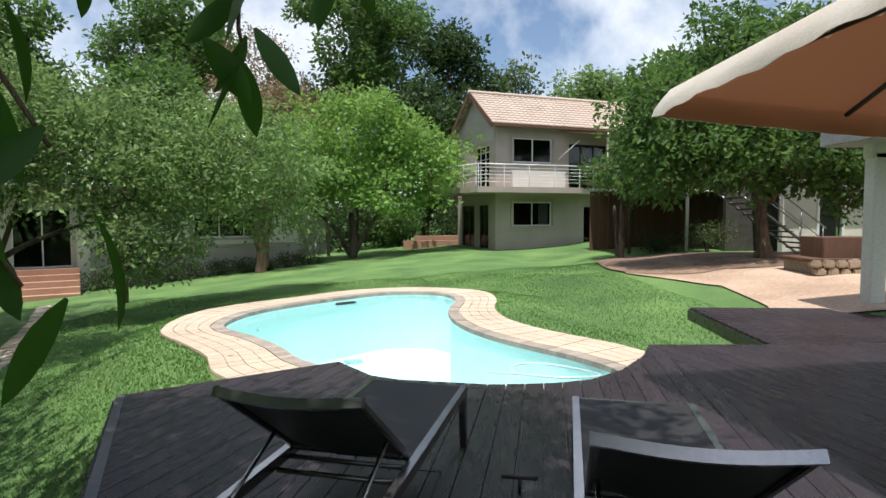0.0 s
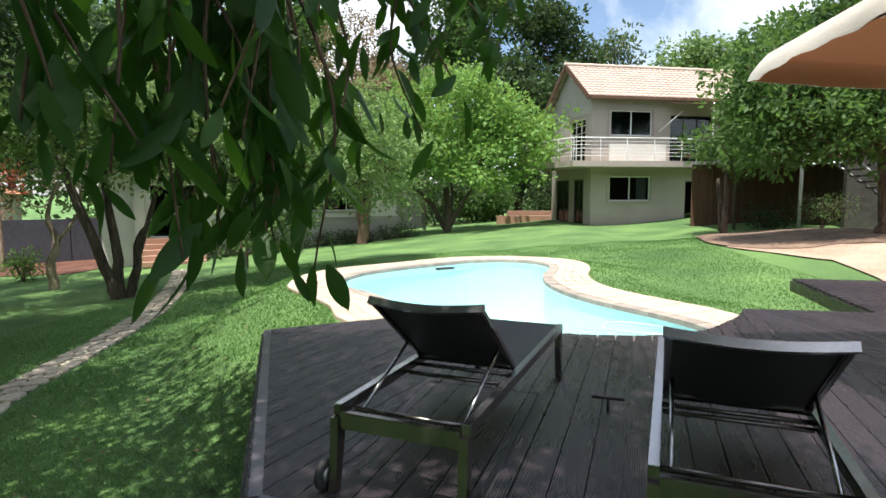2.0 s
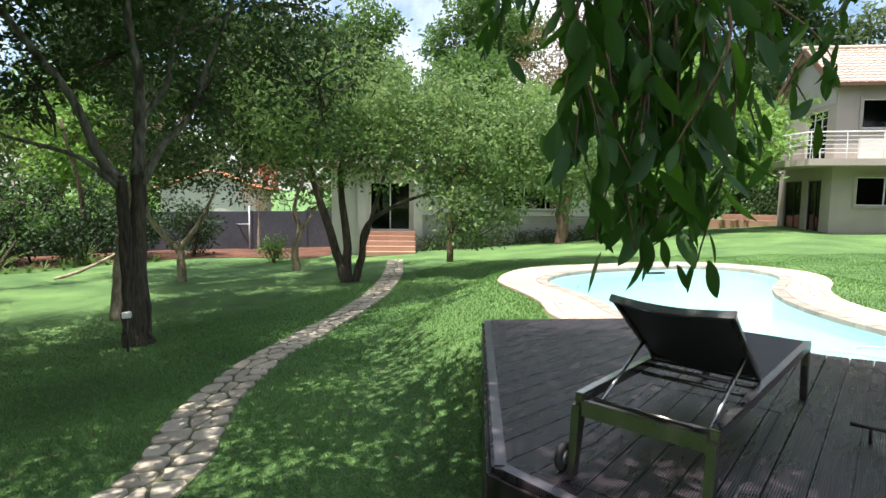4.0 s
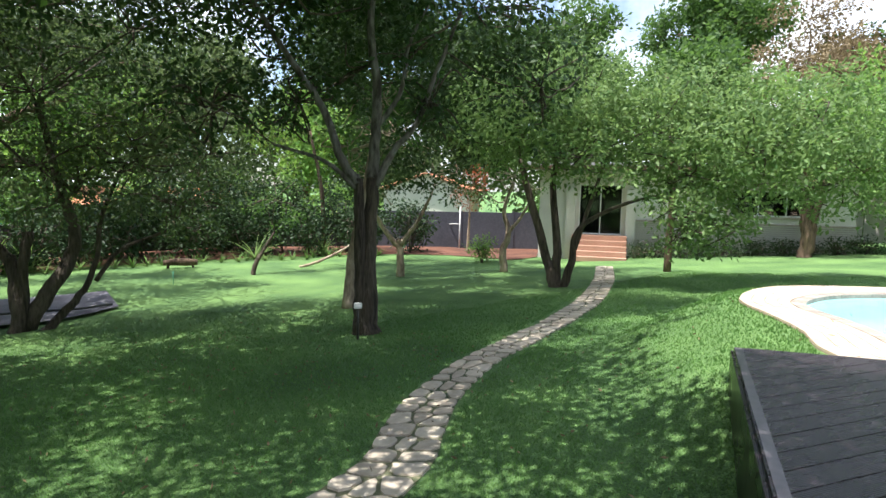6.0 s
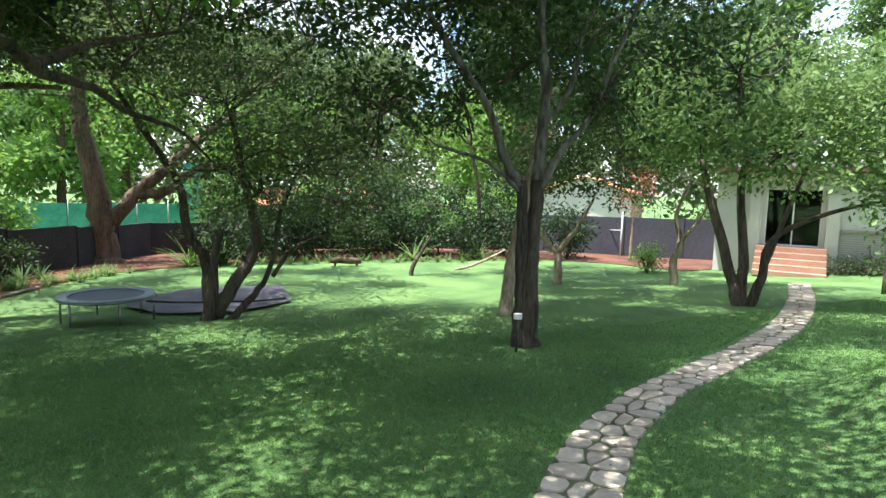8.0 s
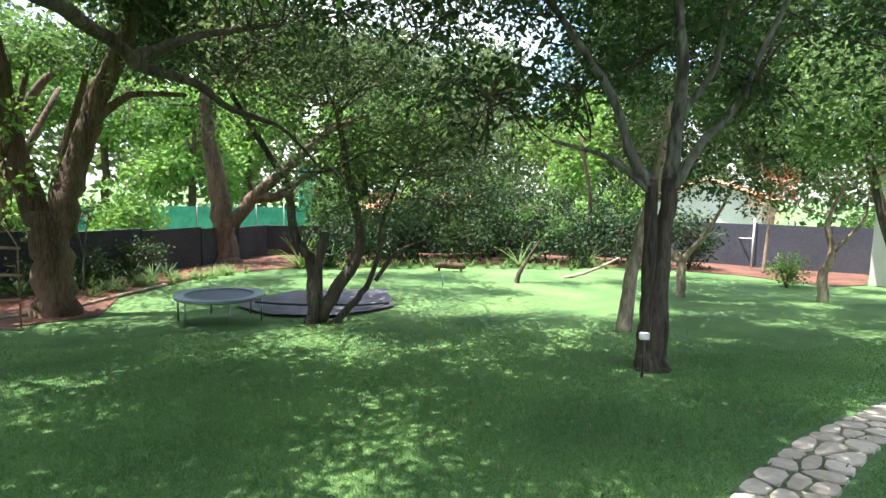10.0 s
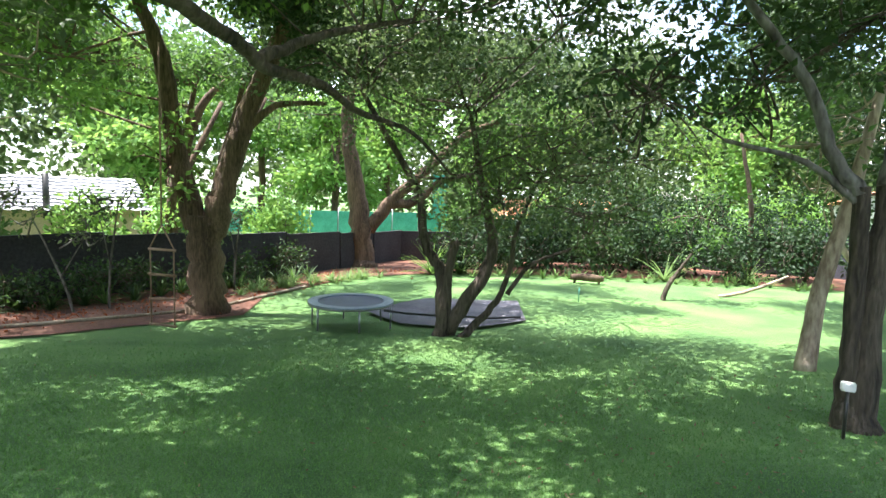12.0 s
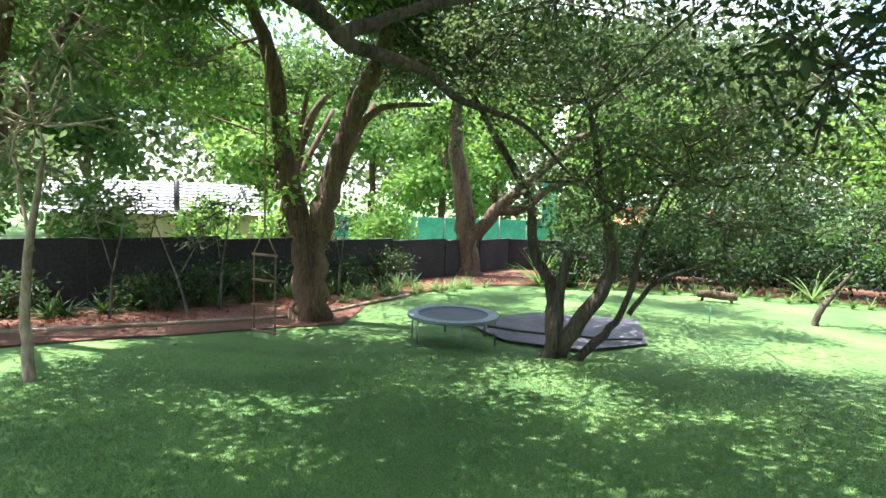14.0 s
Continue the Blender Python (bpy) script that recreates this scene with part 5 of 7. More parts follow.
def tree(name, x, y, label, stems, lobes, leaf="leaf_mid", bark="bark_brown", size=0.11, clumps=1.0, per=26, spread=0.2, seed=1, droop=0.3, category="tree", z=None, twig_r=0.02, group="", twigs=True, limb_bark=""):
    """stems: lines of (dx, dy, z, r) from the foot; lobes: (dx, dy, z, rx, ry, rz) ellipsoids of the crown; leaves sit on clumps at twig ends."""
    rng = np.random.default_rng(seed)
    t = thing(name, x, y, H(x, y) if z is None else z, label, category, group)
    lines = [smooth_line(s, 5, 0.12, rng) for s in stems]
    nodes = np.array([p[:4] for ln in lines for p in ln[len(ln) // 3:]]) if lines else np.zeros((0, 4))
    cents, twl = [], []
    for (cx, cy, cz, rx, ry, rz) in lobes:
        k = max(6, int(clumps * 15 * (rx * ry * rz) ** (2 / 3)))
        u = ico_points(rng, k) * (rng.uniform(0.25, 1.0, (k, 1)) ** 0.45) * (1 + 0.18 * rng.normal(size=(k, 1)))
        c = np.array([cx, cy, cz]) + u * np.array([rx, ry, rz])
        cents.append(c)
        if len(nodes) and twigs:
            main_end = np.array([cx, cy, cz])
            j = np.argmin(np.linalg.norm(nodes[:, :3] - main_end, axis=1))
            a = nodes[j]
            rb = min(a[3] * 0.5, 0.05)
            mid = (a[:3] + main_end) / 2 + rng.normal(0, 0.15, 3)
            twl.append(smooth_line([(*a[:3], rb), (*mid, rb * 0.75), (*main_end, rb * 0.5)], 4, 0.2, rng))
            for q in c[:: max(1, len(c) // 9)]:
                m2 = (main_end + q) / 2 + rng.normal(0, 0.2, 3)
                twl.append(smooth_line([(*main_end, rb * 0.45), (*m2, twig_r), (*q, 0.006)], 3, 0.3, rng))
    if lines:
        low = [ln for ln in lines if ln[0][2] < 1.8 or not limb_bark]
        part("trunk", tubes("trunk", low, M[bark], 10), t)
        for ln in lines:
            if limb_bark and ln[0][2] >= 1.8:
                part("limb", tubes("limb", [ln], M[limb_bark], 8), t, "pale grey lichened bark")
        if twl:
            part("branch", tubes("branch", twl, M[bark], 5), t, kind="stuff")
    if cents:
        V, T = leaf_cloud(rng, np.concatenate(cents), int(per * 1.25), spread * 1.25, size * 1.12, droop)
        part("crown", fast_mesh("crown", V, T, M[leaf]), t)
    return t


# trees of the lawn, west
tree("tree", -8.45, 4.58, "tall tree with a dark rough double trunk and pale lichened limbs", [
    [(0.0, 0.03, -0.15, 0.25), (0, 0.03, 0.25, 0.17), (0.0, 0.05, 1.2, 0.125), (0.0, 0.09, 2.2, 0.11), (0.0, 0.12, 2.7, 0.1)],
    [(-0.05, -0.08, -0.15, 0.18), (-0.05, -0.07, 0.3, 0.13), (-0.04, -0.1, 1.3, 0.095), (-0.04, -0.15, 2.6, 0.08)],
    [(-0.05, -0.16, 2.5, 0.09), (-0.2, -0.42, 3.0, 0.07), (-0.35, -0.62, 3.7, 0.06), (-0.5, -1.1, 4.4, 0.05), (-0.8, -1.7, 5.4, 0.035)],
    [(0.0, 0.1, 2.6, 0.1), (0.0, 0.14, 3.3, 0.085), (0.1, 0.12, 4.0, 0.075), (0.1, -0.02, 5.0, 0.06), (0.0, 0.2, 6.4, 0.04)],
    [(0.05, 0.14, 2.5, 0.075), (0.2, 0.42, 3.1, 0.055), (0.35, 0.75, 3.55, 0.045), (0.55, 0.95, 4.3, 0.04), (0.8, 1.3, 5.4, 0.025)],
    [(0.0, 0.12, 3.4, 0.05), (0.2, 0.5, 4.0, 0.04), (0.3, 0.6, 4.8, 0.03), (0.4, 1.0, 5.6, 0.02)],
    [(-0.03, -0.14, 2.4, 0.05), (-0.3, -0.6, 2.85, 0.035), (-0.7, -1.3, 3.1, 0.025)]],
    [(-1.2, -1.7, 5.2, 1.8, 1.8, 1.2), (0.0, 0.2, 6.4, 2.0, 2.0, 1.3), (1.0, 1.4, 5.4, 1.7, 1.7, 1.2), (-0.8, -2.2, 3.6, 1.0, 1.2, 0.6), (1.6, 2.4, 4.2, 1.2, 1.4, 0.8), (-1.5, 1.0, 4.8, 1.4, 1.5, 1.0), (-1.2, -0.6, 3.9, 1.0, 1.0, 0.6), (0.4, 1.0, 3.9, 0.9, 0.9, 0.6), (0.3, -1.6, 5.6, 2.0, 2.0, 1.0), (-2.4, -3.2, 5.4, 2.0, 2.0, 1.0), (-1.0, -5.0, 7.0, 2.2, 2.0, 0.8), (-3.4, -0.4, 6.8, 2.0, 2.0, 0.8), (-3.6, 2.2, 6.6, 2.0, 2.0, 0.8)],
    "leaf_dark", "bark_dark", 0.11, 1.45, per=30, seed=3, limb_bark="bark_grey")
tree("tree", -11.33, 6.05, "slender leaning pale-barked tree", [[(0, 0, -0.1, 0.17), (-0.05, 0.1, 1.0, 0.13), (0.1, 0.35, 2.6, 0.11), (0.1, 0.7, 4.4, 0.07)]],
     [(0.2, 0.8, 4.6, 1.6, 1.6, 1.0), (-0.4, 0.2, 3.6, 1.0, 1.0, 0.6)], "leaf_mid", "bark_light", 0.12, 0.8, seed=4)
tree("tree", -9.95, 11.5, "multi-stemmed garden tree with a bright grey-green crown", [
    [(0.1, 0.05, -0.1, 0.16), (-0.1, -0.1, 0.8, 0.12), (-0.45, -0.4, 2.3, 0.1), (-0.7, -0.6, 3.4, 0.06)],
    [(0.1, 0.1, -0.1, 0.14), (0.05, 0.1, 1.2, 0.11), (-0.05, 0.0, 2.9, 0.08), (0.1, 0.2, 4.2, 0.05)],
    [(0.25, 0.2, -0.1, 0.13), (0.4, 0.3, 0.7, 0.1), (0.55, 0.4, 1.6, 0.07), (1.3, 0.95, 2.2, 0.05), (2.2, 1.3, 2.5, 0.03)],
    [(0.45, 0.3, 0.9, 0.06), (0.7, 0.8, 2.6, 0.05), (0.9, 1.2, 3.8, 0.03)]],
    [(-0.8, -0.7, 4.0, 1.6, 1.7, 1.2), (0.4, 0.6, 4.8, 2.0, 2.0, 1.4), (1.9, 1.4, 4.2, 1.8, 1.8, 1.3), (3.0, 1.2, 3.0, 1.2, 1.2, 1.0), (3.2, 0.6, 1.8, 0.6, 0.7, 0.6), (1.2, -0.6, 3.4, 1.2, 1.2, 0.8), (2.6, 2.6, 4.6, 1.6, 1.6, 1.2), (3.8, 2.4, 3.6, 1.9, 1.9, 1.5), (5.0, 3.4, 4.2, 1.9, 1.9, 1.4), (3.6, 1.5, 1.9, 0.9, 0.9, 0.8), (-1.6, 0.2, 4.6, 1.6, 1.6, 1.2), (0.0, -1.4, 4.8, 1.6, 1.6, 1.0), (5.4, 4.2, 2.9, 1.3, 1.3, 1.0)],
    "leaf_silver", "bark_dark", 0.12, 2.9, per=30, seed=5)
tree("tree", -16.3, 11.2, "small pale-barked Y-shaped tree", [[(0, 0, -0.1, 0.16), (0, 0, 0.9, 0.13), (-0.1, -0.1, 1.3, 0.12)], [(-0.1, -0.1, 1.1, 0.1), (-0.5, -0.6, 2.0, 0.07), (-0.6, -0.9, 3.0, 0.04)], [(0, 0, 1.1, 0.1), (0.35, 0.45, 1.9, 0.07), (0.6, 0.9, 2.9, 0.04)]],
     [(-0.6, -0.9, 3.5, 1.6, 1.6, 1.0), (0.7, 0.9, 3.6, 1.6, 1.6, 1.0), (0, 0, 4.8, 1.9, 1.9, 1.2), (-1.4, 1.2, 4.6, 1.5, 1.5, 1.1)], "leaf_dark", "bark_light", 0.13, 1.4, seed=6)
tree("tree", -14.1, 14.2, "small tree with a pale bent trunk and sparse crown", [[(0, 0, -0.1, 0.15), (-0.05, -0.05, 0.7, 0.13), (0.05, 0.1, 1.4, 0.1), (-0.1, 0, 2.2, 0.07), (0.2, 0.1, 3.2, 0.04)], [(0.05, 0.1, 1.4, 0.07), (0.5, 0.5, 2.3, 0.04), (0.6, 0.5, 3.0, 0.03)]],
     [(0.2, 0.2, 3.4, 1.3, 1.3, 0.9), (-0.6, -0.5, 2.8, 0.8, 0.8, 0.6)], "leaf_mid", "bark_light", 0.11, 0.7, seed=7)
tree("tree", -14.05, 0.35, "spreading multi-trunk tree with dark leaning stems beside the trampoline", [
    [(0, 0, -0.15, 0.21), (0.0, -0.05, 0.5, 0.15), (-0.1, -0.08, 1.3, 0.12), (-0.15, -0.42, 1.85, 0.1), (-0.3, -0.6, 2.9, 0.085), (-0.4, -1.2, 3.9, 0.065), (-0.3, -1.9, 5.1, 0.045)],
    [(0.05, 0.02, 0.0, 0.11), (0.05, 0.06, 1.2, 0.09), (0.05, 0.16, 1.95, 0.1)],
    [(0, 0.05, 0.1, 0.17), (0.05, 0.5, 0.85, 0.14), (0.0, 0.92, 1.6, 0.12), (-0.05, 0.85, 2.3, 0.1), (-0.1, 0.72, 2.9, 0.08), (0.1, 0.4, 4.4, 0.05)],
    [(0.2, 0.25, -0.1, 0.09), (0.15, 0.7, 0.35, 0.08), (0.1, 1.1, 0.85, 0.06), (0.1, 1.3, 1.5, 0.05), (0.05, 1.4, 2.2, 0.045), (0.0, 1.8, 3.2, 0.035)],
    [(0.1, 1.25, 0.9, 0.05), (0.1, 1.7, 1.5, 0.04), (0.2, 2.6, 1.9, 0.03)]],
    [(-0.4, -1.6, 5.0, 1.8, 1.8, 1.2), (0.2, 0.4, 4.6, 2.2, 2.2, 1.6), (0.0, 2.2, 4.2, 2.0, 2.2, 1.5), (0.3, 0.9, 2.7, 1.2, 1.4, 0.8), (0.4, 3.4, 3.6, 1.4, 1.6, 1.3), (0.2, -0.3, 6.2, 2.0, 2.0, 1.1), (0.9, 0.3, 3.2, 1.0, 1.2, 0.7), (0.0, 3.0, 2.5, 0.8, 1.2, 0.6), (0.6, 2.0, 3.3, 1.5, 1.6, 0.9), (0.8, 3.8, 4.8, 1.6, 1.6, 1.2), (2.6, -1.6, 7.0, 2.0, 2.0, 0.8), (2.4, -4.4, 7.2, 2.0, 2.0, 0.8), (1.6, 3.2, 6.8, 2.0, 2.0, 0.9), (-2.6, 2.6, 6.6, 2.0, 2.0, 0.8), (-2.8, -2.0, 7.0, 2.0, 2.0, 0.8), (-0.9, 0.6, 5.6, 1.6, 1.6, 1.0)],
    "leaf_olive", "bark_dark", 0.1, 1.5, per=24, spread=0.24, seed=8)
tree("tree", -16.55, -5.35, "huge old tree with a thick brown forked trunk", [
    [(0, 0, -0.3, 0.56), (0, 0, 0.3, 0.43), (0.0, 0.0, 1.6, 0.41), (0.0, -0.05, 2.4, 0.42)],
    [(0, -0.2, 2.1, 0.3), (0.05, -0.5, 3.2, 0.25), (0.15, -0.75, 4.6, 0.21), (0.3, -0.9, 6.0, 0.19), (0.6, -1.4, 7.6, 0.12)],
    [(0, 0.15, 2.0, 0.32), (-0.1, 0.45, 3.2, 0.27), (-0.2, 0.8, 4.6, 0.24), (-0.4, 1.4, 6.2, 0.2), (-0.4, 2.1, 7.8, 0.12)],
    [(-0.2, 0.75, 4.4, 0.12), (-0.3, 1.6, 5.1, 0.08), (-0.3, 2.8, 5.2, 0.05)]],
    [(0.8, -1.6, 8.0, 2.6, 2.6, 1.3), (-0.4, 2.4, 8.0, 2.8, 2.8, 1.3), (0.3, -0.7, 3.6, 0.9, 0.9, 0.9), (0.0, -3.2, 6.0, 2.0, 2.2, 1.3), (2.0, 0.4, 7.6, 2.4, 2.4, 1.0)],
    "leaf_bright", "bark_brown", 0.17, 1.1, seed=9)
tree("tree", -27.7, -2.75, "gnarled old tree with a fluted brown trunk and low curving limbs", [
    [(0, 0, -0.3, 0.75), (0, 0, 0.5, 0.52), (0.1, -0.1, 2.0, 0.45), (0.1, -0.4, 4.0, 0.36), (0.1, -0.7, 6.2, 0.28), (0.1, -0.6, 8.4, 0.2)],
    [(0, 0.25, 1.7, 0.32), (-0.1, 1.2, 2.9, 0.28), (0.0, 2.1, 3.7, 0.24), (0, 3.0, 4.6, 0.2), (0.0, 4.4, 5.9, 0.16), (0.1, 6.0, 6.6, 0.1)],
    [(0, 1.3, 2.8, 0.22), (0, 2.3, 3.0, 0.2), (0.1, 3.4, 3.9, 0.14), (0.0, 4.8, 4.2, 0.1)]],
    [(0, -0.8, 9.0, 3.2, 3.2, 1.6), (0.2, 5.5, 7.6, 2.8, 2.8, 1.4), (0.4, -3.5, 6.8, 2.4, 2.4, 1.4)], "leaf_mid", "bark_brown", 0.2, 0.9, seed=10)
tree("tree", -9.95, -6.5, "thin pale crooked tree beside the bed", [[(0, 0, -0.1, 0.08), (-0.05, -0.1, 0.9, 0.06), (0.05, 0.1, 1.8, 0.05), (0, 0.3, 2.9, 0.03)], [(0, 0.1, 1.7, 0.03), (-0.3, -0.4, 2.6, 0.02), (-0.4, -0.6, 3.3, 0.015)]],
     [(0.0, 0.2, 3.3, 1.2, 1.2, 0.9), (-0.6, -0.8, 3.0, 1.0, 1.0, 0.9), (-0.3, 0.4, 4.4, 1.3, 1.3, 0.8)], "leaf_olive", "bark_light", 0.12, 1.0, seed=11)
tree("tree_stump", -19.75, 7.34, "small dark leaning sapling trunk", [[(0, 0, -0.1, 0.09), (-0.05, 0.15, 0.4, 0.08), (-0.1, 0.5, 0.9, 0.06), (-0.1, 0.9, 1.5, 0.04)]], [(-0.1, 1.0, 2.6, 1.3, 1.4, 1.0)], "leaf_mid", "bark_dark", 0.12, 1.0, seed=12)
tree("tree_stump", -20.8, 9.9, "fallen pale branch leaning up from the lawn", [[(0, -0.2, 0.02, 0.05), (0, 0.6, 0.18, 0.06), (0, 1.5, 0.5, 0.05), (-0.05, 2.1, 0.75, 0.03)]], [], "leaf_mid", "bark_light", seed=13)

for i, (x, y, lean, h) in enumerate([(-14.9, -9.4, 0.5, 2.6), (-16.2, -8.3, -0.9, 2.2), (-16.9, -7.9, 0.3, 2.7), (-20.2, -5.9, 0.2, 2.3), (-13.2, -10.6, -0.4, 2.6), (-19.4, -6.4, -0.3, 1.9)]):
    tree("sapling", x, y, "thin bare-stemmed sapling in the bed", [[(0, 0, -0.1, 0.035), (0.05, lean * 0.3, h * 0.4, 0.028), (0, lean, h, 0.014)], [(0.03, lean * 0.3, h * 0.4, 0.02), (0.1, -lean * 0.4, h * 0.85, 0.01)]],
         [(0, lean, h + 0.1, 0.55, 0.6, 0.35), (0.1, -lean * 0.4, h * 0.9, 0.4, 0.4, 0.25)], "leaf_olive", "bark_grey", 0.1, 0.8, per=18, seed=600 + i)

# the near tree whose long limb crosses the view, and the one overhead
tree("tree", -4.0, -2.7, "near tree leaning over the lawn with one long level limb", [
    [(0, 0, -0.2, 0.24), (-0.05, 0.3, 1.0, 0.16), (-0.25, 0.85, 2.0, 0.12), (-0.6, 1.1, 2.75, 0.1), (-1.1, 1.05, 2.98, 0.08), (-2.4, 0.92, 3.22, 0.062), (-3.35, 1.1, 3.16, 0.058), (-3.6, 1.2, 3.05, 0.055), (-4.3, 1.55, 3.05, 0.045), (-4.8, 1.85, 2.88, 0.036), (-5.4, 2.4, 2.75, 0.025), (-5.9, 2.9, 2.3, 0.015)],
    [(-3.5, 1.15, 3.08, 0.06), (-4.2, 1.6, 3.5, 0.04), (-5.0, 2.4, 3.9, 0.02)],
    [(-0.42, 0.97, 2.35, 0.07), (-0.3, 1.0, 4.0, 0.07), (-0.2, 0.8, 5.6, 0.05)]],
    [(-0.2, 0.8, 5.8, 2.2, 2.0, 1.0), (-2.4, -0.2, 5.6, 1.8, 1.8, 0.8), (-2.6, 3.0, 5.4, 2.0, 2.0, 0.7), (-4.8, 2.0, 4.6, 1.4, 1.4, 0.5), (0.6, 3.0, 5.4, 1.8, 1.6, 0.7), (-4.8, 0.0, 6.4, 2.0, 1.8, 0.8), (-1.4, 1.2, 6.6, 2.0, 1.8, 0.8), (-0.8, -2.4, 6.4, 2.0, 1.8, 0.8), (-2.6, 4.6, 6.8, 1.7, 1.5, 0.7), (-4.6, 4.4, 7.0, 1.8, 1.6, 0.7), (-3.4, 2.0, 6.8, 1.6, 1.6, 0.7), (-5.6, 2.4, 6.9, 1.6, 1.6, 0.7), (-1.2, 3.3, 7.0, 1.5, 1.4, 0.6), (-2.2, 2.4, 7.2, 1.6, 1.5, 0.6), (-4.0, 3.3, 7.4, 1.6, 1.5, 0.6), (-1.8, 4.9, 7.0, 1.3, 1.2, 0.6)], "leaf_bright", "bark_dark", 0.12, 1.4, seed=14)
# the one overhead, whose trunk stands behind the walk
tree("tree", 0.6, -4.6, "broad tree whose low crown shades the lawn and deck", [[(0, 0, -0.2, 0.26), (-0.1, 0.3, 1.4, 0.2), (-0.4, 1.2, 3.0, 0.15), (-0.7, 2.6, 4.0, 0.09)], [(-0.1, 0.3, 1.6, 0.14), (-1.4, 1.8, 3.6, 0.1), (-3.4, 4.8, 4.9, 0.05)], [(-0.4, 1.2, 3.0, 0.12), (-0.6, 3.5, 4.2, 0.08), (-0.6, 5.5, 4.6, 0.05)]],
    [(-4.9, 7.2, 5.0, 1.1, 1.0, 0.6), (-3.7, 6.5, 4.9, 0.9, 0.9, 0.6), (-3.8, 4.9, 4.9, 1.2, 1.1, 0.6), (-5.0, 5.8, 5.1, 0.9, 0.8, 0.5), (-2.7, 5.8, 4.7, 1.0, 1.0, 0.6), (-2.5, 4.3, 4.9, 1.3, 1.1, 0.7), (-1.6, 6.2, 4.6, 1.1, 1.0, 0.7), (-0.8, 5.2, 4.7, 1.1, 1.0, 0.7), (-0.5, 6.6, 4.7, 0.8, 0.7, 0.6), (-1.2, 7.1, 4.9, 0.9, 0.6, 0.6), (-0.1, 4.8, 4.8, 0.9, 0.9, 0.7), (-2.3, 6.9, 4.9, 0.8, 0.6, 0.5), (-5.1, 3.9, 5.4, 1.4, 1.3, 0.6), (-1.2, 3.4, 5.2, 1.6, 1.2, 0.7)], "leaf_dark", "bark_brown", 0.12, 3.4, per=40, seed=24, twig_r=0.01)
# high crowns that join over the lawn, added to shade it, trunks kept hidden
cg = random.Random(61)
for hx, hy, lf, x0, x1, y0, y1, k in ((-6.2, -10.5, "leaf_mid", -10, -1.5, -9.5, -3, 10), (-12.5, -10.2, "leaf_mid", -17.5, -7.5, -9, 1.0, 15), (-9.2, 16.4, "leaf_mid", -12.5, -6.0, 0.5, 8.0, 17), (-22.5, -7.4, "leaf_dark", -24, -15, -5, 5, 11), (-25.6, 13.5, "leaf_dark", -21, -11.5, 6.5, 15.5, 12), (-23.8, -9.4, "leaf_mid", -23, -11.5, -14.5, -6.5, 19)):
    lob = [(cg.uniform(x0, x1) - hx, cg.uniform(y0, y1) - hy, cg.uniform(6.6, 8.4), cg.uniform(1.4, 2.1), cg.uniform(1.4, 2.1), 0.7) for _ in range(k)]
    if hy > 10:
        stems = [[(0, 0, -0.3, 0.12), (0.1, -0.2, 3.0, 0.1), (0.0, -0.8, 6.0, 0.06)]]
    else:
        stems = [[(0, 0, -0.3, 0.3), (0, 0.2, 3.0, 0.24), (0.2, 1.2, 6.0, 0.15), (0.3, 2.6, 7.4, 0.08)], [(0, 0.2, 3.0, 0.15), (-1.2, 1.5, 6.5, 0.08)], [(0, 0.2, 3.2, 0.15), (1.6, 1.6, 6.6, 0.08)]]
    tree("tree", hx, hy, "tall spreading tree added at the edge of the lawn for its shade", stems, lob, lf, "bark_brown", 0.14, 1.15, per=95, spread=0.32, seed=int(70 - hx), twigs=hy < 10)
tree("tree", -7.5, 23.7, "twisted brown-trunked tree by the garden house wall", [[(0, 0, -0.2, 0.28), (0, 0, 0.8, 0.22), (-0.1, 0, 2.0, 0.2), (0.1, 0, 3.0, 0.14)], [(0.1, 0.1, 0.2, 0.16), (0.2, 0.1, 1.6, 0.14), (0.5, 0.1, 3.2, 0.1)]],
     [(-2.2, 0, 4.2, 2.2, 2.0, 1.5), (0.8, 0, 4.4, 2.0, 2.0, 1.3), (-4.5, -0.3, 3.6, 2.0, 1.8, 1.5), (-0.8, 0, 5.8, 2.4, 2.2, 1.2), (-5.5, 0.3, 5.2, 2.2, 2.0, 1.5)], "leaf_bright", "bark_brown", 0.16, 1.3, seed=15)
tree("tree", -4.3, 27.4, "broad bright green round-crowned tree on the lawn", [[(0, 0, -0.2, 0.22), (0.1, 0, 1.0, 0.18), (0, 0, 2.2, 0.13)], [(0.1, 0, 0.2, 0.14), (0.9, 0.1, 1.6, 0.1), (1.6, 0, 2.6, 0.07)], [(-0.1, 0, 0.2, 0.14), (-0.9, 0.2, 1.5, 0.1), (-2.0, 0, 2.5, 0.07)], [(0.1, 0.1, 0.3, 0.1), (0.2, 0.8, 1.8, 0.08), (0, 1, 3, 0.05)]],
     [(0, 0, 5.9, 3.2, 2.8, 2.0), (-3.4, 0, 4.3, 2.6, 2.2, 1.9), (3.6, 0, 4.4, 2.2, 2.2, 1.9), (-1.2, -1.2, 3.6, 2.2, 1.8, 1.3), (1.6, -1.2, 3.2, 2.0, 1.6, 1.2), (-5.2, 0.3, 3.0, 1.5, 1.6, 1.2), (0.6, 0, 7.2, 1.6, 1.6, 0.9), (2.6, 0, 5.8, 1.6, 1.6, 1.0)], "leaf_bright", "bark_dark", 0.22, 1.3, per=32, spread=0.3, seed=16)
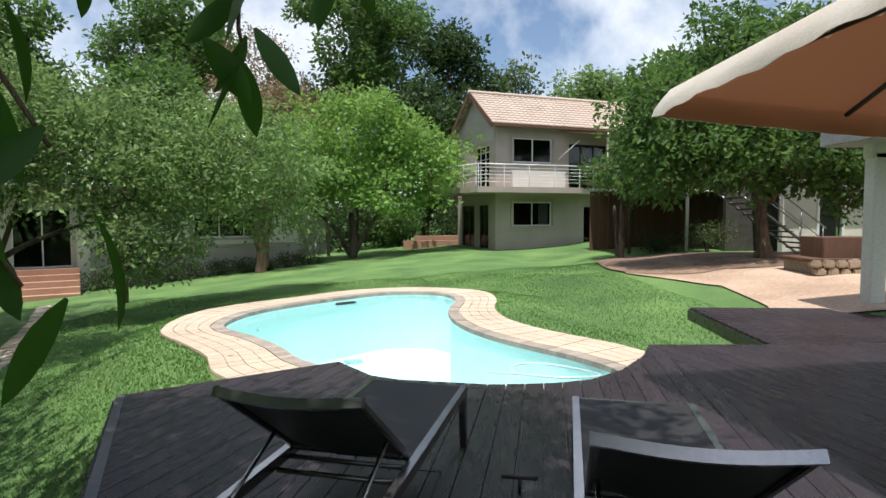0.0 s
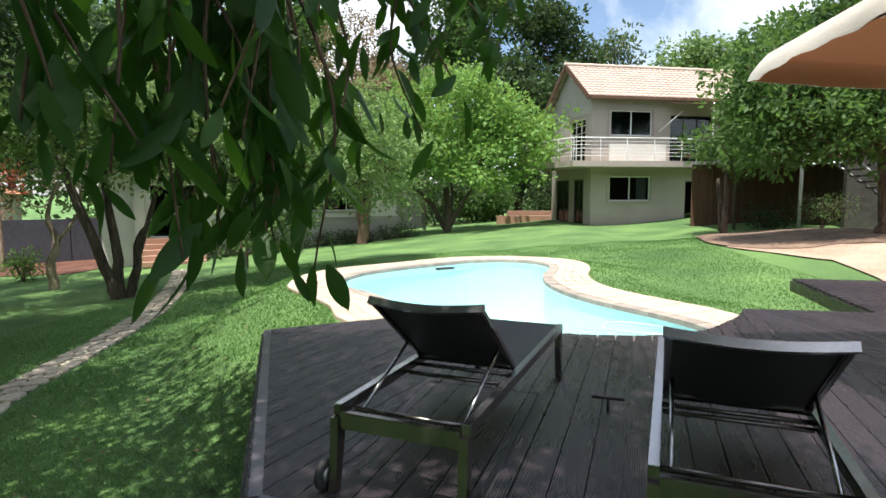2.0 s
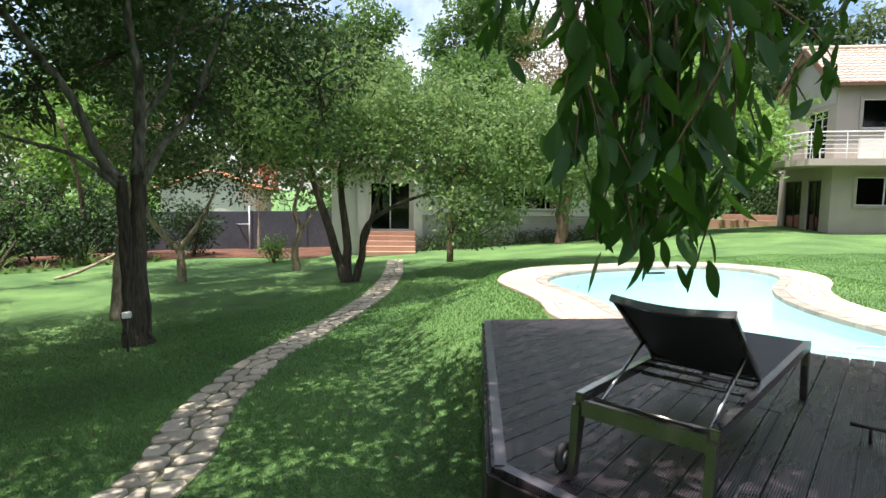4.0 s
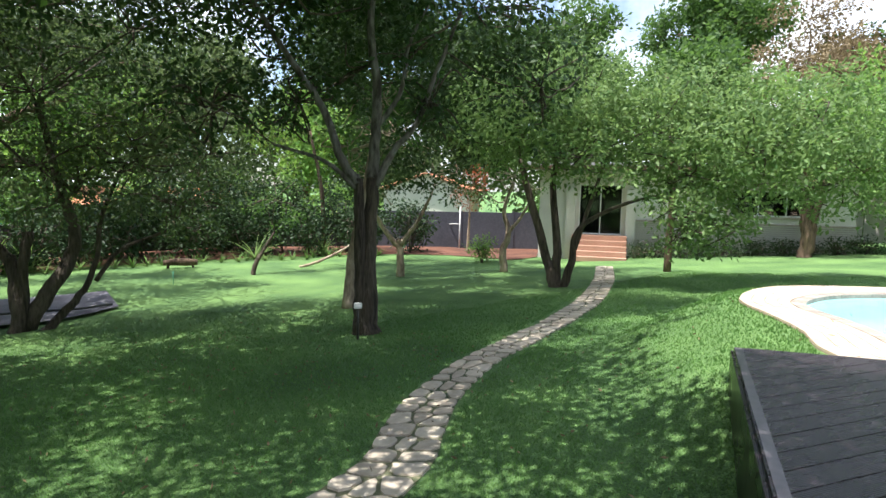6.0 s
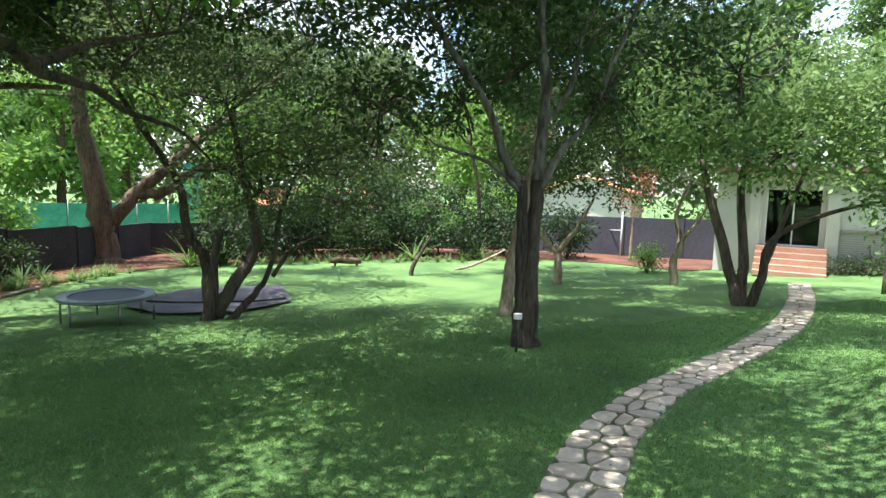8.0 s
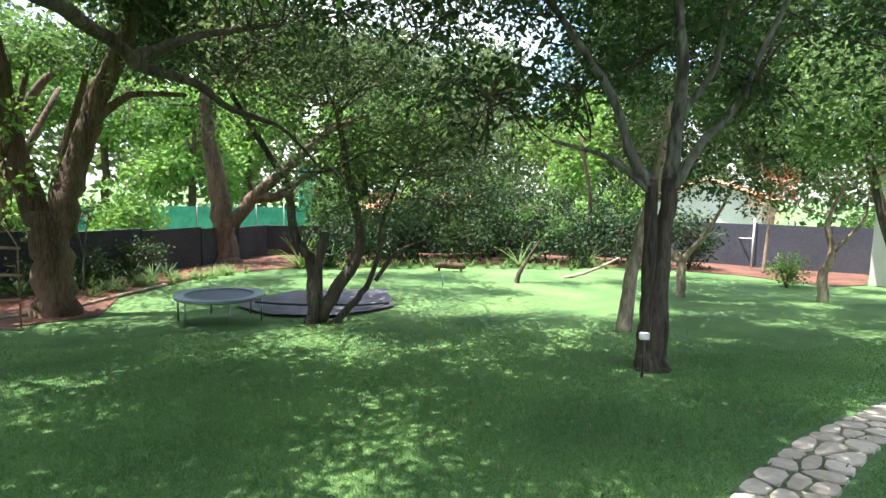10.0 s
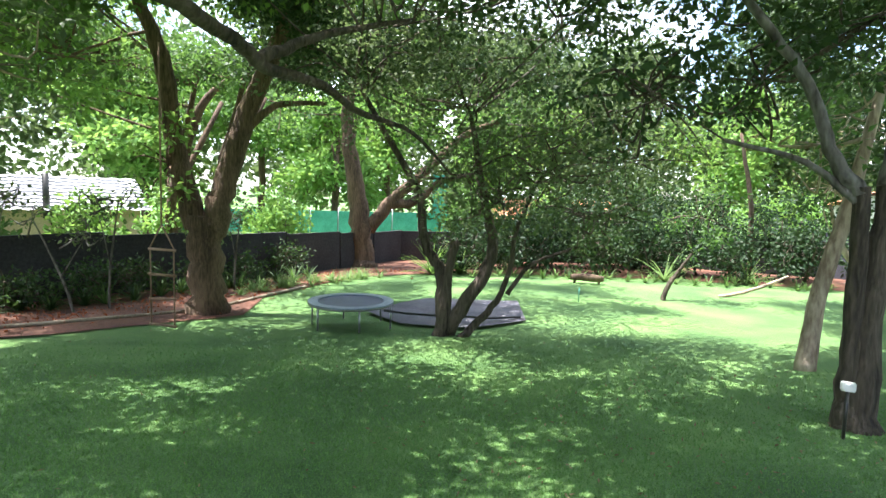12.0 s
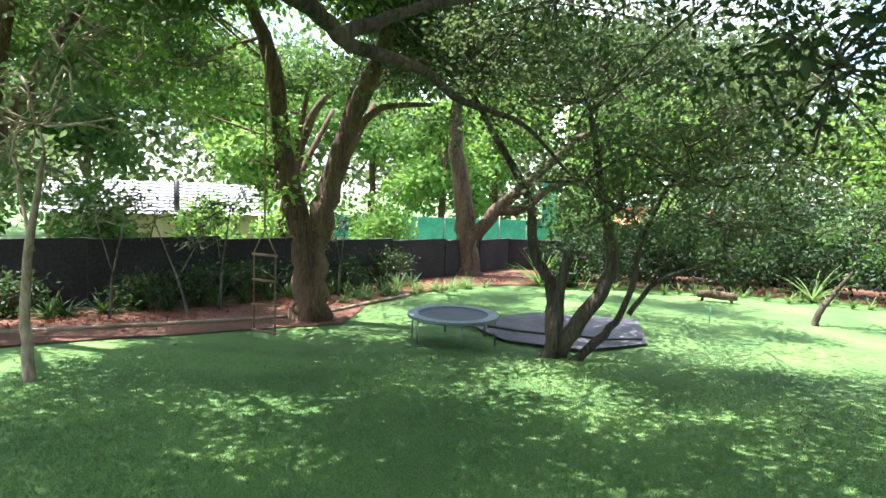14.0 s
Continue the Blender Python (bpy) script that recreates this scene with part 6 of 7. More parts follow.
tree("tree", 6.0, 18.8, "leafy green tree in front of the timber screen", [[(0, 0, -0.2, 0.12), (0.05, 0, 1.0, 0.09), (0, 0, 2.2, 0.07)], [(-0.05, 0.1, 0.1, 0.07), (-0.2, 0.1, 1.8, 0.05)]],
     [(0.3, 0, 3.0, 1.4, 1.4, 1.1), (1.4, 0.3, 4.4, 1.7, 1.6, 1.3), (0.8, 0.2, 2.7, 1.5, 1.3, 0.8), (2.0, 0.4, 5.6, 1.2, 1.3, 0.9), (2.2, 0.4, 3.6, 1.5, 1.4, 1.2)], "leaf_mid", "bark_dark", 0.14, 2.2, per=36, seed=17)
tree("tree", 8.0, 14.0, "thick dark-trunked patio tree with a wide low crown", [[(0, 0, -0.2, 0.22), (0, 0, 0.5, 0.15), (-0.1, 0, 1.4, 0.13), (-0.1, 0, 2.2, 0.11)], [(0.1, 0, 1.4, 0.07), (0.9, -0.1, 2.3, 0.05)]],
     [(-2.1, 0, 2.9, 1.4, 1.5, 1.0), (-0.4, -0.2, 2.7, 1.5, 1.5, 0.9), (1.2, -0.3, 2.8, 1.4, 1.4, 0.9), (2.4, -0.2, 2.5, 1.2, 1.2, 1.1), (-1.0, 0.4, 4.0, 1.8, 1.6, 1.1), (0.8, 0.4, 4.2, 2.0, 1.8, 1.2), (2.8, 0.4, 3.8, 1.6, 1.6, 1.2), (-0.2, 0.6, 5.4, 1.6, 1.6, 0.9), (1.9, -0.4, 1.7, 0.7, 0.6, 0.7), (-2.6, -0.3, 2.1, 0.9, 0.8, 0.7), (-0.6, -0.5, 2.0, 0.9, 0.7, 0.5), (0.7, -0.4, 2.0, 0.7, 0.7, 0.5), (-1.7, -0.4, 2.2, 0.9, 0.8, 0.6), (3.6, -0.2, 2.9, 1.3, 1.2, 1.1), (-2.6, 0.3, 3.6, 1.3, 1.3, 0.9), (2.0, 0.2, 3.2, 1.7, 1.5, 1.1), (-1.2, 0, 3.1, 1.7, 1.5, 1.0)], "leaf_mid", "bark_brown", 0.15, 2.0, per=38, seed=18)

# ---- wooded backdrop: each a tree of its own, in rows ----
BACK = [  # x, y, height, crown radius, leaf, seed
    (-6, 47, 22, 6.5, "leaf_mid"), (1, 45, 17, 4.5, "leaf_dark"), (-13.5, 42, 16.5, 5.5, "leaf_dry"), (-21, 44, 21, 6.5, "leaf_mid"), (7, 52, 15, 4.5, "leaf_olive"), (14, 52, 14, 4.5, "leaf_silver"), (20, 48, 13, 5, "leaf_silver"),
    (-1, 38, 11, 3.6, "leaf_dark"), (-10, 38, 12, 3.6, "leaf_dry"), (26, 40, 15, 5.5, "leaf_mid"), (18, 36, 12, 4, "leaf_mid"), (12.5, 31, 10.5, 3, "leaf_mid"),
    (-28, 38, 19, 6, "leaf_mid"), (-16, 33, 12, 4.2, "leaf_mid"), (-22, 30, 9, 3.2, "leaf_olive"), (-35, 33, 14, 5, "leaf_dark"), (-40, 26, 13, 5, "leaf_olive"), (-38, 19, 11, 4, "leaf_bright"),
    (-46, 14, 15, 5.5, "leaf_olive"), (-43, 5, 13, 5, "leaf_bright"), (-48, -3, 15, 5.5, "leaf_bright"), (-41, -6, 10, 3.6, "leaf_bright"), (-45, -12, 14, 5, "leaf_bright"), (-38, -17, 12, 4.5, "leaf_bright"), (-44, -22, 15, 5.5, "leaf_olive"), (-36, -28, 14, 5.5, "leaf_mid"),
    (-26, -30, 15, 5, "leaf_mid"), (-20, -20, 9, 3.2, "leaf_olive"), (-14, -24, 12, 4.5, "leaf_dark"), (-5, -26, 12, 5, "leaf_mid"), (8, -22, 12, 5, "leaf_mid"), (22, -10, 12, 5, "leaf_mid"), (26, 6, 12, 5, "leaf_dark"), (25, 22, 13, 5, "leaf_mid"),
]


def back_tree(i, x, y, h, r, leaf):
    rng = random.Random(100 + i)
    lob = []
    for k in range(9):
        a, q = rng.uniform(0, 6.28), rng.uniform(0.2, 0.75) * r
        rr = r * rng.uniform(0.34, 0.52)
        lob.append((q * math.cos(a), q * math.sin(a), h * rng.uniform(0.38, 0.86), rr, rr, rr * 0.72))
    lob.append((0, 0, h * 0.86, r * 0.45, r * 0.45, r * 0.36))
    kind = {"leaf_dry": "bare-looking brown feathery tree", "leaf_silver": "tall airy grey-green tree", "leaf_bright": "tall sunlit yellow-green tree", "leaf_olive": "tall olive-green tree", "leaf_dark": "tall dark green tree", "leaf_mid": "tall mid-green tree"}[leaf]
    tree("background_tree", x, y, kind + " beyond the garden", [[(0, 0, -0.3, 0.3), (0.1, 0, h * 0.3, 0.24), (0, 0.2, h * 0.7, 0.12)], [(0, 0, h * 0.25, 0.16), (r * 0.3, 0.2, h * 0.5, 0.1), (r * 0.5, 0, h * 0.65, 0.05)]],
         lob, leaf, "bark_brown", 0.36 if leaf != "leaf_dry" else 0.2, 0.62, per=30, spread=0.42, seed=200 + i, z=float(land(np.array([x]), np.array([y]))[0]) + float(far_hill(np.array([x]), np.array([y]))[0]), twig_r=0.03)


for i, b in enumerate(BACK):
    back_tree(i, *b)


def far_woods():
    rng = np.random.default_rng(77)
    n = 5200
    a = rng.uniform(0, 2 * math.pi, n)
    r = rng.uniform(52, 66, n)
    top = 9.5 + 2.5 * np.sin(a * 9) + 1.8 * np.sin(a * 23 + 1) + 1.2 * np.sin(a * 51)
    x, y = r * np.cos(a), 5 + r * np.sin(a)
    z = rng.uniform(-1.5, 1, n) + top * rng.random(n) ** 0.8
    V, T = leaf_cloud(rng, np.stack([x, y, z], 1), 18, 1.1, 0.75, 0.3, 0.6)
    alone("far_woods", fast_mesh("far_woods", V, T, M["leaf_olive"]), "belt of distant woods round the garden", "woods", kind="stuff")


far_woods()


def shrub(x, y, r, h, leaf, seed, label, size=0.14, name="shrub", clumps=1.4):
    rng = random.Random(seed)
    lob = [(rng.uniform(-0.5, 0.5) * r, rng.uniform(-0.5, 0.5) * r, h * rng.uniform(0.3, 0.75), r * 0.6, r * 0.6, h * 0.35) for _ in range(4)]
    st = [[(0, 0, 0, 0.04), (rng.uniform(-0.5, 0.5) * r, rng.uniform(-0.5, 0.5) * r, h * 0.7, 0.02)] for _ in range(3)]
    return tree(name, x, y, label, st, lob, leaf, "bark_dark", size, clumps, per=24, spread=0.22, seed=seed, category="shrub", twig_r=0.012)


rs = random.Random(5)
HEDGE = [(-25.8, 1.5), (-26.4, 4.2), (-26.3, 7.0), (-25.8, 9.6), (-25.0, 12.2), (-23.8, 14.6), (-22.4, 16.6), (-27.5, 2.8), (-28.0, 6.0), (-27.6, 9.0), (-26.8, 12.0), (-25.6, 15.0), (-29.3, 4.5), (-29.3, 8.0), (-28.6, 11.0)]
for i, (x, y) in enumerate(HEDGE):
    tall = 2.4 if i < 8 else (3.6 if i < 13 else 5.0)
    lf = ["leaf_shaded", "leaf_shaded", "leaf_dark", "leaf_shaded", "leaf_shaded"][i % 5]
    shrub(x + rs.uniform(-0.3, 0.3), y + rs.uniform(-0.3, 0.3), 1.5 if i < 8 else 2.1, tall, lf, 300 + i, {"leaf_shaded": "dense green shrub in the bed, leaves darkened for shade", "leaf_dark": "leafy dark green shrub in the bed"}[lf], 0.16, clumps=1.3)
for i, (x, y, h) in enumerate([(-19.0, -8.2, 1.0), (-16.6, -9.8, 0.8), (-14.4, -11.4, 0.9), (-21.5, -6.2, 1.0), (-23.6, -5.0, 1.2), (-17.8, -8.9, 1.2), (-12.5, -12.6, 1.0), (-20.2, -7.0, 0.8)]):
    shrub(x, y, 0.8, h, "leaf_dark", 330 + i, "low dark green shrub against the boundary wall", 0.12, clumps=1.0)
for i in range(10):
    k = i / 9
    x, y = WA.x + math.cos(radians(WANG)) * (-2.2 + 8.4 * k) + 0.35, WA.y + math.sin(radians(WANG)) * (-2.2 + 8.4 * k) - 0.6
    shrub(x, y, 0.55, 0.45, "leaf_dark", 350 + i, "low dark green border plant along the garden house wall", 0.08, "border_plant", 2.2)
shrub(9.0, 19.0, 0.62, 0.95, "leaf_silver", 370, "round grey-green bush on the patio", 0.05, clumps=6)
shrub(7.9, 20.6, 0.6, 0.55, "leaf_dark", 371, "low dark bush by the screen", 0.1, clumps=2)
shrub(-17.2, 16.2, 0.6, 0.9, "leaf_bright", 372, "small yellow-green shrub beside the garden house", 0.1, clumps=2)
tree("tree", -20.6, 18.6, "small red-leaved tree by the slate fence", [[(0, 0, -0.1, 0.08), (0, 0.05, 1.2, 0.06), (0.1, 0, 2.4, 0.04)]], [(0, 0, 3.0, 0.9, 0.9, 0.8), (0.2, 0.2, 3.8, 0.7, 0.7, 0.5)], "leaf_red", "bark_light", 0.11, 1.2, seed=19)


for i, (x, y, r, h) in enumerate([(-9.5, 35, 2.4, 3.2), (-6, 34.5, 2.2, 2.6), (-2.6, 35.5, 2.4, 2.8), (0.6, 36.5, 2.2, 3.0), (-12, 33, 2.4, 3.4), (4, 38, 2.6, 4), (-4.4, 38, 2.6, 4), (-18.8, -12.8, 1.6, 3.4), (-21.6, -11.4, 1.6, 3.2), (-15.4, -15.0, 1.8, 3.6), (-24.6, -9.2, 1.6, 3.0), (-12.2, -17.6, 2.0, 3.8), (-27.6, -6.4, 1.6, 2.8), (-33.4, 3.0, 2.2, 3.8), (-33.6, 7.5, 2.2, 4.2), (-33.0, 12.0, 2.4, 4.4), (-31.0, 18.0, 2.4, 4.4), (-21.5, 26.0, 2.0, 3.0), (-18.0, 27.5, 2.2, 3.4)]):
    shrub(x, y, r, h, ("leaf_dark" if i % 2 else "leaf_mid") if i < 7 else ("leaf_mid" if i % 2 else "leaf_bright"), 520 + i, (["leafy mid-green bush beyond the garden wall", "dense dark green bush beyond the garden wall"] if i < 7 else ["bright yellow-green bush beyond the garden wall", "leafy mid-green bush beyond the garden wall"])[i % 2], 0.2, clumps=1.4)


def strap_plant(x, y, n, length, mat, label, seed, name="strap_leaf_plant", wid=0.035, z=None):
    rng = random.Random(seed)
    V, Fc = [], []
    for _ in range(n):
        a, tilt = rng.uniform(0, 6.28), rng.uniform(0.15, 1.1)
        L = length * rng.uniform(0.6, 1.1)
        dx, dy = math.cos(a), math.sin(a)
        o = len(V)
        for k in range(5):
            s = k / 4
            r = L * (math.sin(tilt) * s + 0.25 * s * s)
            zz = L * (math.cos(tilt) * s - 0.45 * s * s * math.sin(tilt))
            w = wid * (1 - s) ** 0.6 * 0.9 + 0.002
            V += [(dx * r - dy * w, dy * r + dx * w, zz), (dx * r, dy * r, zz - w * 0.4), (dx * r + dy * w, dy * r - dx * w, zz)]
        for k in range(4):
            b = o + 3 * k
            Fc += [[b, b + 1, b + 4, b + 3], [b + 1, b + 2, b + 5, b + 4]]
    t = thing(name, x, y, H(x, y) if z is None else z, label, "plant", rz=0)
    part("leaf", mesh_from("straps", V, Fc, M[mat]), t, kind="stuff")
    return t


for i in range(34):
    x = -19.6 - 4.6 * (i / 33) + rs.uniform(-0.4, 0.4)
    y = -5.6 + 3.6 * (i / 33) + rs.uniform(-0.4, 0.3)
    strap_plant(x, y, 26, 0.5, "leaf_silver", "clump of pale strap-leaved edging plants by the bed", 400 + i, wid=0.02)
for i in range(26):
    x, y = -25.2 + 0.05 * i + rs.uniform(-0.4, 0.4), 0.8 + 0.55 * i
    strap_plant(x + (0.12 * max(0, i - 12)), y, 24, 0.55, ["leaf_silver", "leaf_mid"][i % 2], ["clump of pale strap-leaved edging plants by the bed", "clump of green strap-leaved plants by the bed"][i % 2], 440 + i, wid=0.025)
for i in range(22):
    k = i / 21
    x, y = -12.2 - 11.0 * k + rs.uniform(-0.3, 0.3), -13.3 + 8.6 * k + rs.uniform(-0.25, 0.25)
    strap_plant(x + 0.3, y + 0.4, 36, 0.75, ["leaf_dark", "leaf_mid"][i % 3 == 2], ["clump of dark arching leaves at the foot of the wall", "clump of mid-green arching leaves at the foot of the wall"][i % 3 == 2], 560 + i, wid=0.03)
for i, (x, y, l) in enumerate([(-24.6, 9.5, 1.5), (-25.2, 0.3, 1.7), (-25.6, 1.5, 1.6), (-24.2, 12.6, 1.3), (-9.8, 28.6, 1.5), (-9.2, 28.2, 1.2)]):
    strap_plant(x, y, 44, l, "leaf_silver" if i != 1 else "leaf_bright", "large arching sword-leaved plant", 480 + i, wid=0.04)

edge = [(a, b, H(a, b) + 0.05, 0.05) for a, b in [(-10.5, -11.5), (-13.4, -8.8), (-15.0, -7.4), (-17.0, -5.6), (-19.1, -4.6), (-21.2, -3.9)]]
alone("bed_edging", tubes("bed_edging", [smooth_line(edge, 4)], M["mortar"], 6), "low cement edging between lawn and bed", "edging")


# ---- overhanging bough close to the path ----
def hanging_bough():
    rng = np.random.default_rng(42)
    t = thing("overhanging_bough", 0.0, 0.0, 0.0, "drooping bough of long dark green leaves hanging over the deck's edge", "branch")
    twigs, cents = [], []
    for (x0, y0, z0, x1, y1, z1) in BOUGH:
        ln = smooth_line([(x0, y0, z0, 0.004), (x0 * 0.7 + x1 * 0.3 + rng.normal(0, 0.035), y0 * 0.7 + y1 * 0.3 + rng.normal(0, 0.035), z0 * 0.65 + z1 * 0.35, 0.0026), (x0 * 0.3 + x1 * 0.7 + rng.normal(0, 0.03), y0 * 0.3 + y1 * 0.7 + rng.normal(0, 0.03), z0 * 0.3 + z1 * 0.7, 0.0018), (x1, y1, z1, 0.001)], 6)
        twigs.append(ln)
        cents += [q[:3] for q in ln[4:]]
    part("twig", tubes("twig", twigs, M["bark_brown"], 6), t, kind="stuff")
    C = np.array(cents)
    C = np.repeat(C, rng.integers(1, 3, len(C)), axis=0)
    n = len(C)
    base = C + rng.normal(size=(n, 3)) * 0.012
    V, Fc = [], []
    for b in base:
        if abs(b[2] - 1.78) < 0.35 and float(seg_dist(b[0], b[1], [(0, 0), (-0.01, -0.27), (-0.06, -0.51), (-0.15, -0.7)], False)) < 0.15:
            continue
        a = rng.uniform(0, 2 * math.pi)
        d = np.array([math.cos(a) * 0.55, math.sin(a) * 0.55, -rng.uniform(0.5, 1.4)]); d /= np.linalg.norm(d)
        s = np.cross(d, rng.normal(size=3)); s /= np.linalg.norm(s)
        up = np.cross(s, d)
        L = rng.uniform(0.03, 0.065)
        W = L * rng.uniform(0.12, 0.2)
        bend = rng.uniform(-0.25, 0.25)
        o = len(V)
        m = 6
        for k in range(m + 1):
            u = k / m
            w = W * math.sin(math.pi * min(1, u * 0.97 + 0.03)) ** 0.8
            p = b + d * L * u + up * bend * L * u * u
            V += [p + s * w + up * w * 0.3, p, p - s * w + up * w * 0.3]
        for k in range(m):
            q = o + 3 * k
            Fc += [[q, q + 1, q + 4, q + 3], [q + 1, q + 2, q + 5, q + 4]]
    part("leaf", mesh_from("bough_leaves", V, Fc, M["leaf_near"], True), t, kind="stuff")


BOUGH = []
br_ = random.Random(9)
for i in range(15):
    a, r = br_.uniform(0, 6.28), 0.15 * math.sqrt(br_.random())
    x, y = -0.31 + 0.95 * r * math.cos(a), -0.01 + 0.9 * r * math.sin(a)
    BOUGH.append((x * 0.9 - 0.06, y * 0.8, 2.2, x, y, 1.62 + 0.16 * br_.random() + 1.2 * max(0, r - 0.07)))
bn_ = random.Random(21)
for i in range(11):
    k = i / 10
    x, y = -0.355 + 0.06 * k + bn_.uniform(-0.025, 0.03), -0.2 + 0.3 * k + bn_.uniform(-0.03, 0.03)
    BOUGH.append((x - 0.05, y + 0.03, 2.2, x, y, 1.69 + 0.12 * bn_.random()))
for i in range(10):
    x, y = br_.uniform(-0.75, -0.1), br_.uniform(0.2, 0.55)
    BOUGH.append((x - 0.08, y - 0.05, 2.35, x, y, 1.95 + 0.12 * br_.random() + 0.2 * max(0, y - 0.1)))
for x, y, z in ((-0.15, 0.22, 1.86), (-0.2, 0.27, 1.8), (-0.11, 0.32, 1.93), (-0.3, 0.3, 1.82)):
    BOUGH.append((x - 0.1, y - 0.02, 2.15, x, y, z))
for i in range(4):
    x, y = br_.uniform(0.1, 0.35), br_.uniform(0.5, 0.65)
    BOUGH.append((x - 0.2, y - 0.05, 2.45, x, y, 2.12 + 0.06 * br_.random()))
hanging_bough()


# ---- grass near the walk ----
def grass(n=230000):
    rng = np.random.default_rng(7)
    x = rng.uniform(-15.5, 0.4, n); y = -7 + 18 * rng.random(n) ** 1.3
    dist = np.minimum(seg_dist(x, y, [(0.0, 0.0), (-3.7, -0.2)], False), 30)
    keep = rng.random(n) < np.clip(3.2 / np.maximum(dist, 0.6), 0.0, 1) ** 1.2 * np.clip((11 - dist) / 6, 0, 1)
    ind = within(DECK_POLY, x, y) | within(COPE, x, y)
    d = seg_dist(x, y, [(a, b) for a, b, _ in PATH], False)
    keep &= ~ind & (d > 0.33)
    x, y, dist = x[keep], y[keep], dist[keep]
    z = land(x, y)
    m = len(x)
    a = rng.uniform(0, 2 * math.pi, m)
    h = rng.uniform(0.015, 0.04, m)
    w = 0.0028 + 0.0007 * dist
    lx, ly = rng.normal(0, 0.02, m), rng.normal(0, 0.02, m)
    V = np.stack([np.stack([x - np.cos(a) * w, y - np.sin(a) * w, z - 0.005], 1), np.stack([x + np.cos(a) * w, y + np.sin(a) * w, z - 0.005], 1), np.stack([x + lx, y + ly, z + h], 1)], 1).reshape(-1, 3)
    T = np.arange(m * 3).reshape(-1, 3)
    alone("grass", fast_mesh("grass", V, T, M["blade"]), "short green lawn grass", "grass", kind="stuff")


grass(700000)


def far_grass(n=150000):
    rng = np.random.default_rng(8)
    x, y = rng.uniform(-9, 6.5, n), rng.uniform(4.5, 17, n)
    ok = ~(within(DECK_POLY, x, y) | within(COPE, x, y) | within(UP, x, y)) & (seg_dist(x, y, [(a, b) for a, b, _ in PATH], False) > 0.35) & ((x < 4.3) | (y > 14) | (y < 0))
    x, y = x[ok], y[ok]
    m = len(x)
    z, a, h = land(x, y), rng.uniform(0, 6.28, m), rng.uniform(0.012, 0.028, m)
    V = np.stack([np.stack([x - np.cos(a) * 0.009, y - np.sin(a) * 0.009, z - 0.005], 1), np.stack([x + np.cos(a) * 0.009, y + np.sin(a) * 0.009, z - 0.005], 1), np.stack([x, y, z + h], 1)], 1).reshape(-1, 3)
    alone("grass", fast_mesh("grass_far", V, np.arange(m * 3).reshape(-1, 3), M["blade"]), "short green lawn grass round the pool", "grass", kind="stuff")


far_grass()

def litter():
    rng = np.random.default_rng(31)
    n = 900
    x = np.concatenate([rng.normal(-7.4, 2.2, n // 2), rng.uniform(-15, -2, n - n // 2)])
    y = np.concatenate([rng.normal(2.6, 1.8, n // 2), rng.uniform(-8, 7, n - n // 2)])
    z = land(x, y) + 0.035
    V, T = leaf_cloud(rng, np.stack([x, y, z], 1), 1, 0.003, 0.05, 0.0, 0.35)
    alone("fallen_leaves", fast_mesh("fallen_leaves", V, T, M["leaf_dry"]), "pale dry leaves scattered on the lawn", "fallen leaves", kind="stuff")
    m = 1500
    u = rng.random(m)
    px = np.interp(u, np.linspace(0, 1, len(BED_W)), [p[0] for p in BED_W]) + rng.normal(-0.8, 0.7, m)
    py = np.interp(u, np.linspace(0, 1, len(BED_W)), [p[1] for p in BED_W]) + rng.normal(-0.8, 0.7, m)
    V, T = leaf_cloud(rng, np.stack([px, py, land(px, py) + 0.05], 1), 1, 0.003, 0.09, 0.0, 0.4)
    alone("leaf_litter", fast_mesh("leaf_litter", V, T, M["leaf_red"]), "reddish brown leaf litter in the bed", "leaf litter", kind="stuff")


litter()

# ---- pieces: coping bricks, deck boards, flagstones ----
for i in range(len(PIN)):
    j = (i + 1) % len(PIN)
    (oa, na, ba), (ob_, nb, bb) = OUT[i], OUT[j]
    a, b = PIN[i], PIN[j]
    def quad(s0, s1, mat, name):
        g = 0.04
        p = [a * (1 - g / 2) + b * g / 2, b * (1 - g / 2) + a * g / 2]
        q0 = [p[0] + na * s0[0], p[1] + nb * s0[1]]
        q1 = [p[0] + na * s1[0], p[1] + nb * s1[1]]
        lift = 0.0015 * ((i * 7) % 3)
        pts = [q0[0], q0[1], q1[1], q1[0]]
        V = [(v[0], v[1], TERRACE + lift) for v in pts] + [(v[0], v[1], TERRACE - 0.05) for v in pts]
        Fc = [[0, 1, 2, 3], [1, 0, 4, 5], [2, 1, 5, 6], [3, 2, 6, 7], [0, 3, 7, 4]]
        if (pts[1][0] - pts[0][0]) * (pts[2][1] - pts[0][1]) - (pts[2][0] - pts[0][0]) * (pts[1][1] - pts[0][1]) < 0:
            Fc = [f[::-1] for f in Fc]
        part(name, mesh_from(name, V, Fc, M[mat]), coping)
    quad((-0.03, -0.03), (0.12, 0.12), "coping_edge", "brick")
    rows = 4
    for r in range(rows):
        f0, f1 = r / rows, (r + 1) / rows
        quad((0.13 + (ba - 0.13) * f0 + 0.004, 0.13 + (bb - 0.13) * f0 + 0.004), (0.13 + (ba - 0.13) * f1 - 0.004, 0.13 + (bb - 0.13) * f1 - 0.004), "coping", "brick")

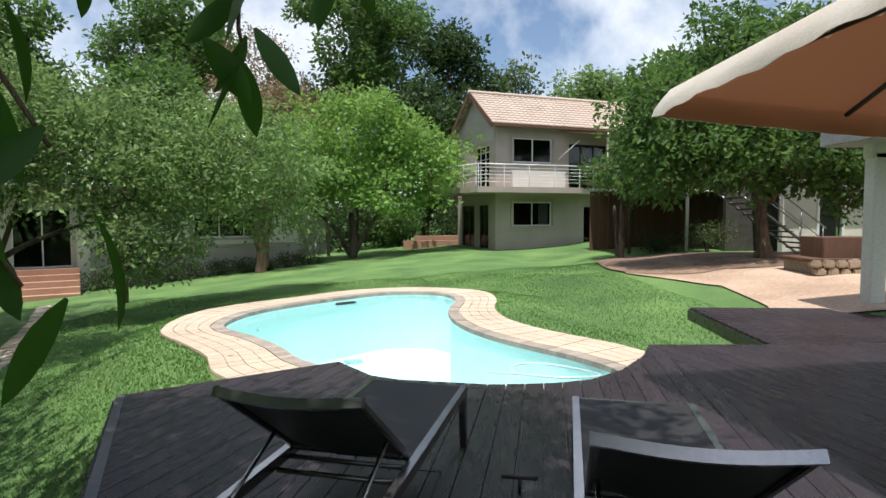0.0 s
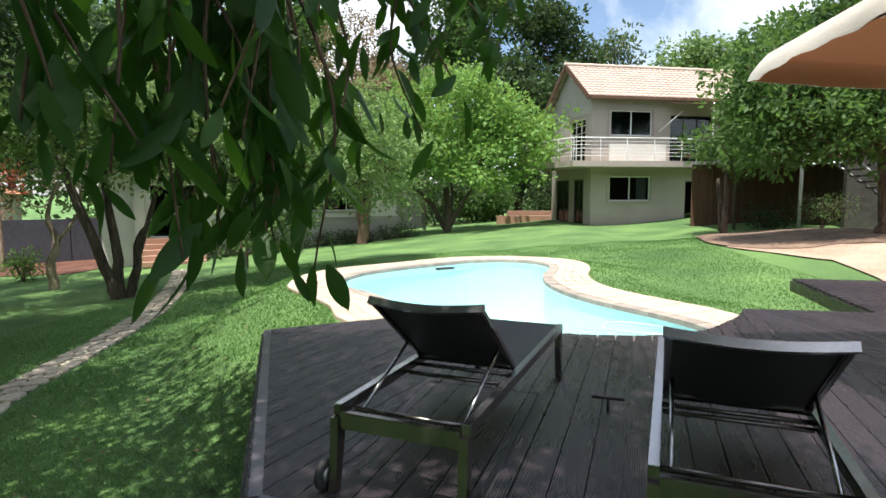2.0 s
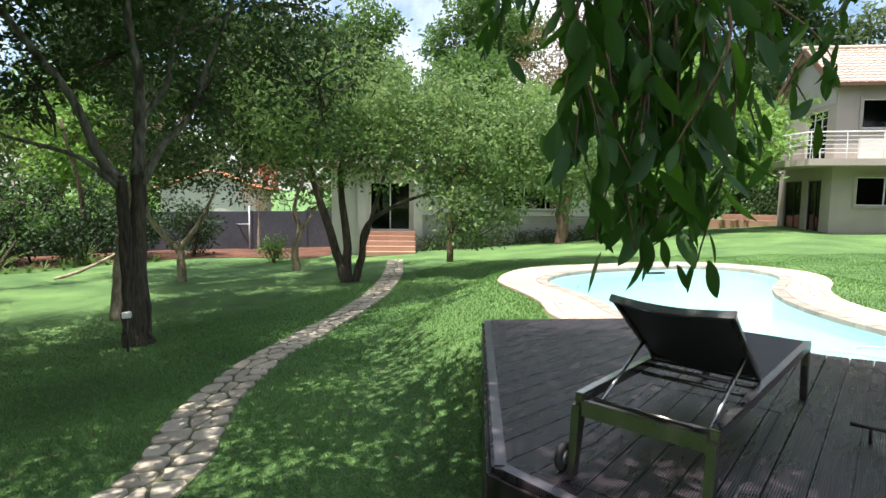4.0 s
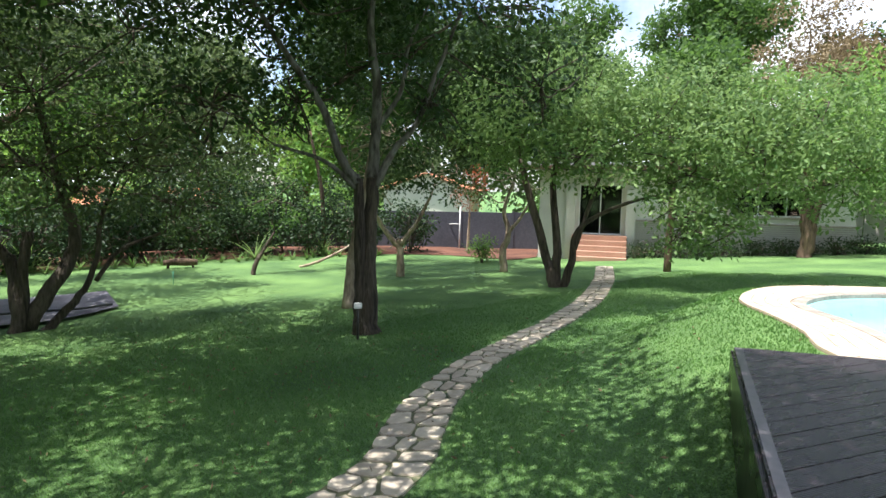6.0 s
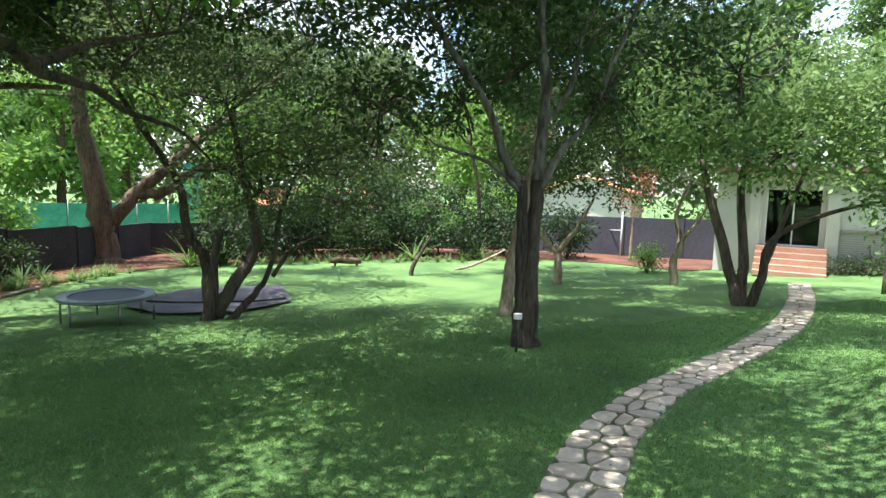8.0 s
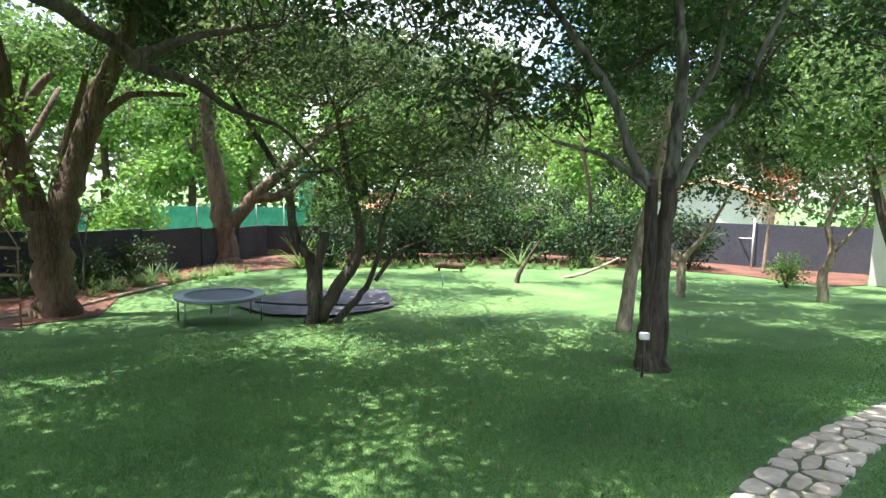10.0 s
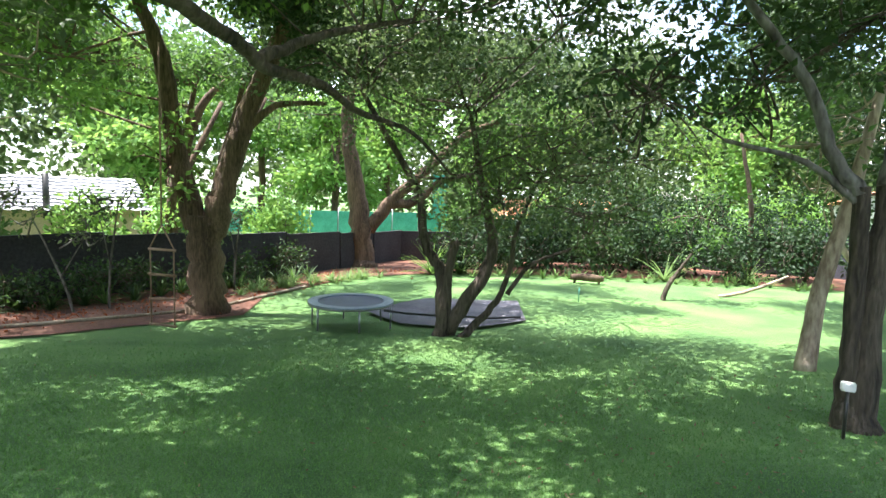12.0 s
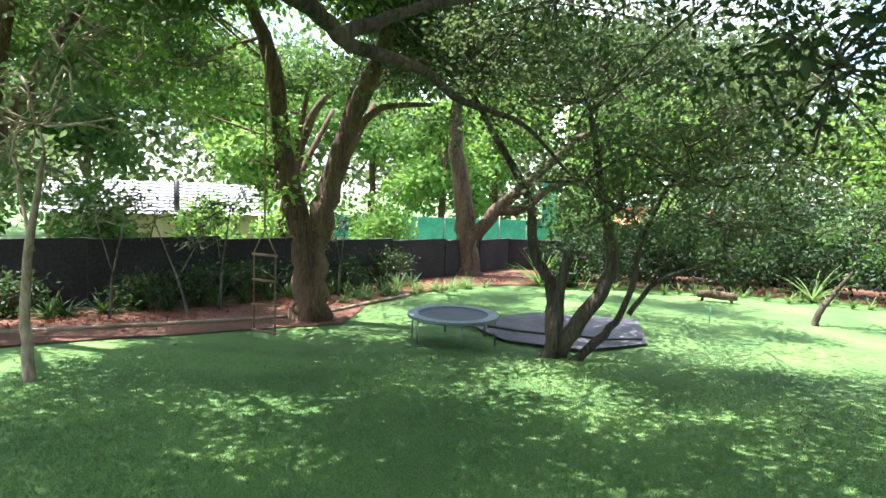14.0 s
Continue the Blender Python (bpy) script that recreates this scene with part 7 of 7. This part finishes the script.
def deck_strip(a, b, width, z, name, mat, label=""):
    L, ang = math.hypot(b[0] - a[0], b[1] - a[1]), math.degrees(math.atan2(b[1] - a[1], b[0] - a[0]))
    part(name, boxes(name, [(L / 2, 0, z, L, width, 0.008)], mat), deck, label, at=pose(a[0], a[1], 0, 0, 0, ang))


M["deck_trim"] = speckle("deck_trim", (0.05, 0.042, 0.05), (0.1, 0.088, 0.1), 20, 0.32, bump=0.1)
deck_strip((-2.335, 4.07), (-1.115, 1.475), 0.055, DECK + 0.001, "edge_trim", M["deck_trim"], "paler smooth edging board")
deck_strip((-1.1, 1.47), (0.46, 0.945), 0.055, DECK + 0.001, "edge_trim", M["deck_trim"], "paler smooth edging board")
HATCH = [(-0.96, 1.5), (-0.69, 2.95), (0.0, 2.82), (-0.25, 1.4)]
for k in range(4):
    deck_strip(HATCH[k], HATCH[(k + 1) % 4], 0.008, DECK - 0.0015, "hatch_edge", M["rubber"], "thin dark outline of a deck hatch")
# left wedge with diagonal boards, then the long boards
boards_over([(-2.37, 4.08), (-0.92, 5.04), (-0.58, 4.6), (-0.86, 1.36), (-1.15, 1.45)], 69.5, 0.143, 0.006)
boards_over([(-0.58, 4.6), (-0.36, 4.48), (0.36, 4.33), (0.5, 4.33), (0.5, 0.9), (-0.86, 1.36)], 79.5, 0.143, 0.006)
boards_over([(0.5, 4.33), (0.9, 4.36), (1.2, 4.45), (1.53, 4.72), (1.95, 5.29), (2.11, 5.67), (2.11, -1.5), (0.5, -1.5)], 79.5, 0.143, 0.006)
boards_over([(2.11, 5.67), (7.5, 5.6), (7.5, -1.5), (2.11, -1.5)], 104, 0.143, 0.006)
boards_over(UP, -3, 0.143, 0.006, z=DECK - 0.002, parent=platform)
DE = [(-2.37, 4.08), (-1.15, 1.45), (-0.86, 1.36), (0.5, 0.9)]
for (a, b), (c, d) in zip(DE[:-1], DE[1:]):
    L, ang = math.hypot(c - a, d - b), math.degrees(math.atan2(d - b, c - a))
    zb = min(H(a - 0.2, b), H(c - 0.2, d)) - 0.2
    part("skirt_board", boxes("skirt_board", [(0, -0.012, (zb + DECK - 0.03) / 2, L, 0.022, DECK - 0.03 - zb)], M["deck"]), deck, at=pose((a + c) / 2, (b + d) / 2, 0, 0, 0, ang))
part("skirt_board", boxes("skirt_board", [(0, 0.012, 0.33, 2.36, 0.022, 0.34)], M["deck"]), platform, at=pose(3.45, 6.82, 0, 0, 0, 85.2))
part("skirt_board", boxes("skirt_board", [(0, -0.012, 0.33, 1.26, 0.022, 0.34)], M["deck"]), deck, at=pose(2.73, 5.66, 0, 0, 0, -1))


def flagstones():
    """Irregular stones fitted across the path, by splitting its ribbon into uneven cells."""
    rng = random.Random(11)
    made = 0
    s, seg = 0.0, 0
    acc = [0.0]
    for i in range(1, len(PL)):
        acc.append(acc[-1] + math.hypot(PL[i][0] - PL[i - 1][0], PL[i][1] - PL[i - 1][1]))

    def at(u, v):
        """u metres along, v from -0.5 to 0.5 across."""
        i = max(1, min(len(acc) - 1, next((k for k in range(1, len(acc)) if acc[k] >= u), len(acc) - 1)))
        f = (u - acc[i - 1]) / max(acc[i] - acc[i - 1], 1e-6)
        lx = [left[i - 1][c] * (1 - f) + left[i][c] * f for c in (0, 1)]
        rx = [right[i - 1][c] * (1 - f) + right[i][c] * f for c in (0, 1)]
        return (lx[0] * (0.5 - v) + rx[0] * (0.5 + v), lx[1] * (0.5 - v) + rx[1] * (0.5 + v))
    rows = []
    u = 0.0
    while u < acc[-1] - 0.3:
        rows.append(u)
        u += rng.uniform(0.2, 0.34)
    seeds = []
    for u in rows:
        k = rng.choice((2, 2, 3))
        for c in range(k):
            seeds.append((u + rng.uniform(-0.07, 0.07), ((c + 0.5) / k - 0.5) * 0.62 + rng.uniform(-0.05, 0.05)))
    for (su, sv) in seeds:
        poly = [(su - 0.4, -0.33), (su + 0.4, -0.33), (su + 0.4, 0.33), (su - 0.4, 0.33)]
        for (tu, tv) in seeds:
            if (tu, tv) != (su, sv) and abs(tu - su) < 0.9:
                nx, ny = su - tu, sv - tv
                l = math.hypot(nx, ny)
                nx, ny = nx / l, ny / l
                mx, my = (su + tu) / 2, (sv + tv) / 2
                poly = clip_half(poly, nx, ny, nx * mx + ny * my + 0.013)
                if len(poly) < 3:
                    break
        if len(poly) < 3:
            continue
        # rounded, slightly uneven outline
        q = []
        m = len(poly)
        for i in range(m):
            a, b = poly[i], poly[(i + 1) % m]
            for f in (0.22, 0.5, 0.78):
                q.append((a[0] + (b[0] - a[0]) * f + rng.uniform(-0.008, 0.008), a[1] + (b[1] - a[1]) * f + rng.uniform(-0.008, 0.008)))
        pts = [at(max(0.0, min(acc[-1], a)), b / 0.66) for a, b in q]
        cx, cy = sum(p[0] for p in pts) / len(pts), sum(p[1] for p in pts) / len(pts)
        lift = rng.uniform(0.018, 0.032)
        top = [(cx + (x - cx) * 0.95, cy + (y - cy) * 0.95, H(x, y) + lift) for x, y in pts]
        low = [(x, y, H(x, y) - 0.01) for x, y in pts]
        n = len(pts)
        V = top + low + [(cx, cy, H(cx, cy) + lift + 0.004)]
        area = sum(pts[i - 1][0] * pts[i][1] - pts[i][0] * pts[i - 1][1] for i in range(n))
        Fc = [[i, (i + 1) % n, 2 * n] for i in range(n)] + [[(i + 1) % n, i, n + i, n + (i + 1) % n] for i in range(n)]
        if area < 0:
            Fc = [f[::-1] for f in Fc]
        part("flagstone", mesh_from("flagstone", V, Fc, M["flag"]), path)
        made += 1


flagstones()
